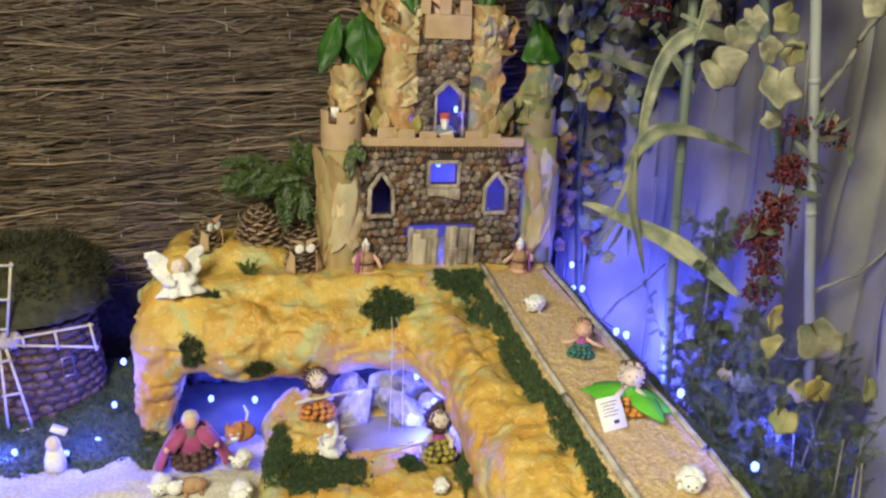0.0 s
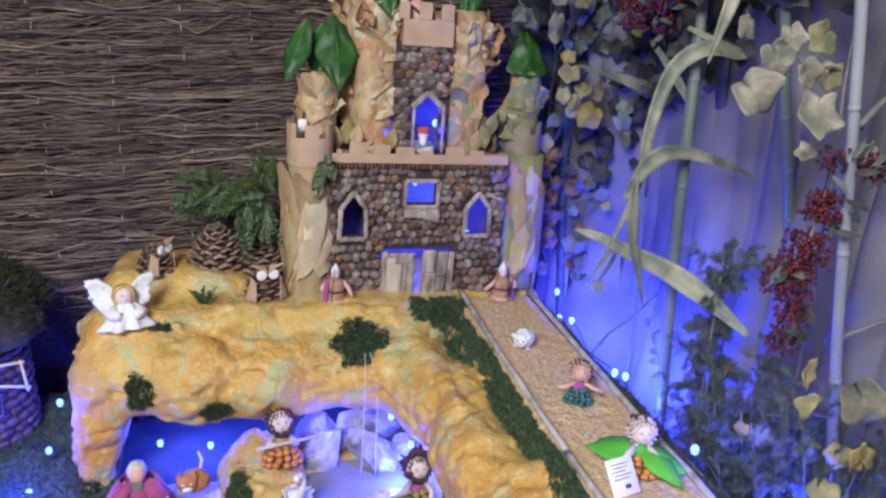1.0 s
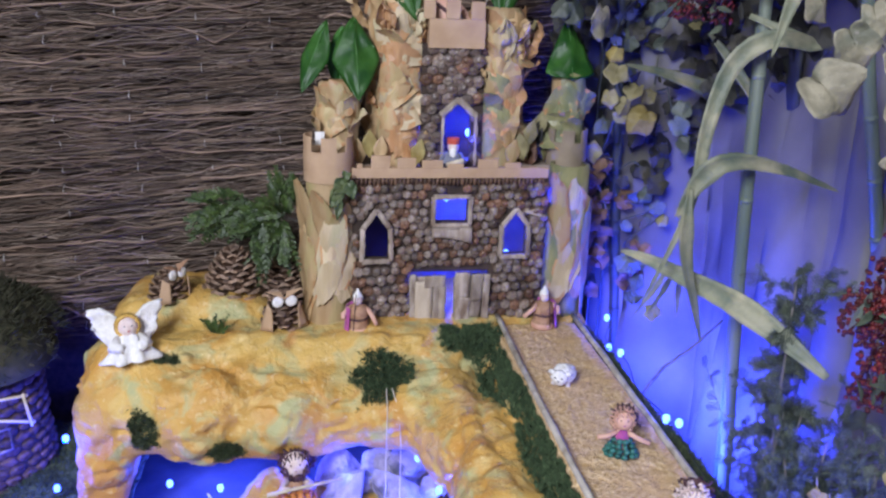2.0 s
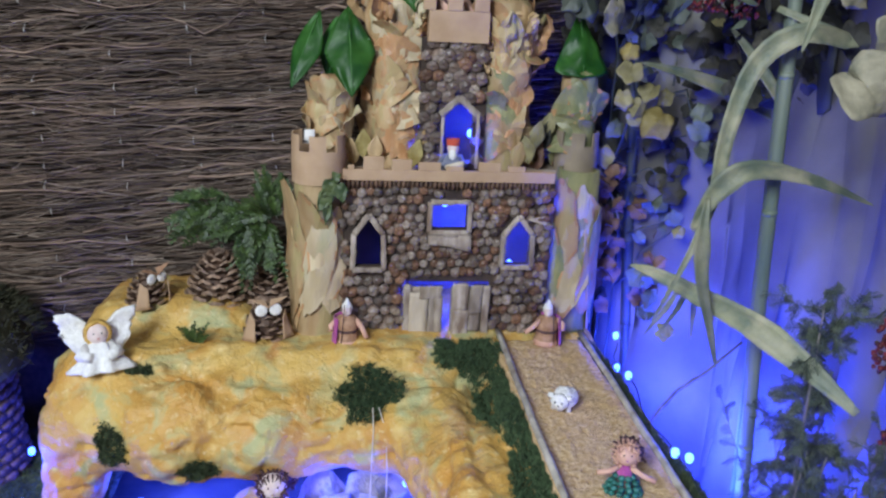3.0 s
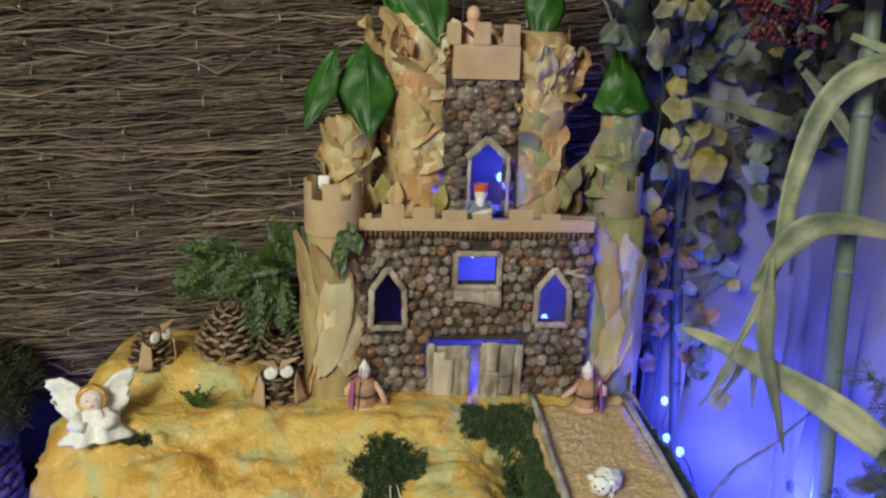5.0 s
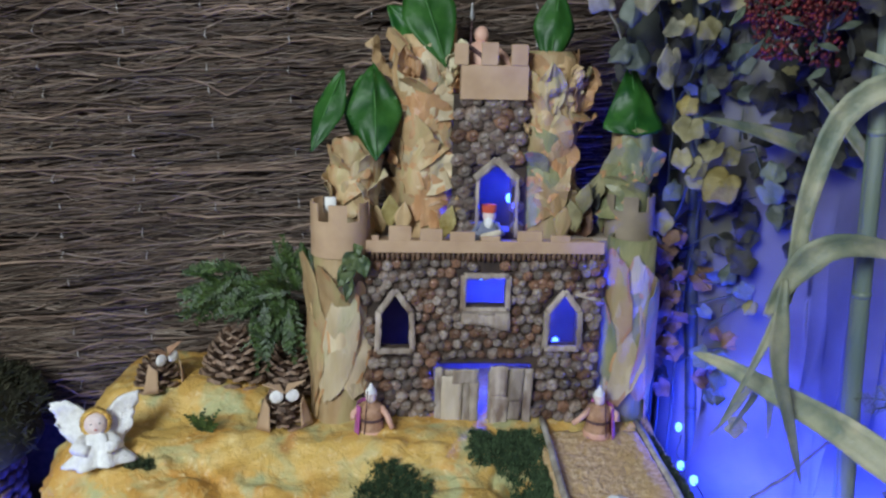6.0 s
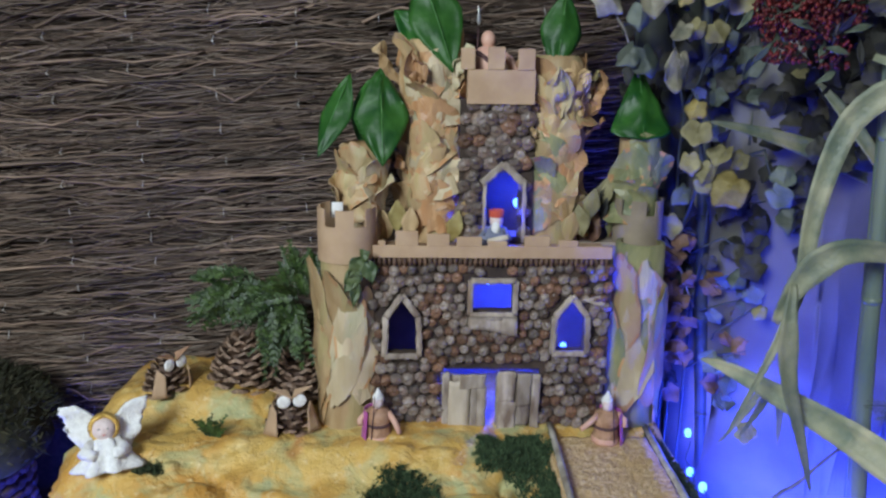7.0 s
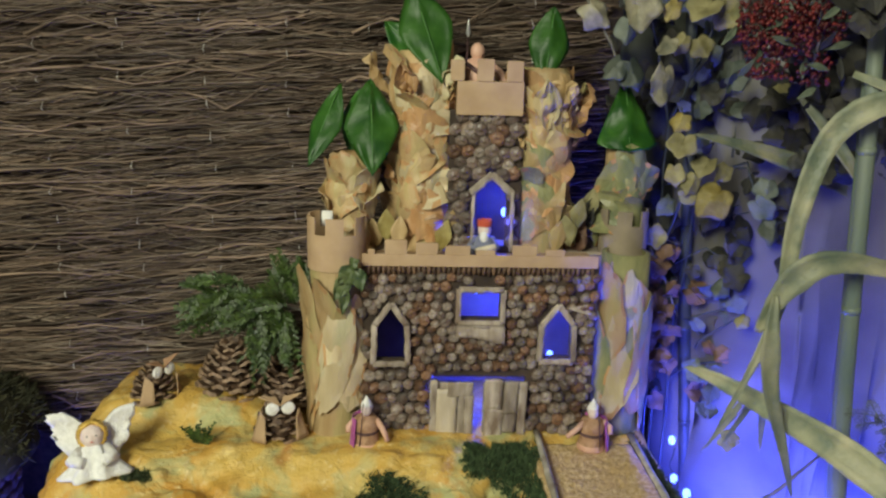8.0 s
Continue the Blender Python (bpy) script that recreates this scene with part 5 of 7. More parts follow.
ms.ball((0, 0.004, 0.058), (0.0165, 0.0115, 0.0170), 2, 12, 8, 0.3)
for q in (-1, 1):
    ms.ball((q * 0.0055, -0.0188, 0.0585), (0.0013, 0.0008, 0.0013), 4, 6, 4)
ms.ball((0, -0.0190, 0.0505), (0.0024, 0.0008, 0.0009), 5, 6, 4)
for s in (-1, 1):
    def wing(u, v, s=s):
        q = 1 + 0.16 * noise.noise(Vector((u * 7, v * 5, s * 3.3)))
        w = 0.020 + 0.034 * math.sin(math.pi * min(1.0, 0.16 + 0.70 * v))
        return (s * (0.008 + (0.043 * v + 0.012 * (u - 0.5) * v) * q), 0.012 + 0.004 * v + 0.003 * math.sin(u * 9 + v * 4), 0.038 + 0.028 * v + (u - 0.48) * w * 1.2 * q)
    ms.sheet(wing, 10, 10, 3, thick=0.004)
figure("angel_figure", ms, [M_WHITE, M_PINK, M_GOLD, M_WHITE, M_INK, M_RED], (-0.522, 1.668, 0.378), "white felt angel figure with spread wings on the rock", "figurine", 0.35, 1.0, back=0.2)


def cone_doll(arms, hairy, rod=None, fringe=3, beard=False):
    """A doll of a scale skirt, a bodice, a round face and a curly fringe, some with a beard."""
    ms = Mesh()
    for ring, (r, z, n) in enumerate(((0.0250, 0.005, 13), (0.0225, 0.012, 12), (0.0180, 0.019, 10), (0.0125, 0.026, 8))):
        for k in range(n):
            a = 2 * math.pi * (k + 0.5 * ring + rnd(-0.15, 0.15)) / n
            ms.ball((r * math.cos(a), r * math.sin(a), z + rnd(-0.001, 0.001)), (rnd(0.0045, 0.006), rnd(0.0045, 0.006), 0.0042), 0, 7, 5, 0.5, seed=k + 20 * ring)
    ms.lathe([(0.018, 0.001), (0.017, 0.012), (0.012, 0.024)], 3, 12)
    ms.lathe([(0.012, 0.024), (0.011, 0.038), (0.004, 0.046)], 1, 12)
    ms.ball((0, -0.008, 0.060), (0.0165, 0.0125, 0.0160), 2, 14, 9)
    ms.ball((0.005, 0.009, 0.061), (0.0185, 0.0125, 0.0185), 3, 14, 9, 0.6)
    for k in range(46):
        a, e = rnd(0, 6.283), rnd(-0.5, 1.3)
        o_ = Vector((math.cos(a) * math.cos(e), abs(math.sin(a)) * math.cos(e) * 0.9 - 0.1, math.sin(e)))
        c_ = Vector((0.004, 0.006, 0.060)) + o_ * 0.0175
        t_ = Vector((rnd(-1, 1), rnd(-1, 1), rnd(-1, 1))) * 0.004
        ms.tube([c_, c_ + o_ * 0.004 + t_, c_ + o_ * 0.003 + t_ * 1.8, c_ + t_ * 2.0], [0.0020, 0.0018, 0.0016, 0.0008], 3, 5)
    n = 17
    for k in range(n):
        a = math.pi * (-0.35 + 1.7 * k / (n - 1))
        for q in range(2):
            b_, o_ = 0.0165 + 0.0015 * q, Vector((math.cos(a), 0, math.sin(a)))
            c_ = Vector((0, -0.008 + 0.009 * q, 0.060)) + o_ * b_
            tg = Vector((-math.sin(a), 0, math.cos(a))) * rnd(-1, 1) * 0.004
            ms.tube([c_, c_ + o_ * 0.0022 * hairy + tg * 0.6, c_ + o_ * 0.0012 + tg + Vector((0, -0.003, 0)), c_ - o_ * 0.001 + tg * 1.3], [0.0019, 0.0018, 0.0016, 0.0010], fringe, 5)
    for k in range(9):
        a = math.pi * (0.12 + 0.76 * k / 8)
        c_ = Vector((0.0155 * math.cos(a), -0.0125, 0.060 + 0.0150 * math.sin(a)))
        ms.tube([c_, c_ + Vector((rnd(-0.002, 0.002), -0.0050, -0.001)), c_ + Vector((rnd(-0.003, 0.003), -0.0062, -0.0045 * rnd(0.5, 1.3) * hairy))], [0.0013, 0.0012, 0.0006] if fringe == 3 else [0.0020, 0.0019, 0.0012], fringe, 5)
    for q in (-1, 1):
        ms.ball((q * 0.0055, -0.0198, 0.0615), (0.0012, 0.0008, 0.0014), 3, 6, 4)
    ms.ball((0, -0.0196, 0.0535), (0.0022, 0.0008, 0.0009), 1, 6, 4)
    if beard:
        for k in range(34):
            a, q = math.pi * rnd(1.02, 1.98), rnd(0.72, 1.05)
            c_ = Vector((0.0155 * q * math.cos(a), -0.0085 - 0.0115 * math.sqrt(max(0.0, 1.1 - q * q)), 0.0600 + 0.0160 * q * math.sin(a)))
            ms.tube([c_, c_ + Vector((rnd(-0.002, 0.002), -0.0028, -0.0020)), c_ + Vector((rnd(-0.003, 0.003), -0.0016, -0.0052))], [0.0020, 0.0018, 0.0010], 3, 5)
    for s, (mx, my, mz), (ex, ey, ez) in arms:
        ms.tube([(s * 0.009, -0.003, 0.040), (mx, my, mz), (ex, ey, ez)], [0.0048, 0.0045, 0.0040], 2, 7)
    if rod:
        ms.tube(rod, [0.0026, 0.0020], 4, 6)
    return ms


figure("doll_figure", cone_doll([(-1, (-0.024, -0.006, 0.032), (-0.040, -0.008, 0.030)), (1, (0.024, -0.006, 0.032), (0.044, -0.010, 0.026))], 1.6, fringe=2),
       [M_TEAL, M_PURPLE, M_SKIN, M_HAIR], (0.163, 1.326, 0.379), "curly-haired doll with a teal scale skirt, arms spread", "figurine", -0.25, 0.80, "cone-scale dolls", 0.28)
d2 = cone_doll([(-1, (-0.020, -0.014, 0.030), (-0.028, -0.026, 0.020)), (1, (0.020, -0.012, 0.030), (0.026, -0.024, 0.020))], 1.25, fringe=2)
for bx_, tx, ty, tz, w in ((-0.002, -0.072, 0.012, 0.030, 0.062), (0.006, 0.062, -0.012, 0.012, 0.060), (0.004, 0.046, -0.050, 0.004, 0.044), (-0.002, -0.052, 0.034, 0.036, 0.05)):
    lf = leaf((bx_, 0.0, 0.040), (tx, ty, tz), w, (0, -0.4, 1), wide=0.5, fold=-0.35, curl=0.15, thick=0.0018)
    d2.add(lf.v, lf.f, 4)
figure("doll_figure", d2, [M_ORANGE, M_LIME, M_PINK, M_HAIR, M_LIME], (0.168, 1.140, 0.379), "brown-haired doll in bright green foam leaves holding a card", "figurine", -0.3, 0.95, "cone-scale dolls", 0.28)
figure("doll_figure", cone_doll([(-1, (-0.018, -0.012, 0.030), (-0.010, -0.026, 0.034)), (1, (0.020, -0.012, 0.030), (0.012, -0.026, 0.036))], 1.25, rod=[(-0.036, -0.026, 0.031), (0.055, -0.030, 0.042)], beard=True),
       [M_ORANGE, M_BROWN, M_PINK, M_HAIR, M_STICK], (-0.266, 1.570, 0.151), "bearded brown-haired doll with an orange scale skirt and a fishing rod", "figurine", 0.1, 1.28, "cone-scale dolls", 0.28)
figure("doll_figure", cone_doll([(-1, (-0.020, -0.012, 0.032), (-0.030, -0.022, 0.030)), (1, (0.018, -0.012, 0.028), (0.014, -0.024, 0.020))], 1.25, rod=[(-0.014, -0.024, 0.034), (-0.095, -0.034, 0.026)], beard=True),
       [M_OLIVE, M_PURPLE, M_PINK, M_HAIR, M_STICK], (-0.046, 1.445, 0.124), "bearded brown-haired doll with an olive scale skirt and a fishing rod", "figurine", 0.05, 1.22, "cone-scale dolls", 0.28)

# the card before the leaf doll, its unreadable lines as bars
card = thing("card", "small white printed card leaning on a doll", "card", (0.132, 1.098, 0.3815))
CR = Euler((radians(-35), radians(-6), radians(8))).to_matrix().to_4x4()
part("sheet", Mesh().box((-0.019, -0.0006, 0.0), (0.019, 0.0006, 0.046), bevel=0.0003), M_PAPER, card, m=CR)
for k in range(5):
    part("text_line", Mesh().box((-0.013 + 0.002 * (k % 2), -0.0012, 0.038 - 0.0045 * k), (0.012 - 0.003 * (k % 3), -0.0008, 0.0390 - 0.0045 * k)), M_INK, card, m=CR)
part("picture", Mesh().box((0.000, -0.0012, 0.008), (0.008, -0.0008, 0.013)), M_INK, card, m=CR)


def sheep(x, y, z, turn, s=1.0, seed=0):
    ms = Mesh()
    ms.ball((0.004, 0.008, 0.017), (0.017, 0.020, 0.015), 0, 14, 9, 0.25, seed=seed)
    ms.ball((0, -0.014, 0.020), (0.0135, 0.009, 0.0125), 0, 12, 8, 0.2, seed=seed + 1)
    for q in (-1, 1):
        ms.ball((q * 0.013, -0.012, 0.027), (0.0055, 0.004, 0.004), 0, 7, 5)
        ms.ball((q * 0.005, -0.0225, 0.022), (0.0017, 0.0012, 0.0017), 1, 6, 4)
        ms.tube([(q * 0.010, 0.002, 0.010), (q * 0.011, 0.0, 0.0)], 0.004, 0, 6)
        ms.tube([(q * 0.010, 0.020, 0.010), (q * 0.011, 0.020, 0.0)], 0.004, 0, 6)
    ms.ball((0, -0.0235, 0.0175), (0.0016, 0.0012, 0.0012), 1, 6, 4)
    return figure("sheep_figure", ms, [M_WHITE, M_INK], (x, y, z), "small white woolly sheep figure", "figurine", turn, s, "sheep")


sheep(0.140, 1.520, 0.380, -0.5, 1.0, 1)
sheep(0.166, 0.955, 0.380, -0.35, 0.95, 2)
sheep(-0.411, 1.500, 0.096, -0.2, 1.0, 3)
sheep(-0.545, 1.440, 0.092, 0.1, 1.05, 4)
sheep(-0.405, 1.400, 0.092, 0.3, 1.1, 5)
sheep(-0.062, 1.340, 0.122, 0.0, 0.8, 6)

ms = Mesh()
ms.ball((0.012, 0.006, 0.014), (0.024, 0.014, 0.014), 1, 14, 9, 0.15)
ms.ball((-0.016, -0.004, 0.020), (0.013, 0.011, 0.012), 0, 12, 8, 0.15)
for q in (-1, 1):
    ms.ball((-0.018 + q * 0.012, -0.002, 0.028), (0.005, 0.003, 0.004), 0, 7, 5)
    ms.tube([(0.012 + q * 0.012, -0.004, 0.008), (0.014 + q * 0.013, -0.008, 0.0)], 0.004, 1, 6)
figure("ox_figure", ms, [M_WHITE, M_BROWN], (-0.500, 1.430, 0.093), "small brown and white lying ox figure on the sand", "figurine", 0.1, 1.05)

# ginger cat, swan and robed figure
ms = Mesh()
ms.ball((0.004, 0.006, 0.018), (0.024, 0.020, 0.018), 0, 14, 9, 0.12)
ms.ball((-0.008, -0.012, 0.026), (0.0165, 0.011, 0.0145), 0, 12, 8)
ms.ball((-0.008, -0.020, 0.021), (0.0085, 0.005, 0.006), 1, 10, 6)
for q in (-1, 1):
    ms.lathe([(0.006, 0), (0.0005, 0.013)], 0, 6, (-0.008 + q * 0.011, -0.011, 0.035))
    ms.ball((-0.008 + q * 0.006, -0.0215, 0.029), 0.0028, 1, 6, 4)
    ms.ball((-0.008 + q * 0.006, -0.0240, 0.029), 0.0013, 2, 6, 4)
ms.ball((-0.022, -0.010, 0.008), (0.012, 0.008, 0.006), 1, 8, 5)
ms.tube([(0.012, 0.016, 0.028), (0.016, 0.020, 0.045), (0.010, 0.018, 0.062)], [0.003, 0.0026, 0.0015], 1, 6)
figure("cat_figure", ms, [M_GINGER, M_WHITE, M_INK], (-0.418, 1.585, 0.096), "ginger wool cat figure with a thin upright tail", "figurine", 0.1, 1.12)

ms = Mesh()
ms.ball((0, 0.006, 0.016), (0.021, 0.026, 0.016), 0, 16, 10, 0.3)
random.seed(52)
for q in range(64):
    a, zz = rnd(0, 6.283), rnd(0.006, 0.030)
    o = Vector((0.017 * math.cos(a), 0.006 + 0.020 * math.sin(a), zz))
    d_ = Vector((math.cos(a), math.sin(a) * 0.7, rnd(0.2, 1.0))).normalized()
    lf = leaf(o, o + d_ * rnd(0.006, 0.011), 0.008, (0, -0.3, 1), wide=0.5, nu=2, nv=3, seed=q)
    ms.add(lf.v, lf.f, 0)
ms.tube([(0, -0.008, 0.024), (-0.003, -0.022, 0.038), (0.004, -0.020, 0.058), (0.004, -0.020, 0.074), (-0.002, -0.026, 0.082), (-0.010, -0.032, 0.080)], [0.006, 0.005, 0.0045, 0.0042, 0.0045, 0.0042], 0, 9)
ms.ball((-0.008, -0.030, 0.081), (0.0060, 0.006, 0.0052), 0, 10, 7)
ms.lathe([(0.0026, 0), (0.0005, 0.010)], 1, 6, m=spin((-0.013, -0.034, 0.079), (-0.8, -0.4, -0.4)))
figure("swan_figure", ms, [M_WHITE, M_ORANGE], (-0.243, 1.465, 0.128), "white feathery swan figure on the moss bank", "figurine", 0.1, 1.05)

ms = Mesh()
ms.ball((0, 0, 0.012), (0.036, 0.030, 0.016), 1, 16, 7, 0.3)
for ring, (r, z, n) in enumerate(((0.034, 0.010, 13), (0.029, 0.022, 11), (0.023, 0.032, 9))):
    for k in range(n):
        a = 2 * math.pi * (k + 0.5 * ring) / n
        ms.ball((r * math.cos(a), r * math.sin(a) * 0.8, z), (0.009, 0.008, 0.0075), 1, 7, 5)
ms.lathe([(0.022, 0.030), (0.022, 0.055), (0.014, 0.075), (0.005, 0.082)], 0, 14, wob=0.2)
ms.ball((0, -0.006, 0.092), (0.0125, 0.012, 0.0145), 2, 12, 8)
ms.lathe([(0.014, 0.085), (0.0155, 0.096), (0.011, 0.108), (0.001, 0.112)], 3, 12, (0, 0.003, 0), wob=0.2)
ms.ball((0, -0.012, 0.074), (0.009, 0.006, 0.018), 4, 10, 7, 0.3)
for s in (-1, 1):
    ms.tube([(s * 0.012, -0.002, 0.072), (s * 0.028, -0.014, 0.060), (s * 0.040, -0.022, 0.050)], [0.011, 0.013, 0.012], 0, 9)
    ms.ball((s * 0.043, -0.026, 0.052), 0.006, 2, 7, 5)
ms.sheet(lambda u, v: ((0.028 + 0.044 * v ** 0.8) * math.sin((u - 0.5) * 4.5), 0.004 + (0.024 + 0.014 * v) * math.cos((u - 0.5) * 4.5) * (1 + 0.10 * math.sin(u * 26)), 0.080 - 0.078 * v), 26, 9, 0, thick=0.002)
figure("robed_figure", ms, [M_MAGENTA, M_HAIR, M_SKIN, M_STICK, M_TWIGGREY], (-0.497, 1.522, 0.095), "bearded figure in a wide magenta felt cloak", "figurine", 0.1, 1.0)

# stones behind the pond, threads of falling water
def stone(x, y, z, r, seed, label):
    """A broken stone: a ball cut by random planes."""
    random.seed(seed * 31)
    cuts = [(Vector((rnd(-1, 1), rnd(-1, 1), rnd(-1, 1))).normalized(), rnd(0.42, 0.72)) for _ in range(13)]
    ms = Mesh().ball((0, 0, 0), 1.0, 0, 34, 22)
    vs = []
    for v in ms.v:
        d = Vector(v)
        q = min([1.0] + [h / d.dot(c) for c, h in cuts if d.dot(c) > 0.05])
        q *= 1 + 0.025 * noise.noise(d * 7 + Vector((seed, 0, 0)))
        vs.append((d.x * q * r[0] * 1.45, d.y * q * r[1] * 1.45, d.z * q * r[2] * 1.45))
    ms.v = vs
    ob = part("stone", ms, M_STONE, smooth=False)
    ob.matrix_world = Matrix.Translation((x, y, z)) @ Euler((rnd(-0.4, 0.4), rnd(-0.3, 0.3), seed)).to_matrix().to_4x4()
    return tagged(ob, label, "stone", "pond stones")


random.seed(14)
stone(-0.185, 1.615, 0.140, (0.050, 0.030, 0.036), 1, "beige flat stone behind the pond")
stone(-0.098, 1.610, 0.135, (0.052, 0.028, 0.040), 2, "pale pointed stone behind the pond")
stone(-0.130, 1.665, 0.150, (0.040, 0.030, 0.045), 3, "grey upright stone in the cave")
stone(-0.060, 1.680, 0.155, (0.060, 0.030, 0.040), 4, "dark grey slate stone in the cave")
stone(-0.045, 1.615, 0.138, (0.028, 0.022, 0.030), 5, "small grey stone by the pond")
stone(-0.200, 1.680, 0.150, (0.035, 0.03, 0.045), 6, "grey stone in the cave shade")
th = Mesh()
for dx in (-0.010, 0.008):
    th.tube([(-0.116 + dx * 0.5, 1.600, 0.345), (-0.110 + dx, 1.590, 0.312), (-0.110 + dx * 1.3, 1.568, 0.26), (-0.112 + dx * 1.3, 1.560, 0.18), (-0.112 + dx * 1.5, 1.556, 0.114)], 0.0008, seg=5)
tagged(part("waterfall_thread", th, M_THREAD), "two clear threads hanging as a waterfall over the pond", "thread")

# ---- windmill ----
mill = thing("windmill", "round windmill model clad in dark cone scales", "windmill model", (-0.84, 1.84, 0.045))
part("tower", Mesh().lathe([(0.118, 0), (0.112, 0.15), (0.104, 0.28), (0.02, 0.30)], seg=28), M_CARDDARK, mill, "dark round tower core")
sc = Mesh()
random.seed(8)
for row in range(15):
    z = 0.012 + row * 0.0185
    r = 0.1185 - 0.05 * z
    n = 26
    for k in range(n):
        a = 2 * math.pi * (k + 0.5 * (row % 2) + rnd(-0.2, 0.2)) / n
        if math.sin(a) > 0.35:
            continue
        m = Matrix.Translation((r * math.cos(a), r * math.sin(a), z)) @ Matrix.Rotation(a + math.pi / 2, 4, "Z") @ Euler((rnd(-0.5, -0.15), rnd(-0.2, 0.2), 0)).to_matrix().to_4x4()
        sc.add(*scale_mesh(k % 6, 0.030, 0.019, 0.008), 0, m)
s_ = part("scale_cladding", sc, M_CONE, mill, "rows of dark cone scales")
s_["kind"] = "stuff"
part("window_frame", Mesh().tube([(0.070, -0.104, 0.135), (0.070, -0.104, 0.175), (0.088, -0.092, 0.175), (0.088, -0.092, 0.135), (0.070, -0.104, 0.135)], 0.003), M_BARK, mill, "small bark window frame")
rf = Mesh()
for i in range(5200):
    a, q = rnd(0, 6.283), math.sqrt(random.random())
    x, y = 0.150 * q * math.cos(a), 0.02 + 0.150 * q * math.sin(a)
    z = 0.275 + 0.105 * math.sqrt(max(0, 1 - q * q)) + 0.035 * noise.noise(Vector((x * 26, y * 26, 1)))
    g = (Vector((x, y - 0.02, 0.08)).normalized() + Vector((rnd(-1, 1), rnd(-1, 1), rnd(-1, 1))) * 0.8).normalized()
    s = g.cross(Vector((rnd(-1, 1), rnd(-1, 1), rnd(-1, 1)))).normalized()
    o, h = Vector((x, y, z)), rnd(0.008, 0.026)
    rf.add([o - s * 0.0014, o + s * 0.0014, o + g * h * 0.6 + s * 0.0012, o + g * h], [(0, 1, 2, 3)])
part("roof", Mesh().lathe([(0.145, 0.262), (0.140, 0.300), (0.105, 0.350), (0.05, 0.378), (0.001, 0.382)], seg=24, wob=0.1), M_MOSSBROWN, mill, "domed roof under moss")
r_ = part("roof_moss", rf, M_MOSSBROWN, mill, "thick brownish green moss")
r_["kind"] = "stuff"
part("hub", Mesh().ball((-0.012, -0.135, 0.238), (0.024, 0.020, 0.024), 0, 12, 8, 0.3), M_BARK, mill, "rough bark hub")
for tip_a, tip_b, foot_a, foot_b in (((0.150, 0.270), (0.156, 0.222), (0.006, 0.246), (0.006, 0.232)), ((0.018, 0.046), (-0.028, 0.040), (-0.010, 0.225), (-0.022, 0.222)), ((-0.17, 0.25), (-0.17, 0.21), (-0.030, 0.246), (-0.030, 0.232)), ((-0.03, 0.40), (0.02, 0.40), (-0.02, 0.25), (-0.006, 0.25))):
    bl = Mesh()
    Y = -0.155
    P = [Vector((p[0], Y, p[1])) for p in (foot_a, tip_a, foot_b, tip_b)]
    bl.tube([P[0], P[1]], 0.0028, seg=5)
    bl.tube([P[2], P[3]], 0.0028, seg=5)
    for f_ in (0.12, 0.52, 0.97):
        a_, b_ = P[0].lerp(P[1], f_), P[2].lerp(P[3], f_)
        e_ = (b_ - a_) * 0.12
        bl.tube([a_ - e_ + Vector((0, -0.004, 0)), b_ + e_ + Vector((0, -0.004, 0))], 0.0026, seg=5)
    part("blade", bl, M_STICK, mill, "ladder blade of pale sticks")

# dark cloth bank behind the hollow
def cloth(u, v):
    x, y = -1.08 + 0.53 * u, 1.525 + 0.42 * v + 0.02 * noise.noise(Vector((u * 9, 0.5, 7)))
    return (x, y, 0.094 + 0.02 * v - 0.03 * (1 - v) ** 6 + 0.018 * noise.noise(Vector((x * 16, y * 16, 2))))


bank = thing("moss_bank", "dark green mossy bank beside the windmill", "moss", (-0.82, 1.66, 0.09), kind="stuff")
BK = Matrix.Translation((0.82, -1.66, -0.09))
part("bank", Mesh().sheet(cloth, 40, 20, thick=0.003), M_MOSSDARK, bank, m=BK)
bm_ = Mesh()
random.seed(44)
for i in range(14000):
    o = Vector(cloth(random.random(), random.random()))
    g = Vector((rnd(-1, 1), rnd(-1, 0.6), rnd(0.1, 1.2))).normalized()
    s = g.cross(Vector((rnd(-1, 1), rnd(-1, 1), rnd(-1, 1)))).normalized()
    h = rnd(0.006, 0.014)
    bm_.add([o - s * 0.0013, o + s * 0.0013, o + g * h * 0.6 + s * 0.0011, o + g * h], [(0, 1, 2, 3)])
part("moss", bm_, M_MOSSDARK, bank, m=BK)
ms = Mesh()
ms.lathe([(0.001, 0), (0.020, 0.001), (0.018, 0.02), (0.013, 0.04), (0.004, 0.046)], 0, 12, wob=0.2)
ms.ball((0, -0.006, 0.054), (0.013, 0.010, 0.017), 1, 10, 7)
ms.box((-0.012, -0.008, 0.070), (0.016, 0.004, 0.082), 0, Matrix.Rotation(0.5, 4, "Y") @ Matrix.Translation((-0.03, 0, 0.0)), 0.001)
figure("white_figure", ms, [M_WHITE, M_PINK], (-0.745, 1.555, 0.085), "small white-capped figure on the sand", "figurine", 0.1, 1.0)

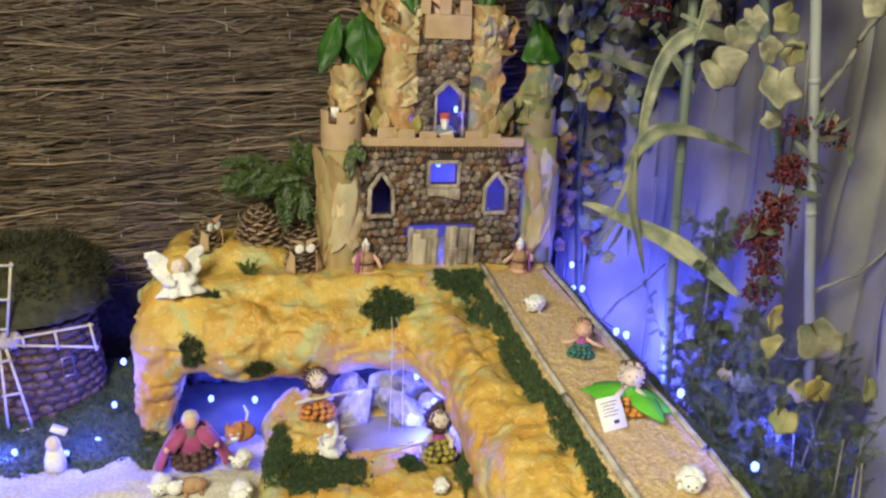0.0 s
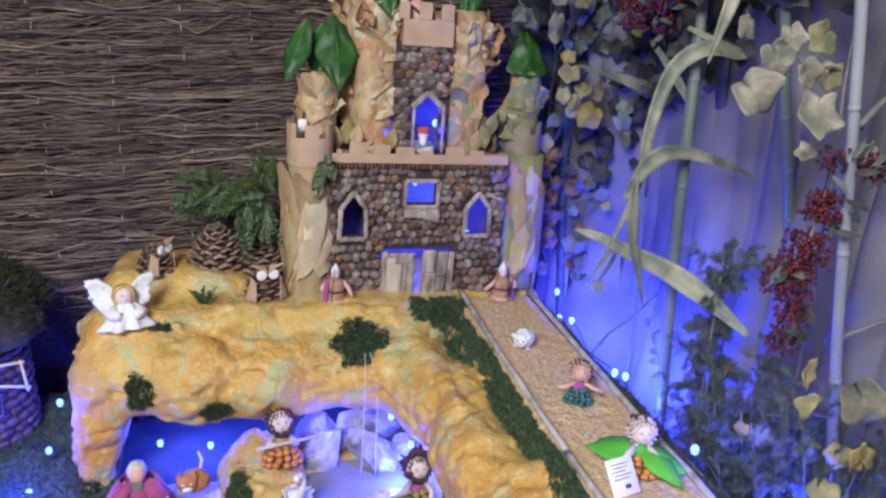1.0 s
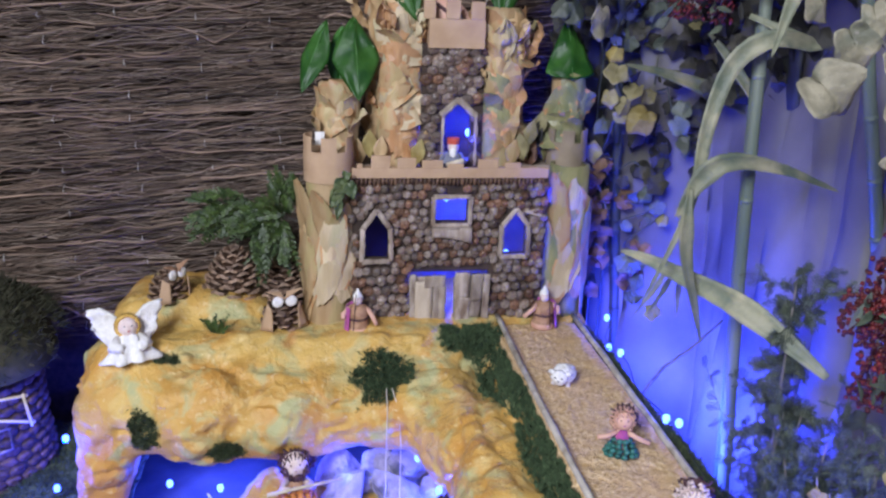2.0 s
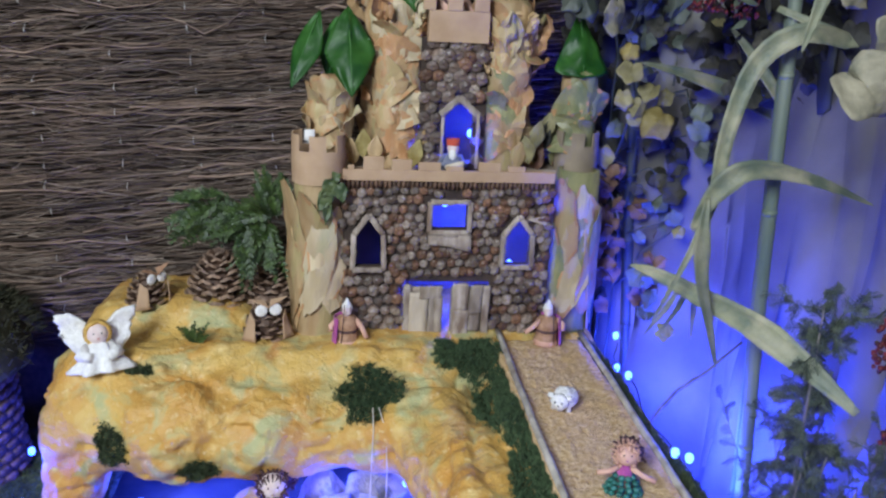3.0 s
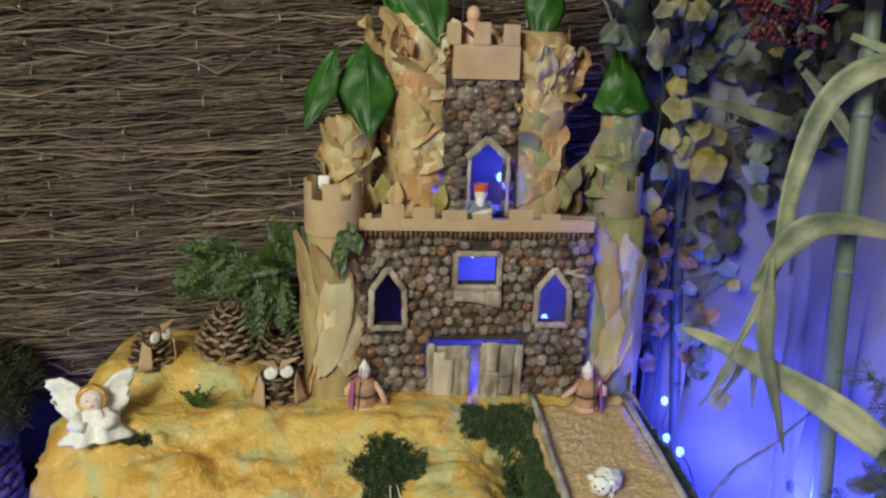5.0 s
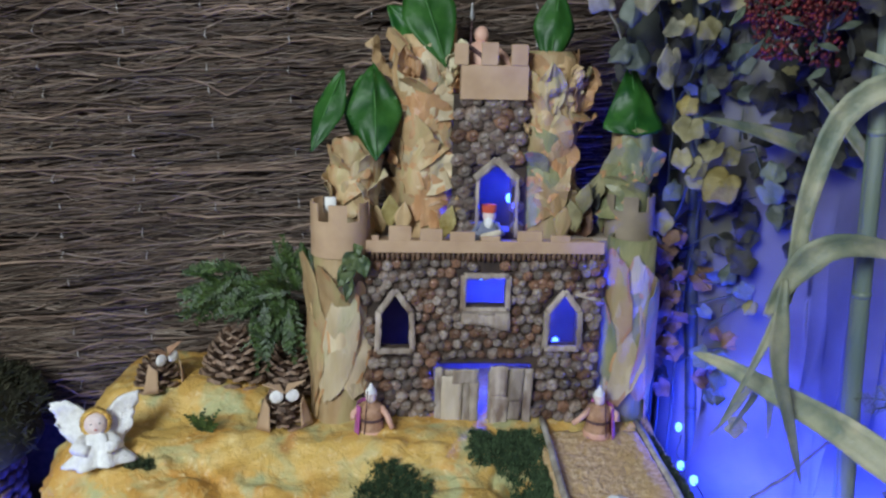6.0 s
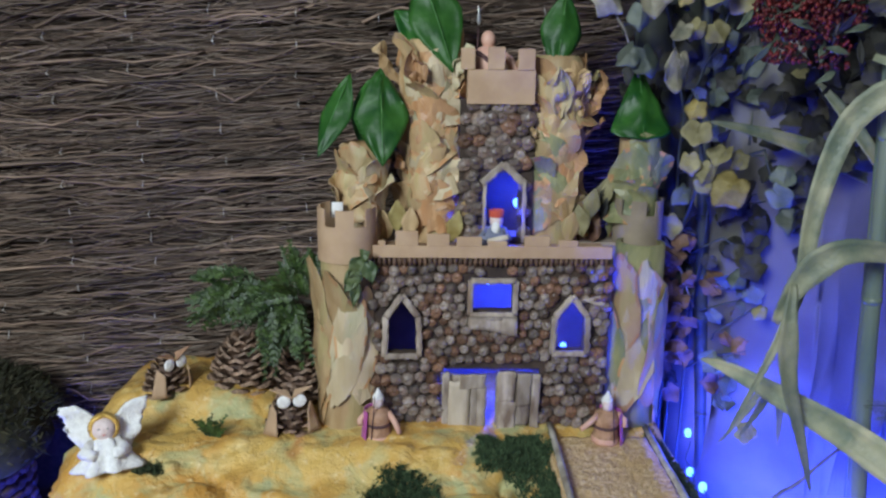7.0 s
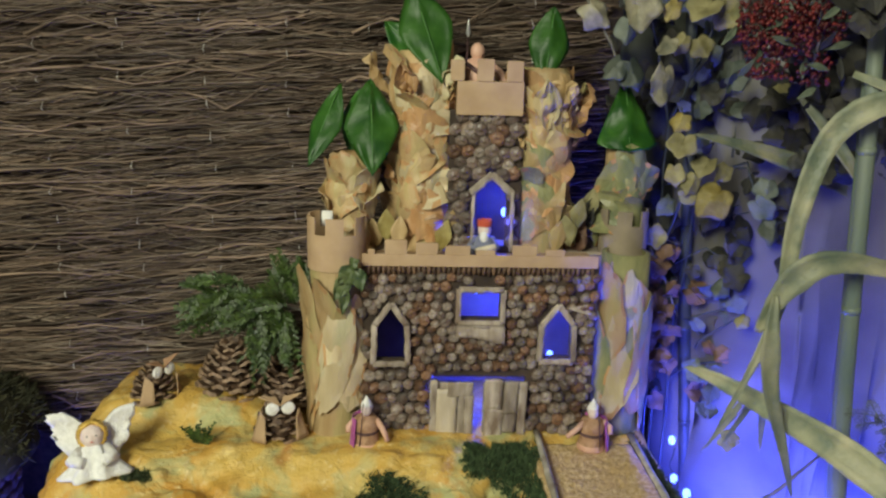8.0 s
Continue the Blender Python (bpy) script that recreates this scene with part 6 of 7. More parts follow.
# ---- plants ----
def frond(ms, base, d, ln, n, w, droop=0.3, face=None, mat=0):
    """A flat feathery spray: a stem with short side twigs bearing tiny scale leaves."""
    base, d = Vector(base), Vector(d).normalized()
    face = Vector(face) if face else Vector((rnd(-0.4, 0.4), -1, rnd(-0.2, 0.6)))
    sd = d.cross(face).normalized()
    prev = base
    for i in range(1, n + 1):
        t = i / n
        p = base + d * ln * t + Vector((0, 0, -droop * ln * t * t))
        s = (p - prev).cross(face).normalized() * 0.0009
        ms.add([prev - s, prev + s, p + s * 0.7, p - s * 0.7], [(0, 1, 2, 3)], mat)
        for q in (-1, 1):
            l2 = w * math.sin(math.pi * (0.12 + 0.86 * t)) * rnd(0.7, 1.2)
            g = (sd * q + d * rnd(0.5, 1.0) + Vector((rnd(-1, 1), rnd(-1, 1), rnd(-1, 1))) * 0.2).normalized()
            nn = g.cross(face).normalized()
            for k in range(3):
                o = p + g * l2 * k / 3
                for qq in (-1, 1):
                    h = (g + nn * qq * 0.75).normalized()
                    sw = h.cross(face).normalized() * l2 * 0.07
                    ms.add([o, o + h * l2 * 0.35 + sw, o + h * l2 * 0.72, o + h * l2 * 0.35 - sw], [(0, 1, 2, 3)], mat)
        prev = p
    return ms


def spray(ms, stem, n, ln, w, r=0.0016, spread=0.7):
    """Short fronds set along a curved stem."""
    stem = [Vector(p) for p in stem]
    ms.tube(stem, [r * (1 - 0.7 * i / len(stem)) for i in range(len(stem))], seg=4)
    for i in range(n):
        t = (i + 0.5) / n * (len(stem) - 1)
        k = min(len(stem) - 2, int(t))
        p = stem[k].lerp(stem[k + 1], t - k)
        d = (stem[k + 1] - stem[k]).normalized()
        g = d + Vector((rnd(-1, 1), rnd(-0.8, 0.4), rnd(-1, 1))) * spread
        frond(ms, p, g, ln * rnd(0.7, 1.3), 6, w, 0.2)
    return ms


def plume(ms, base, tip, w, n=9):
    """A cypress plume: a bowed rib with many narrow scale-leaved side shoots in one rough plane."""
    base, tip = Vector(base), Vector(tip)
    ax = tip - base
    ln = ax.length
    ax.normalize()
    face = Vector((rnd(-0.5, 0.5), -1, rnd(-0.1, 0.7))).normalized()
    sd = ax.cross(face).normalized()
    up = sd.cross(ax)
    prev = base
    for i in range(1, n + 1):
        t = i / n
        p = base + ax * ln * t - Vector((0, 0, 0.16 * ln * t * t)) + up * 0.04 * ln * math.sin(3 * t)
        e = (p - prev).cross(face).normalized() * 0.0011
        ms.add([prev - e, prev + e, p + e * 0.7, p - e * 0.7], [(0, 1, 2, 3)])
        for q in (-1, 1):
            l2 = w * (1.05 - 0.75 * t) * rnd(0.65, 1.15) * min(1, 0.45 + 1.6 * t)
            g = (ax * rnd(0.75, 1.2) + sd * q * rnd(0.7, 1.0) + face * rnd(-0.3, 0.35)).normalized()
            m_ = g.cross(face).normalized()
            for k in range(4):
                o = p + g * l2 * (0.05 + 0.23 * k)
                for qq in (-1, 1):
                    h = (g + m_ * qq * 0.55 + face * rnd(-0.2, 0.3)).normalized()
                    sw = h.cross(face).normalized() * 0.0013
                    l3 = l2 * 0.42 * (1 - 0.12 * k)
                    ms.add([o - sw * 0.5, o + h * l3 * 0.5 + sw, o + h * l3, o + h * l3 * 0.5 - sw], [(0, 1, 2, 3)])
        prev = p


random.seed(33)
cf = Mesh()
ROOT = Vector((-0.268, 1.855, 0.545))
for i in range(96):
    t = rnd(0.0, 1.0)
    o = ROOT + Vector((-0.140 * t, rnd(-0.045, 0.03), 0.030 * math.sin(2.2 * t) + rnd(-0.028, 0.03)))
    if i < 66:
        d = Vector((rnd(-1.1, -0.30), rnd(-0.6, 0.2), rnd(-0.65, 0.50)))
    elif i < 84:
        o = ROOT + Vector((rnd(-0.070, -0.015), rnd(-0.06, -0.01), rnd(-0.025, 0.02)))
        d = Vector((rnd(-0.45, 0.35), rnd(-0.4, 0.0), rnd(-1.1, -0.6)))
    else:
        o = ROOT + Vector((rnd(-0.03, 0.01), rnd(-0.02, 0.02), rnd(0.01, 0.05)))
        d = Vector((rnd(-0.35, 0.15), rnd(-0.2, 0.1), rnd(0.7, 1.1)))
    d = d.normalized()
    plume(cf, o, o + d * rnd(0.045, 0.080), rnd(0.016, 0.024))
cb = Mesh().tube([(-0.25, 1.87, 0.545), (-0.31, 1.855, 0.565), (-0.40, 1.84, 0.565)], [0.003, 0.0025, 0.001])
con = thing("conifer_branch", "dark green conifer branch behind the pine cones", "branch", (-0.27, 1.87, 0.55))
CO = Matrix.Translation((0.27, -1.87, -0.55))
part("stem", cb, M_TWIGGREY, con, m=CO)
cp = part("spray", cf, M_CONIFER, con, "flat dark green sprays", m=CO)
cp["kind"] = "stuff"
sp = Mesh()
for i in range(9):
    o = Vector((-0.397 + rnd(-0.010, 0.010), 1.735, 0.388))
    plume(sp, o, o + Vector((rnd(-0.022, 0.022), rnd(-0.012, 0.004), rnd(0.020, 0.042))), 0.012, 6)
tagged(part("moss_sprig", sp, M_CONIFER), "small upright green sprig stuck on the mound", "sprig")

# feathery bush at the road's far side
random.seed(35)
bf = Mesh()
for i in range(220):
    y = rnd(0.84, 1.28)
    b = Vector((0.385 + rnd(-0.03, 0.05), y, rnd(0.06, 0.26)))
    top = 0.44 + 0.16 * noise.noise(Vector((y * 5, 0.3, 0)))
    e = Vector((b.x + rnd(-0.13, 0.03), y + rnd(-0.10, 0.08), b.z + rnd(0.08, max(0.12, top - b.z))))
    mid = b.lerp(e, 0.5) + Vector((0.01, 0, 0.02))
    spray(bf, [b, mid, mid.lerp(e, 0.5), e], 18, 0.024, 0.0065, 0.0010, 0.95)
bush = thing("feathery_bush", "grey-green feathery bush beside the sawdust road", "bush", (0.37, 1.25, 0.045))
BO = Matrix.Translation((-0.37, -1.25, -0.045))
bs = Mesh()
for i in range(12):
    y = 0.86 + 0.042 * i
    bs.tube([(0.38, y, 0.045), (0.365 + rnd(-0.02, 0.02), y + rnd(-0.02, 0.02), 0.25), (0.35 + rnd(-0.04, 0.04), y + rnd(-0.04, 0.04), 0.45)], [0.003, 0.0025, 0.001], seg=5)
part("stem", bs, M_TWIGGREY, bush, m=BO)
bp = part("foliage", bf, M_BUSH, bush, "fine grey-green fronds", m=BO)
bp["kind"] = "stuff"
bf2 = Mesh()
random.seed(36)
for i in range(46):
    h = rnd(0.20, 0.58)
    b = Vector((0.470 - 0.11 * (h - 0.05), 1.43 - 0.12 * (h - 0.05), h))
    e = b + Vector((rnd(-0.055, 0.055), rnd(-0.04, 0.05), rnd(-0.01, 0.06)))
    spray(bf2, [b, b.lerp(e, 0.4) + Vector((0, 0, 0.012)), b.lerp(e, 0.7), e], 12, 0.024, 0.0075, 0.0012, 0.9)
b2 = thing("feathery_bush", "olive feathery shrub against the grey wall", "bush", (0.455, 1.43, 0.045))
B2 = Matrix.Translation((-0.455, -1.43, -0.045))
part("stem", Mesh().tube([(0.455, 1.43, 0.045), (0.43, 1.40, 0.3), (0.394, 1.362, 0.60)], [0.004, 0.003, 0.001]), M_TWIGGREY, b2, m=B2)
bq = part("foliage", bf2, M_BUSH, b2, "fine olive fronds", m=B2)
bq["kind"] = "stuff"


LOBES = ((0.0, 1.0), (0.55, 0.70), (1.20, 0.94), (1.85, 0.68), (2.50, 0.82), (math.pi, 0.42))


def lobe(a):
    """Radius of an ivy leaf's outline at the angle a from its tip."""
    a = abs(a)
    for (a0, r0), (a1, r1) in zip(LOBES, LOBES[1:]):
        if a <= a1:
            return r0 + (r1 - r0) * (a - a0) / (a1 - a0)
    return LOBES[-1][1]


def vine_leaf(p, size, mats, seed, hang=None):
    """A dry five-pointed ivy leaf, folded along its rib and curled."""
    f = Vector((rnd(-1.1, 0.7), -1, rnd(-0.5, 0.9)))
    d = Vector(hang).normalized() if hang else Vector((rnd(-0.9, 0.9), rnd(-0.5, 0.2), rnd(-1.2, 0.2))).normalized()
    f = (f - d * f.dot(d)).normalized()
    sd = d.cross(f)
    fold, curl, sx, soft = rnd(-0.8, 0.5), rnd(-0.7, 0.5), rnd(0.7, 1.05), rnd(0.0, 0.25)
    c = Vector(p)

    def fn(u, v):
        a = (u - 0.5) * 2 * math.pi
        r = size * 0.56 * v * (lobe(a) * (1 - soft) + (0.80 - 0.10 * math.cos(2 * a) + 0.06 * math.cos(a)) * soft)
        x, y = r * math.sin(a) * sx, r * math.cos(a)
        w = (0.20 * noise.noise(Vector((x / size * 2.4, y / size * 2.4, seed * 3.1))) + 0.04 * noise.noise(Vector((x / size * 6, y / size * 7, seed * 1.3)))) * size * v
        return c + sd * x + d * y + f * (fold * abs(x) + curl * y * y / size + w)

    return Mesh().sheet(fn, 30, 6, thick=0.0005)


# bark defaults to near-black M_POLE: shade behind the castle put into the stems
def vine(name, label, stem, clusters, seed, bark=M_POLE):
    """A dry climbing plant: stems, and leaves scattered in clusters."""
    random.seed(seed)
    v = thing(name, label, "plant", stem[0][0])
    o = Matrix.Translation(-Vector(stem[0][0]))
    for s in stem:
        q = []
        for a, b in zip(s, s[1:]):
            for k in range(5):
                q.append(Vector(a).lerp(Vector(b), k / 5) + Vector((rnd(-1, 1), rnd(-1, 1), rnd(-1, 1))) * 0.003)
        q.append(Vector(s[-1]))
        part("stem", Mesh().tube(q, [0.0030 - 0.0018 * i / len(q) for i in range(len(q))], seg=5), bark, v, m=o)
    for c, sp, n, size, mat in clusters:
        for i in range(n):
            p = [c[k] + sp[k] * rnd(-1, 1) for k in range(3)]
            part("leaf", vine_leaf(p, size * rnd(0.7, 1.25), mat, seed * 100 + i), mat, v, m=o, smooth=False)
    return v


def hang_leaves(v, size_of, spots, seed):
    """Single leaves of a climbing plant at their own places: x, y, z and size."""
    random.seed(seed)
    o = Matrix.Translation(-v.location)
    for k, (x, y, z, size) in enumerate(spots):
        part("leaf", vine_leaf((x, y, z), size * 1.12, size_of, seed * 100 + k, (rnd(-1.1, 1.1), rnd(-0.5, 0.1), -1)), size_of, v, m=o)


# the M_SHADELEAF clusters paint the deep shade of the far corner
far_vine = vine("dry_vine", "dry climbing plant with yellowed and grey-green leaves behind the castle",
                [[(0.33, 1.97, 0.05), (0.32, 1.96, 0.5), (0.30, 1.90, 0.85), (0.22, 1.86, 1.12)], [(0.32, 1.95, 0.6), (0.30, 1.80, 0.78), (0.275, 1.78, 0.88)], [(0.31, 1.94, 0.75), (0.40, 1.83, 0.80), (0.42, 1.80, 0.72)], [(0.30, 1.90, 0.85), (0.33, 1.86, 0.96), (0.34, 1.84, 1.05)]],
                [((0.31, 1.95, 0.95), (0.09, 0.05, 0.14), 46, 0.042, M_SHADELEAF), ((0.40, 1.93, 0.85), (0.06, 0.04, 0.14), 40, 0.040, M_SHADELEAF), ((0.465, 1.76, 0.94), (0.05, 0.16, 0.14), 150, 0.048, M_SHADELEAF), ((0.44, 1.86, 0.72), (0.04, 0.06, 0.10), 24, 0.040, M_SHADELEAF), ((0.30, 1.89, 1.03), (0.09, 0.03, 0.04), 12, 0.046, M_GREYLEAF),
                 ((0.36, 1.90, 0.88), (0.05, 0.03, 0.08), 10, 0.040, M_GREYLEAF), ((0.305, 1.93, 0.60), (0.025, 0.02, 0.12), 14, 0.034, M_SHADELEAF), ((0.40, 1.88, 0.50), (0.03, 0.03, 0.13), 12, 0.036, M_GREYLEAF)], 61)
hang_leaves(far_vine, M_PALELEAF, [(0.246, 1.775, 0.916, 0.060), (0.204, 1.790, 1.013, 0.058), (0.160, 1.83, 1.010, 0.050), (0.247, 1.78, 0.964, 0.034)], 11)
hang_leaves(far_vine, M_GREYLEAF, [(0.200, 1.810, 0.986, 0.040), (0.214, 1.820, 0.927, 0.050), (0.190, 1.83, 0.935, 0.040), (0.365, 1.820, 0.920, 0.038), (0.292, 1.850, 0.731, 0.038), (0.416, 1.790, 0.769, 0.036), (0.409, 1.790, 0.740, 0.044), (0.433, 1.785, 0.705, 0.044), (0.39, 1.85, 0.60, 0.036)], 12)
hang_leaves(far_vine, M_DRYLEAF, [(0.275, 1.80, 0.969, 0.034), (0.301, 1.80, 0.966, 0.034), (0.311, 1.82, 1.016, 0.050), (0.345, 1.83, 1.013, 0.050), (0.276, 1.765, 0.831, 0.038), (0.272, 1.775, 0.788, 0.036), (0.298, 1.77, 0.776, 0.036), (0.318, 1.78, 0.799, 0.036), (0.347, 1.785, 0.792, 0.032),
                                  (0.293, 1.775, 0.758, 0.032), (0.285, 1.88, 0.678, 0.045), (0.439, 1.84, 0.902, 0.048), (0.485, 1.84, 0.863, 0.054), (0.407, 1.80, 0.563, 0.026)], 13)
hang_leaves(far_vine, M_YELLOWLEAF, [(0.328, 1.765, 0.756, 0.058), (0.272, 1.77, 0.863, 0.030), (0.258, 1.80, 1.013, 0.034)], 14)
# M_SHADELEAF here darkens the shaded gap between tower and pole
vine("dead_stalk", "brown dead stalks with curled husks beside the tower",
     [[(0.300, 1.93, 0.05), (0.310, 1.93, 0.4), (0.305, 1.92, 0.72)], [(0.325, 1.92, 0.05), (0.318, 1.92, 0.42), (0.332, 1.91, 0.60)], [(0.345, 1.93, 0.05), (0.350, 1.93, 0.5), (0.365, 1.92, 0.80)]],
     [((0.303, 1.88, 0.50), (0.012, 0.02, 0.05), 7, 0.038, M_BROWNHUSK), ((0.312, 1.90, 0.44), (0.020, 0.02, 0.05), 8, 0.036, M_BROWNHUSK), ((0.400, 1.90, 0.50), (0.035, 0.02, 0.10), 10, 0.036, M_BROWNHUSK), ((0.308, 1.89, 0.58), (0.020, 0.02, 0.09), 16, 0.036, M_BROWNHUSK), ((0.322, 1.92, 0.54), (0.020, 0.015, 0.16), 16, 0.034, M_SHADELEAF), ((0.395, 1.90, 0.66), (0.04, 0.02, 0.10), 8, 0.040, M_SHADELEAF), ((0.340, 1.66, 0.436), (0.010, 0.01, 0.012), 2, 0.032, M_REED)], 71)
# the high M_SHADELEAF clusters are added, partly out of view, to shade the wall
near_vine = vine("dry_vine", "dry climbing plant with large pale leaves on the grey wall",
                 [[(0.43, 1.20, 0.05), (0.41, 1.18, 0.6), (0.36, 1.16, 0.95), (0.30, 1.15, 1.2)], [(0.41, 1.18, 0.45), (0.35, 1.05, 0.50), (0.32, 0.98, 0.56)], [(0.37, 1.17, 0.90), (0.30, 1.13, 0.90), (0.25, 1.14, 0.92)]],
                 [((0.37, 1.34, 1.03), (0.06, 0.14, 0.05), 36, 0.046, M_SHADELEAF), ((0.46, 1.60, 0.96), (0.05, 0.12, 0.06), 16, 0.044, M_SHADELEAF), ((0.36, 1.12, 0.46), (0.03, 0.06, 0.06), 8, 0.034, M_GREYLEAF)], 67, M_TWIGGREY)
hang_leaves(near_vine, M_PALELEAF, [(0.239, 1.15, 0.871, 0.054), (0.252, 1.14, 0.911, 0.046), (0.287, 1.13, 0.896, 0.038), (0.299, 1.112, 0.855, 0.056), (0.228, 1.16, 0.944, 0.036), (0.268, 1.14, 0.933, 0.036), (0.311, 1.13, 0.808, 0.026), (0.396, 1.13, 0.809, 0.030), (0.325, 1.00, 0.953, 0.030), (0.322, 0.98, 0.566, 0.058)], 15)
hang_leaves(near_vine, M_DRYLEAF, [(0.346, 1.16, 0.894, 0.038), (0.341, 1.18, 0.934, 0.042), (0.301, 1.02, 0.536, 0.036), (0.283, 0.96, 0.469, 0.036), (0.381, 0.95, 0.513, 0.032), (0.330, 1.00, 0.485, 0.030)], 16)
hang_leaves(near_vine, M_YELLOWLEAF, [(0.306, 1.05, 0.565, 0.040), (0.320, 0.96, 0.508, 0.036), (0.318, 1.15, 0.43, 0.022), (0.338, 0.97, 0.500, 0.030)], 17)


# reed: canes and long blades
def cane(pts, r, label, mat=M_CANE):
    """An upright cane: stalk and its swollen nodes."""
    a, b = Vector(pts[0]), Vector(pts[1])
    c = thing("cane", label, "cane", a, "upright canes")
    n = 24
    part("stalk", Mesh().tube([(b - a) * (i / n) + Vector((0.002 * math.sin(i * 0.4), 0, 0)) for i in range(n + 1)], [r * (1 - 0.25 * i / n) for i in range(n + 1)], seg=10), mat, c)
    for k in range(6):
        t = (k + 0.6) / 6.3
        p = (b - a) * t + Vector((0.002 * math.sin(t * n * 0.4), 0, 0))
        d = (b - a).normalized() * 0.004
        q = r * (1 - 0.25 * t)
        part("node", Mesh().tube([p - d, p - d * 0.3, p + d * 0.3, p + d], [q * 1.01, q * 1.14, q * 1.12, q * 1.01], seg=10), mat, c)
    return c


def blade(ms, pts, w, face=(-0.3, -1, 0.2), tw=0.0):
    """A long reed leaf through points, tapering to its end."""
    pts = [Vector(p) for p in pts]
    n = len(pts) - 1

    def at(t):
        s = min(n - 1e-6, t * n)
        i = int(s)
        f_ = s - i
        p0, p1, p2, p3 = pts[max(0, i - 1)], pts[i], pts[i + 1], pts[min(n, i + 2)]
        return 0.5 * (2 * p1 + (p2 - p0) * f_ + (2 * p0 - 5 * p1 + 4 * p2 - p3) * f_ ** 2 + (3 * p1 - p0 - 3 * p2 + p3) * f_ ** 3)

    def fn(u, v):
        p = at(v)
        d = (at(min(1, v + 0.02)) - at(max(0, v - 0.02))).normalized()
        f_ = Vector(face) + Vector((tw * v, 0, tw * (v - 0.5)))
        s = d.cross(f_).normalized()
        wd = w * (0.25 + 0.75 * min(1, v * 3)) * (1 - max(0, v - 0.35) / 0.65) ** 0.75
        up = s.cross(d)
        return p + s * (u - 0.5) * wd + up * abs(u - 0.5) * wd * 0.35

    return ms.sheet(fn, 4, 26, thick=0.0006)


cane([(0.434, 1.5, 0.045), (0.356, 1.5, 1.15)], 0.0105, "grey-green cane standing by the grey wall")
cane([(0.540, 1.402, 0.600), (0.345, 1.32, 1.12)], 0.0090, "thin grey-green cane leaning on the grey wall")
cane([(0.52, 1.13, 0.045), (0.30, 1.13, 1.16)], 0.0085, "pale grey stake with side twigs by the wall", M_STAKE)
cane([(0.415, 1.95, 0.045), (0.325, 1.95, 1.15)], 0.0115, "dark upright pole behind the castle", M_POLE)
reed = thing("reed", "reed with long pale arching leaves", "plant", (0.40, 1.49, 0.045))
RO = Matrix.Translation((-0.40, -1.49, -0.045))
for pts, w, tw in (
        ([(0.56, 1.74, 0.745), (0.464, 1.76, 0.797), (0.372, 1.76, 0.828), (0.287, 1.76, 0.846)], 0.029, 0.1),
        ([(0.352, 1.50, 0.93), (0.430, 1.46, 0.895), (0.366, 1.46, 0.903), (0.325, 1.48, 0.865), (0.302, 1.48, 0.780), (0.297, 1.48, 0.700), (0.268, 1.46, 0.635), (0.225, 1.46, 0.530)], 0.027, 0.1),
        ([(0.270, 1.47, 0.66), (0.290, 1.46, 0.712), (0.325, 1.45, 0.742), (0.403, 1.45, 0.732), (0.495, 1.45, 0.700)], 0.030, 0.0),
        ([(0.280, 1.46, 0.705), (0.276, 1.45, 0.660), (0.282, 1.45, 0.605), (0.305, 1.45, 0.531), (0.322, 1.45, 0.475)], 0.020, 0.1),
        ([(0.425, 1.31, 0.487), (0.394, 1.36, 0.516), (0.351, 1.42, 0.547), (0.303, 1.49, 0.564), (0.258, 1.54, 0.579), (0.234, 1.57, 0.58)], 0.036, 0.0),
        ([(0.296, 1.52, 0.575), (0.275, 1.53, 0.525), (0.257, 1.55, 0.478)], 0.008, 0.0),
        ([(0.34, 1.6, 0.53), (0.326, 1.6, 0.498), (0.304, 1.6, 0.459)], 0.009, 0.0),
        ([(0.351, 1.6, 0.525), (0.354, 1.6, 0.488), (0.356, 1.6, 0.451)], 0.009, 0.0),
        ([(0.345, 1.38, 1.08), (0.330, 1.36, 0.985), (0.318, 1.36, 0.93), (0.308, 1.36, 0.885)], 0.022, 0.2),
        ([(0.40, 1.7, 0.90), (0.44, 1.68, 0.85), (0.50, 1.66, 0.76), (0.51, 1.66, 0.70)], 0.018, 0.1)):
    ms = Mesh()
    blade(ms, pts, w, tw=tw)
    part("leaf_blade", ms, M_REED, reed, m=RO)
part("stalk", Mesh().tube([(0.434, 1.517, 0.045), (0.402, 1.517, 0.5), (0.372, 1.512, 0.93)], [0.006, 0.005, 0.003]), M_CANE, reed, m=RO)


def branch(pts, r, label, mat=M_TWIGGREY):
    ms = Mesh()
    q = []
    for a, b in zip(pts, pts[1:]):
        for k in range(5):
            q.append(Vector(a).lerp(Vector(b), k / 5) + Vector((rnd(-1, 1), rnd(-1, 1), rnd(-1, 1))) * r * 0.5)
    q.append(Vector(pts[-1]))
    ms.tube(q, [r * (1 - 0.55 * i / len(q)) for i in range(len(q))], seg=6)
    return tagged(part("twig", ms, mat), label, "twig")


random.seed(70)
branch([(0.372, 1.13, 0.835), (0.38, 1.10, 0.885), (0.415, 1.10, 0.95), (0.46, 1.12, 1.08)], 0.0045, "bent grey twig on the pale stake")
branch([(0.43, 1.14, 0.56), (0.49, 1.12, 0.60), (0.54, 1.12, 0.66)], 0.0035, "grey twig by the wall")
branch([(0.312, 1.6, 0.311), (0.343, 1.61, 0.349), (0.404, 1.62, 0.388), (0.457, 1.63, 0.431)], 0.0035, "slanting pale twig beside the road")
branch([(0.285, 1.90, 0.655), (0.315, 1.90, 0.60), (0.344, 1.90, 0.536)], 0.003, "pale slanting twig beside the tower")
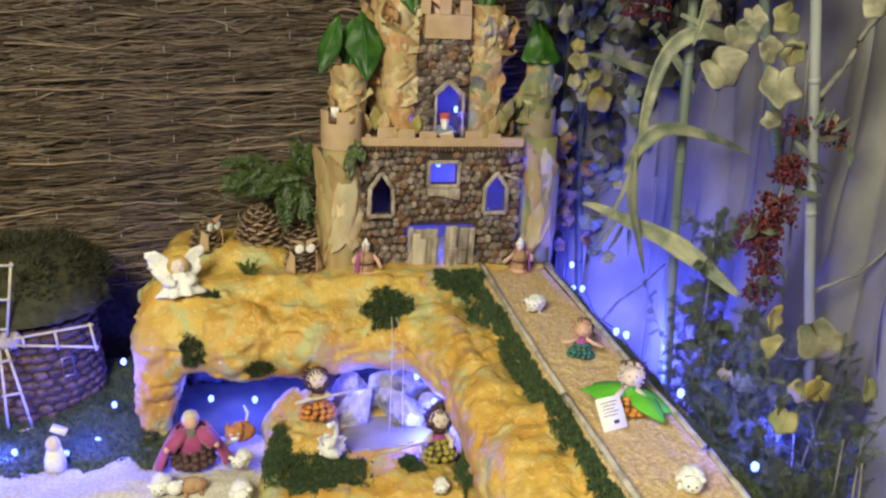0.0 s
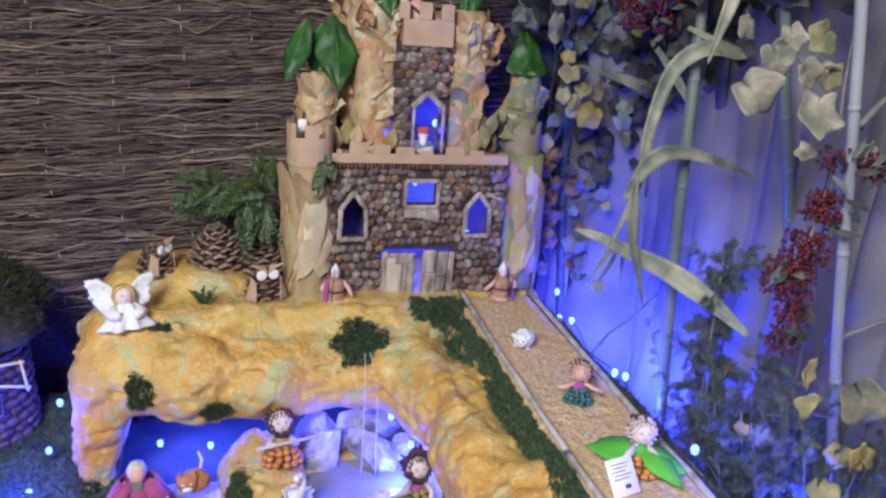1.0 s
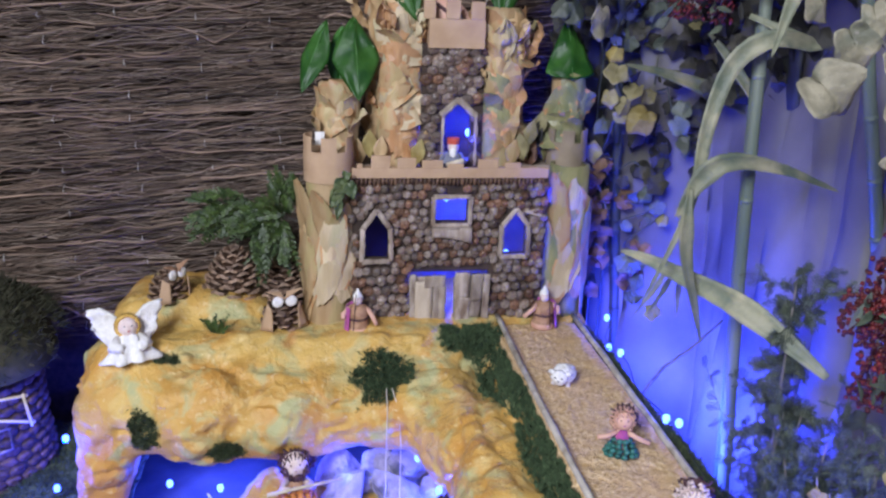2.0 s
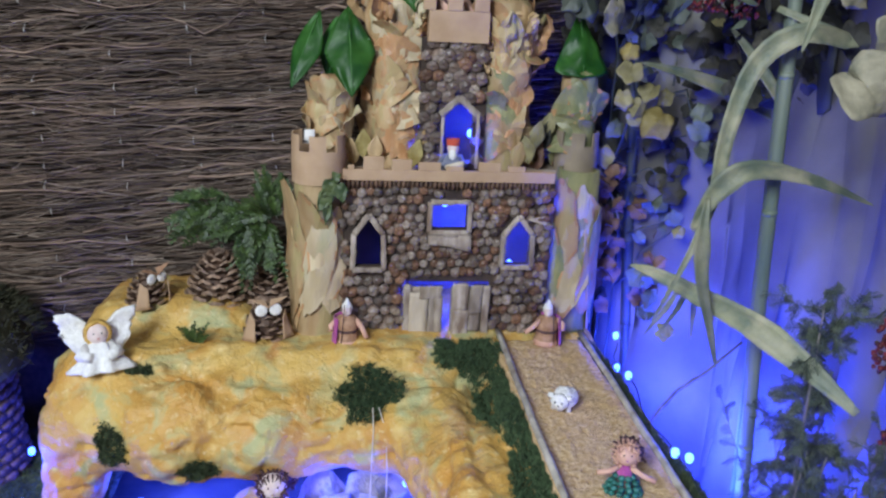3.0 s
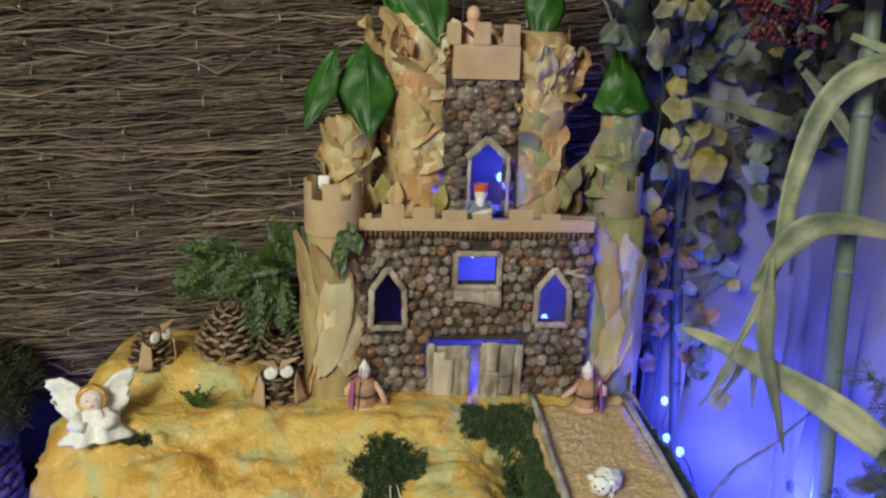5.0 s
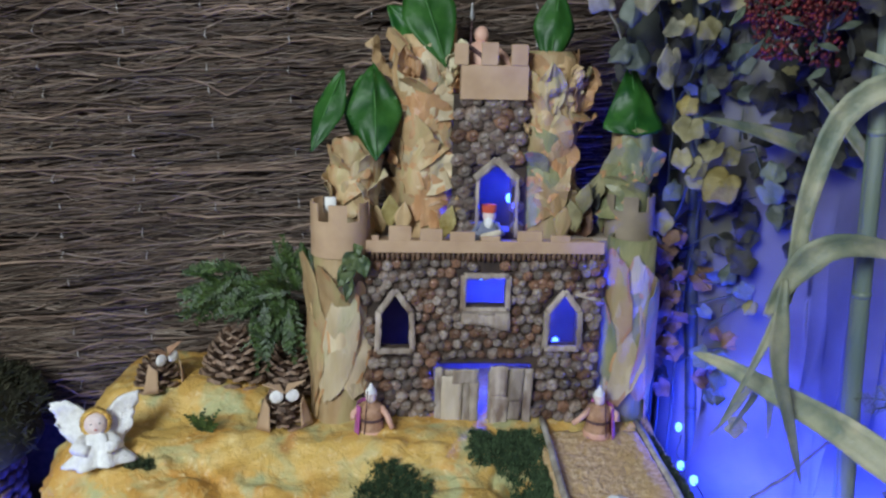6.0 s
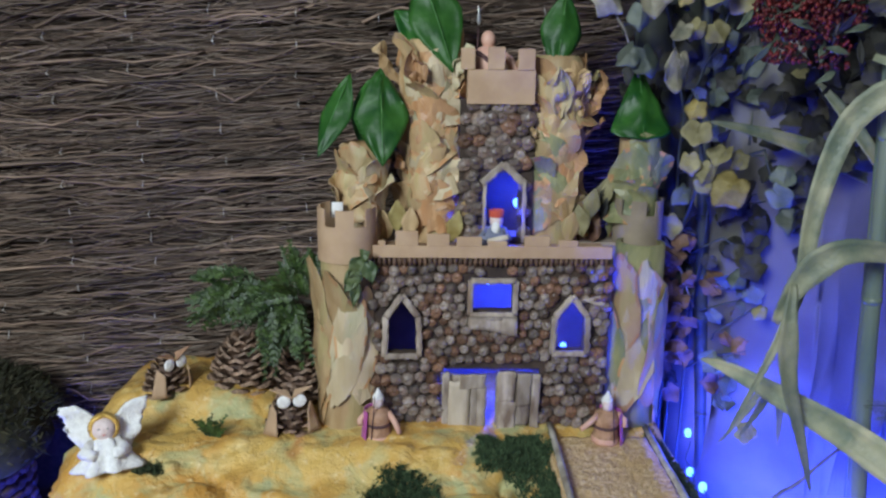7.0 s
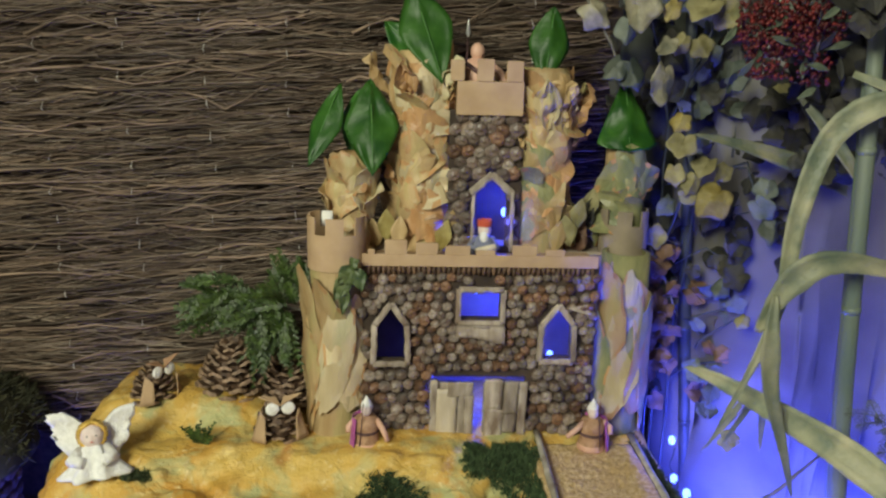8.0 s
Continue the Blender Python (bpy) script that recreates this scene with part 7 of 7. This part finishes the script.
branch([(0.13, 1.85, 1.06), (0.150, 1.85, 1.026), (0.186, 1.85, 0.968), (0.215, 1.86, 0.90)], 0.003, "pale twig above the castle")
branch([(0.26, 1.92, 0.66), (0.30, 1.90, 0.67), (0.34, 1.91, 0.655)], 0.002, "thin bent twig beside the tower")
# M_POLE again, so these twigs carry the gap's shade in their colour
for i in range(9):
    z = 0.42 + 0.05 * i
    branch([(0.35 + rnd(-0.02, 0.04), 1.93, z), (0.38, 1.90, z + rnd(-0.03, 0.04)), (0.43 + rnd(-0.02, 0.04), 1.88, z + rnd(-0.05, 0.07))], 0.002, "thin dark twig behind the castle", M_POLE)


# berries
def berries(name, label, cents, seed):
    random.seed(seed)
    b = thing(name, label, "berries", cents[0][0])
    o = Matrix.Translation(-Vector(cents[0][0]))
    st = Mesh()
    st.tube([c for c, r, n in cents] if len(cents) > 1 else [cents[0][0], (cents[0][0][0], cents[0][0][1], cents[0][0][2] + 0.1)], 0.002, seg=5)
    part("stem", st, M_TWIGGREY, b, m=o)
    ms = Mesh()
    for c, r, n in cents:
        for i in range(int(n * 5.0)):
            p = Vector(c) + Vector((rnd(-1, 1), rnd(-1, 1), rnd(-1, 1))) * r
            ms.ball(p, rnd(0.0020, 0.0030), 0, 6, 4)
    q = part("berry_cluster", ms, M_BERRY, b, "small dark red berries", m=o)
    q["kind"] = "stuff"
    for c, r, n in cents:
        for i in range(4):
            p = Vector(c) + Vector((rnd(-1, 1), rnd(-1, 0.3), rnd(-1, 1))) * r * 1.5
            part("leaf", leaf(p, p + Vector((rnd(-1, 1), rnd(-0.5, 0.2), rnd(-0.8, 0.8))).normalized() * 0.028, 0.009, (rnd(-0.5, 0.5), -1, 0.3), wide=0.45, seed=i), (M_BUSH, M_SHADELEAF, M_GREYLEAF, M_BUSH)[i], b, m=o)
    return b


berries("berry_branch", "hanging branch of small red berries and narrow leaves", [((0.40, 1.13, 0.79), 0.018, 14), ((0.346, 1.13, 0.800), 0.014, 10), ((0.346, 1.13, 0.742), 0.018, 40), ((0.338, 1.13, 0.688), 0.022, 50), ((0.322, 1.13, 0.650), 0.024, 70), ((0.330, 1.12, 0.610), 0.016, 24), ((0.334, 1.13, 0.570), 0.016, 26)], 3)
berries("berry_branch", "branch of red berries above the reed", [((0.305, 1.60, 0.945), 0.022, 46), ((0.292, 1.60, 0.985), 0.024, 54), ((0.325, 1.60, 0.975), 0.026, 54), ((0.350, 1.61, 0.995), 0.026, 46), ((0.372, 1.61, 0.985), 0.022, 34), ((0.365, 1.61, 0.935), 0.018, 12)], 4)

# ---- blue string lights ----
LEDS = [(0.296, 1.747, 0.391), (0.288, 1.704, 0.352), (0.262, 1.590, 0.396), (0.245, 1.375, 0.400), (0.262, 1.370, 0.395), (0.252, 1.150, 0.402), (0.30, 1.02, 0.36),
        (-0.386, 1.590, 0.185), (-0.474, 1.640, 0.165), (-0.250, 1.640, 0.215), (-0.068, 1.600, 0.213), (-0.037, 1.560, 0.176),
        (-0.640, 1.680, 0.235), (-0.668, 1.690, 0.135), (-0.690, 1.630, 0.092), (-0.830, 1.600, 0.095), (-0.740, 1.600, 0.085),
        (0.001, 1.820, 0.602), (0.044, 1.865, 0.712), (0.124, 1.850, 0.486)]
string = thing("string_lights", "string of small blue lights round castle, cave and road", "string lights", (0.25, 1.2, 0.38))
SO = Matrix.Translation((-0.25, -1.2, -0.38))
for p in LEDS:
    b = part("bulb", Mesh().lathe([(0.0005, -0.007), (0.0038, -0.005), (0.0055, 0.0), (0.0046, 0.005), (0.0005, 0.008)], 0, 10), M_LED, string, "lit blue bulb", m=SO @ Matrix.Translation(p))
wr = Mesh()
order = [LEDS[i] for i in (6, 5, 3, 2, 1, 0)]
q = []
for a, b in zip(order, order[1:]):
    for k in range(8):
        s = k / 8
        q.append(Vector(a).lerp(Vector(b), s) + Vector((0.004 * math.sin(s * 9), 0, -0.012 * math.sin(math.pi * s))))
wr.tube(q, 0.0009, seg=5)
part("cable", wr, M_WIREBLK, string, "thin dark green cable", m=SO)
# added blue fill lamps, many with no bulb, standing for the string's summed glow
for p, e in (((0.285, 1.715, 0.405), 0.045), ((0.340, 1.66, 0.22), 1.65), ((0.345, 1.78, 0.18), 0.35), ((0.345, 1.50, 0.22), 0.75), ((0.275, 1.40, 0.415), 0.03), ((0.285, 1.09, 0.435), 0.06), ((0.315, 1.00, 0.415), 0.15),
             ((-0.42, 1.78, 0.14), 0.55), ((-0.20, 1.75, 0.18), 0.7), ((-0.015, 1.655, 0.185), 0.12), ((-0.060, 1.530, 0.150), 0.26), ((-0.10, 1.91, 0.46), 0.0015), ((-0.19, 1.615, 0.195), 0.03),
             ((-0.650, 1.66, 0.22), 0.11), ((-0.70, 1.60, 0.14), 0.18), ((-0.85, 1.58, 0.12), 0.20),
             ((0.050, 1.826, 0.705), 0.042), ((0.07, 1.88, 0.56), 0.16), ((0.01, 1.86, 0.44), 0.07), ((0.035, 1.89, 0.72), 0.10)):
    lamp("blue_fill_light", "POINT", Matrix.Translation(p), e * BLUE_POWER, BLUE, 0.006)
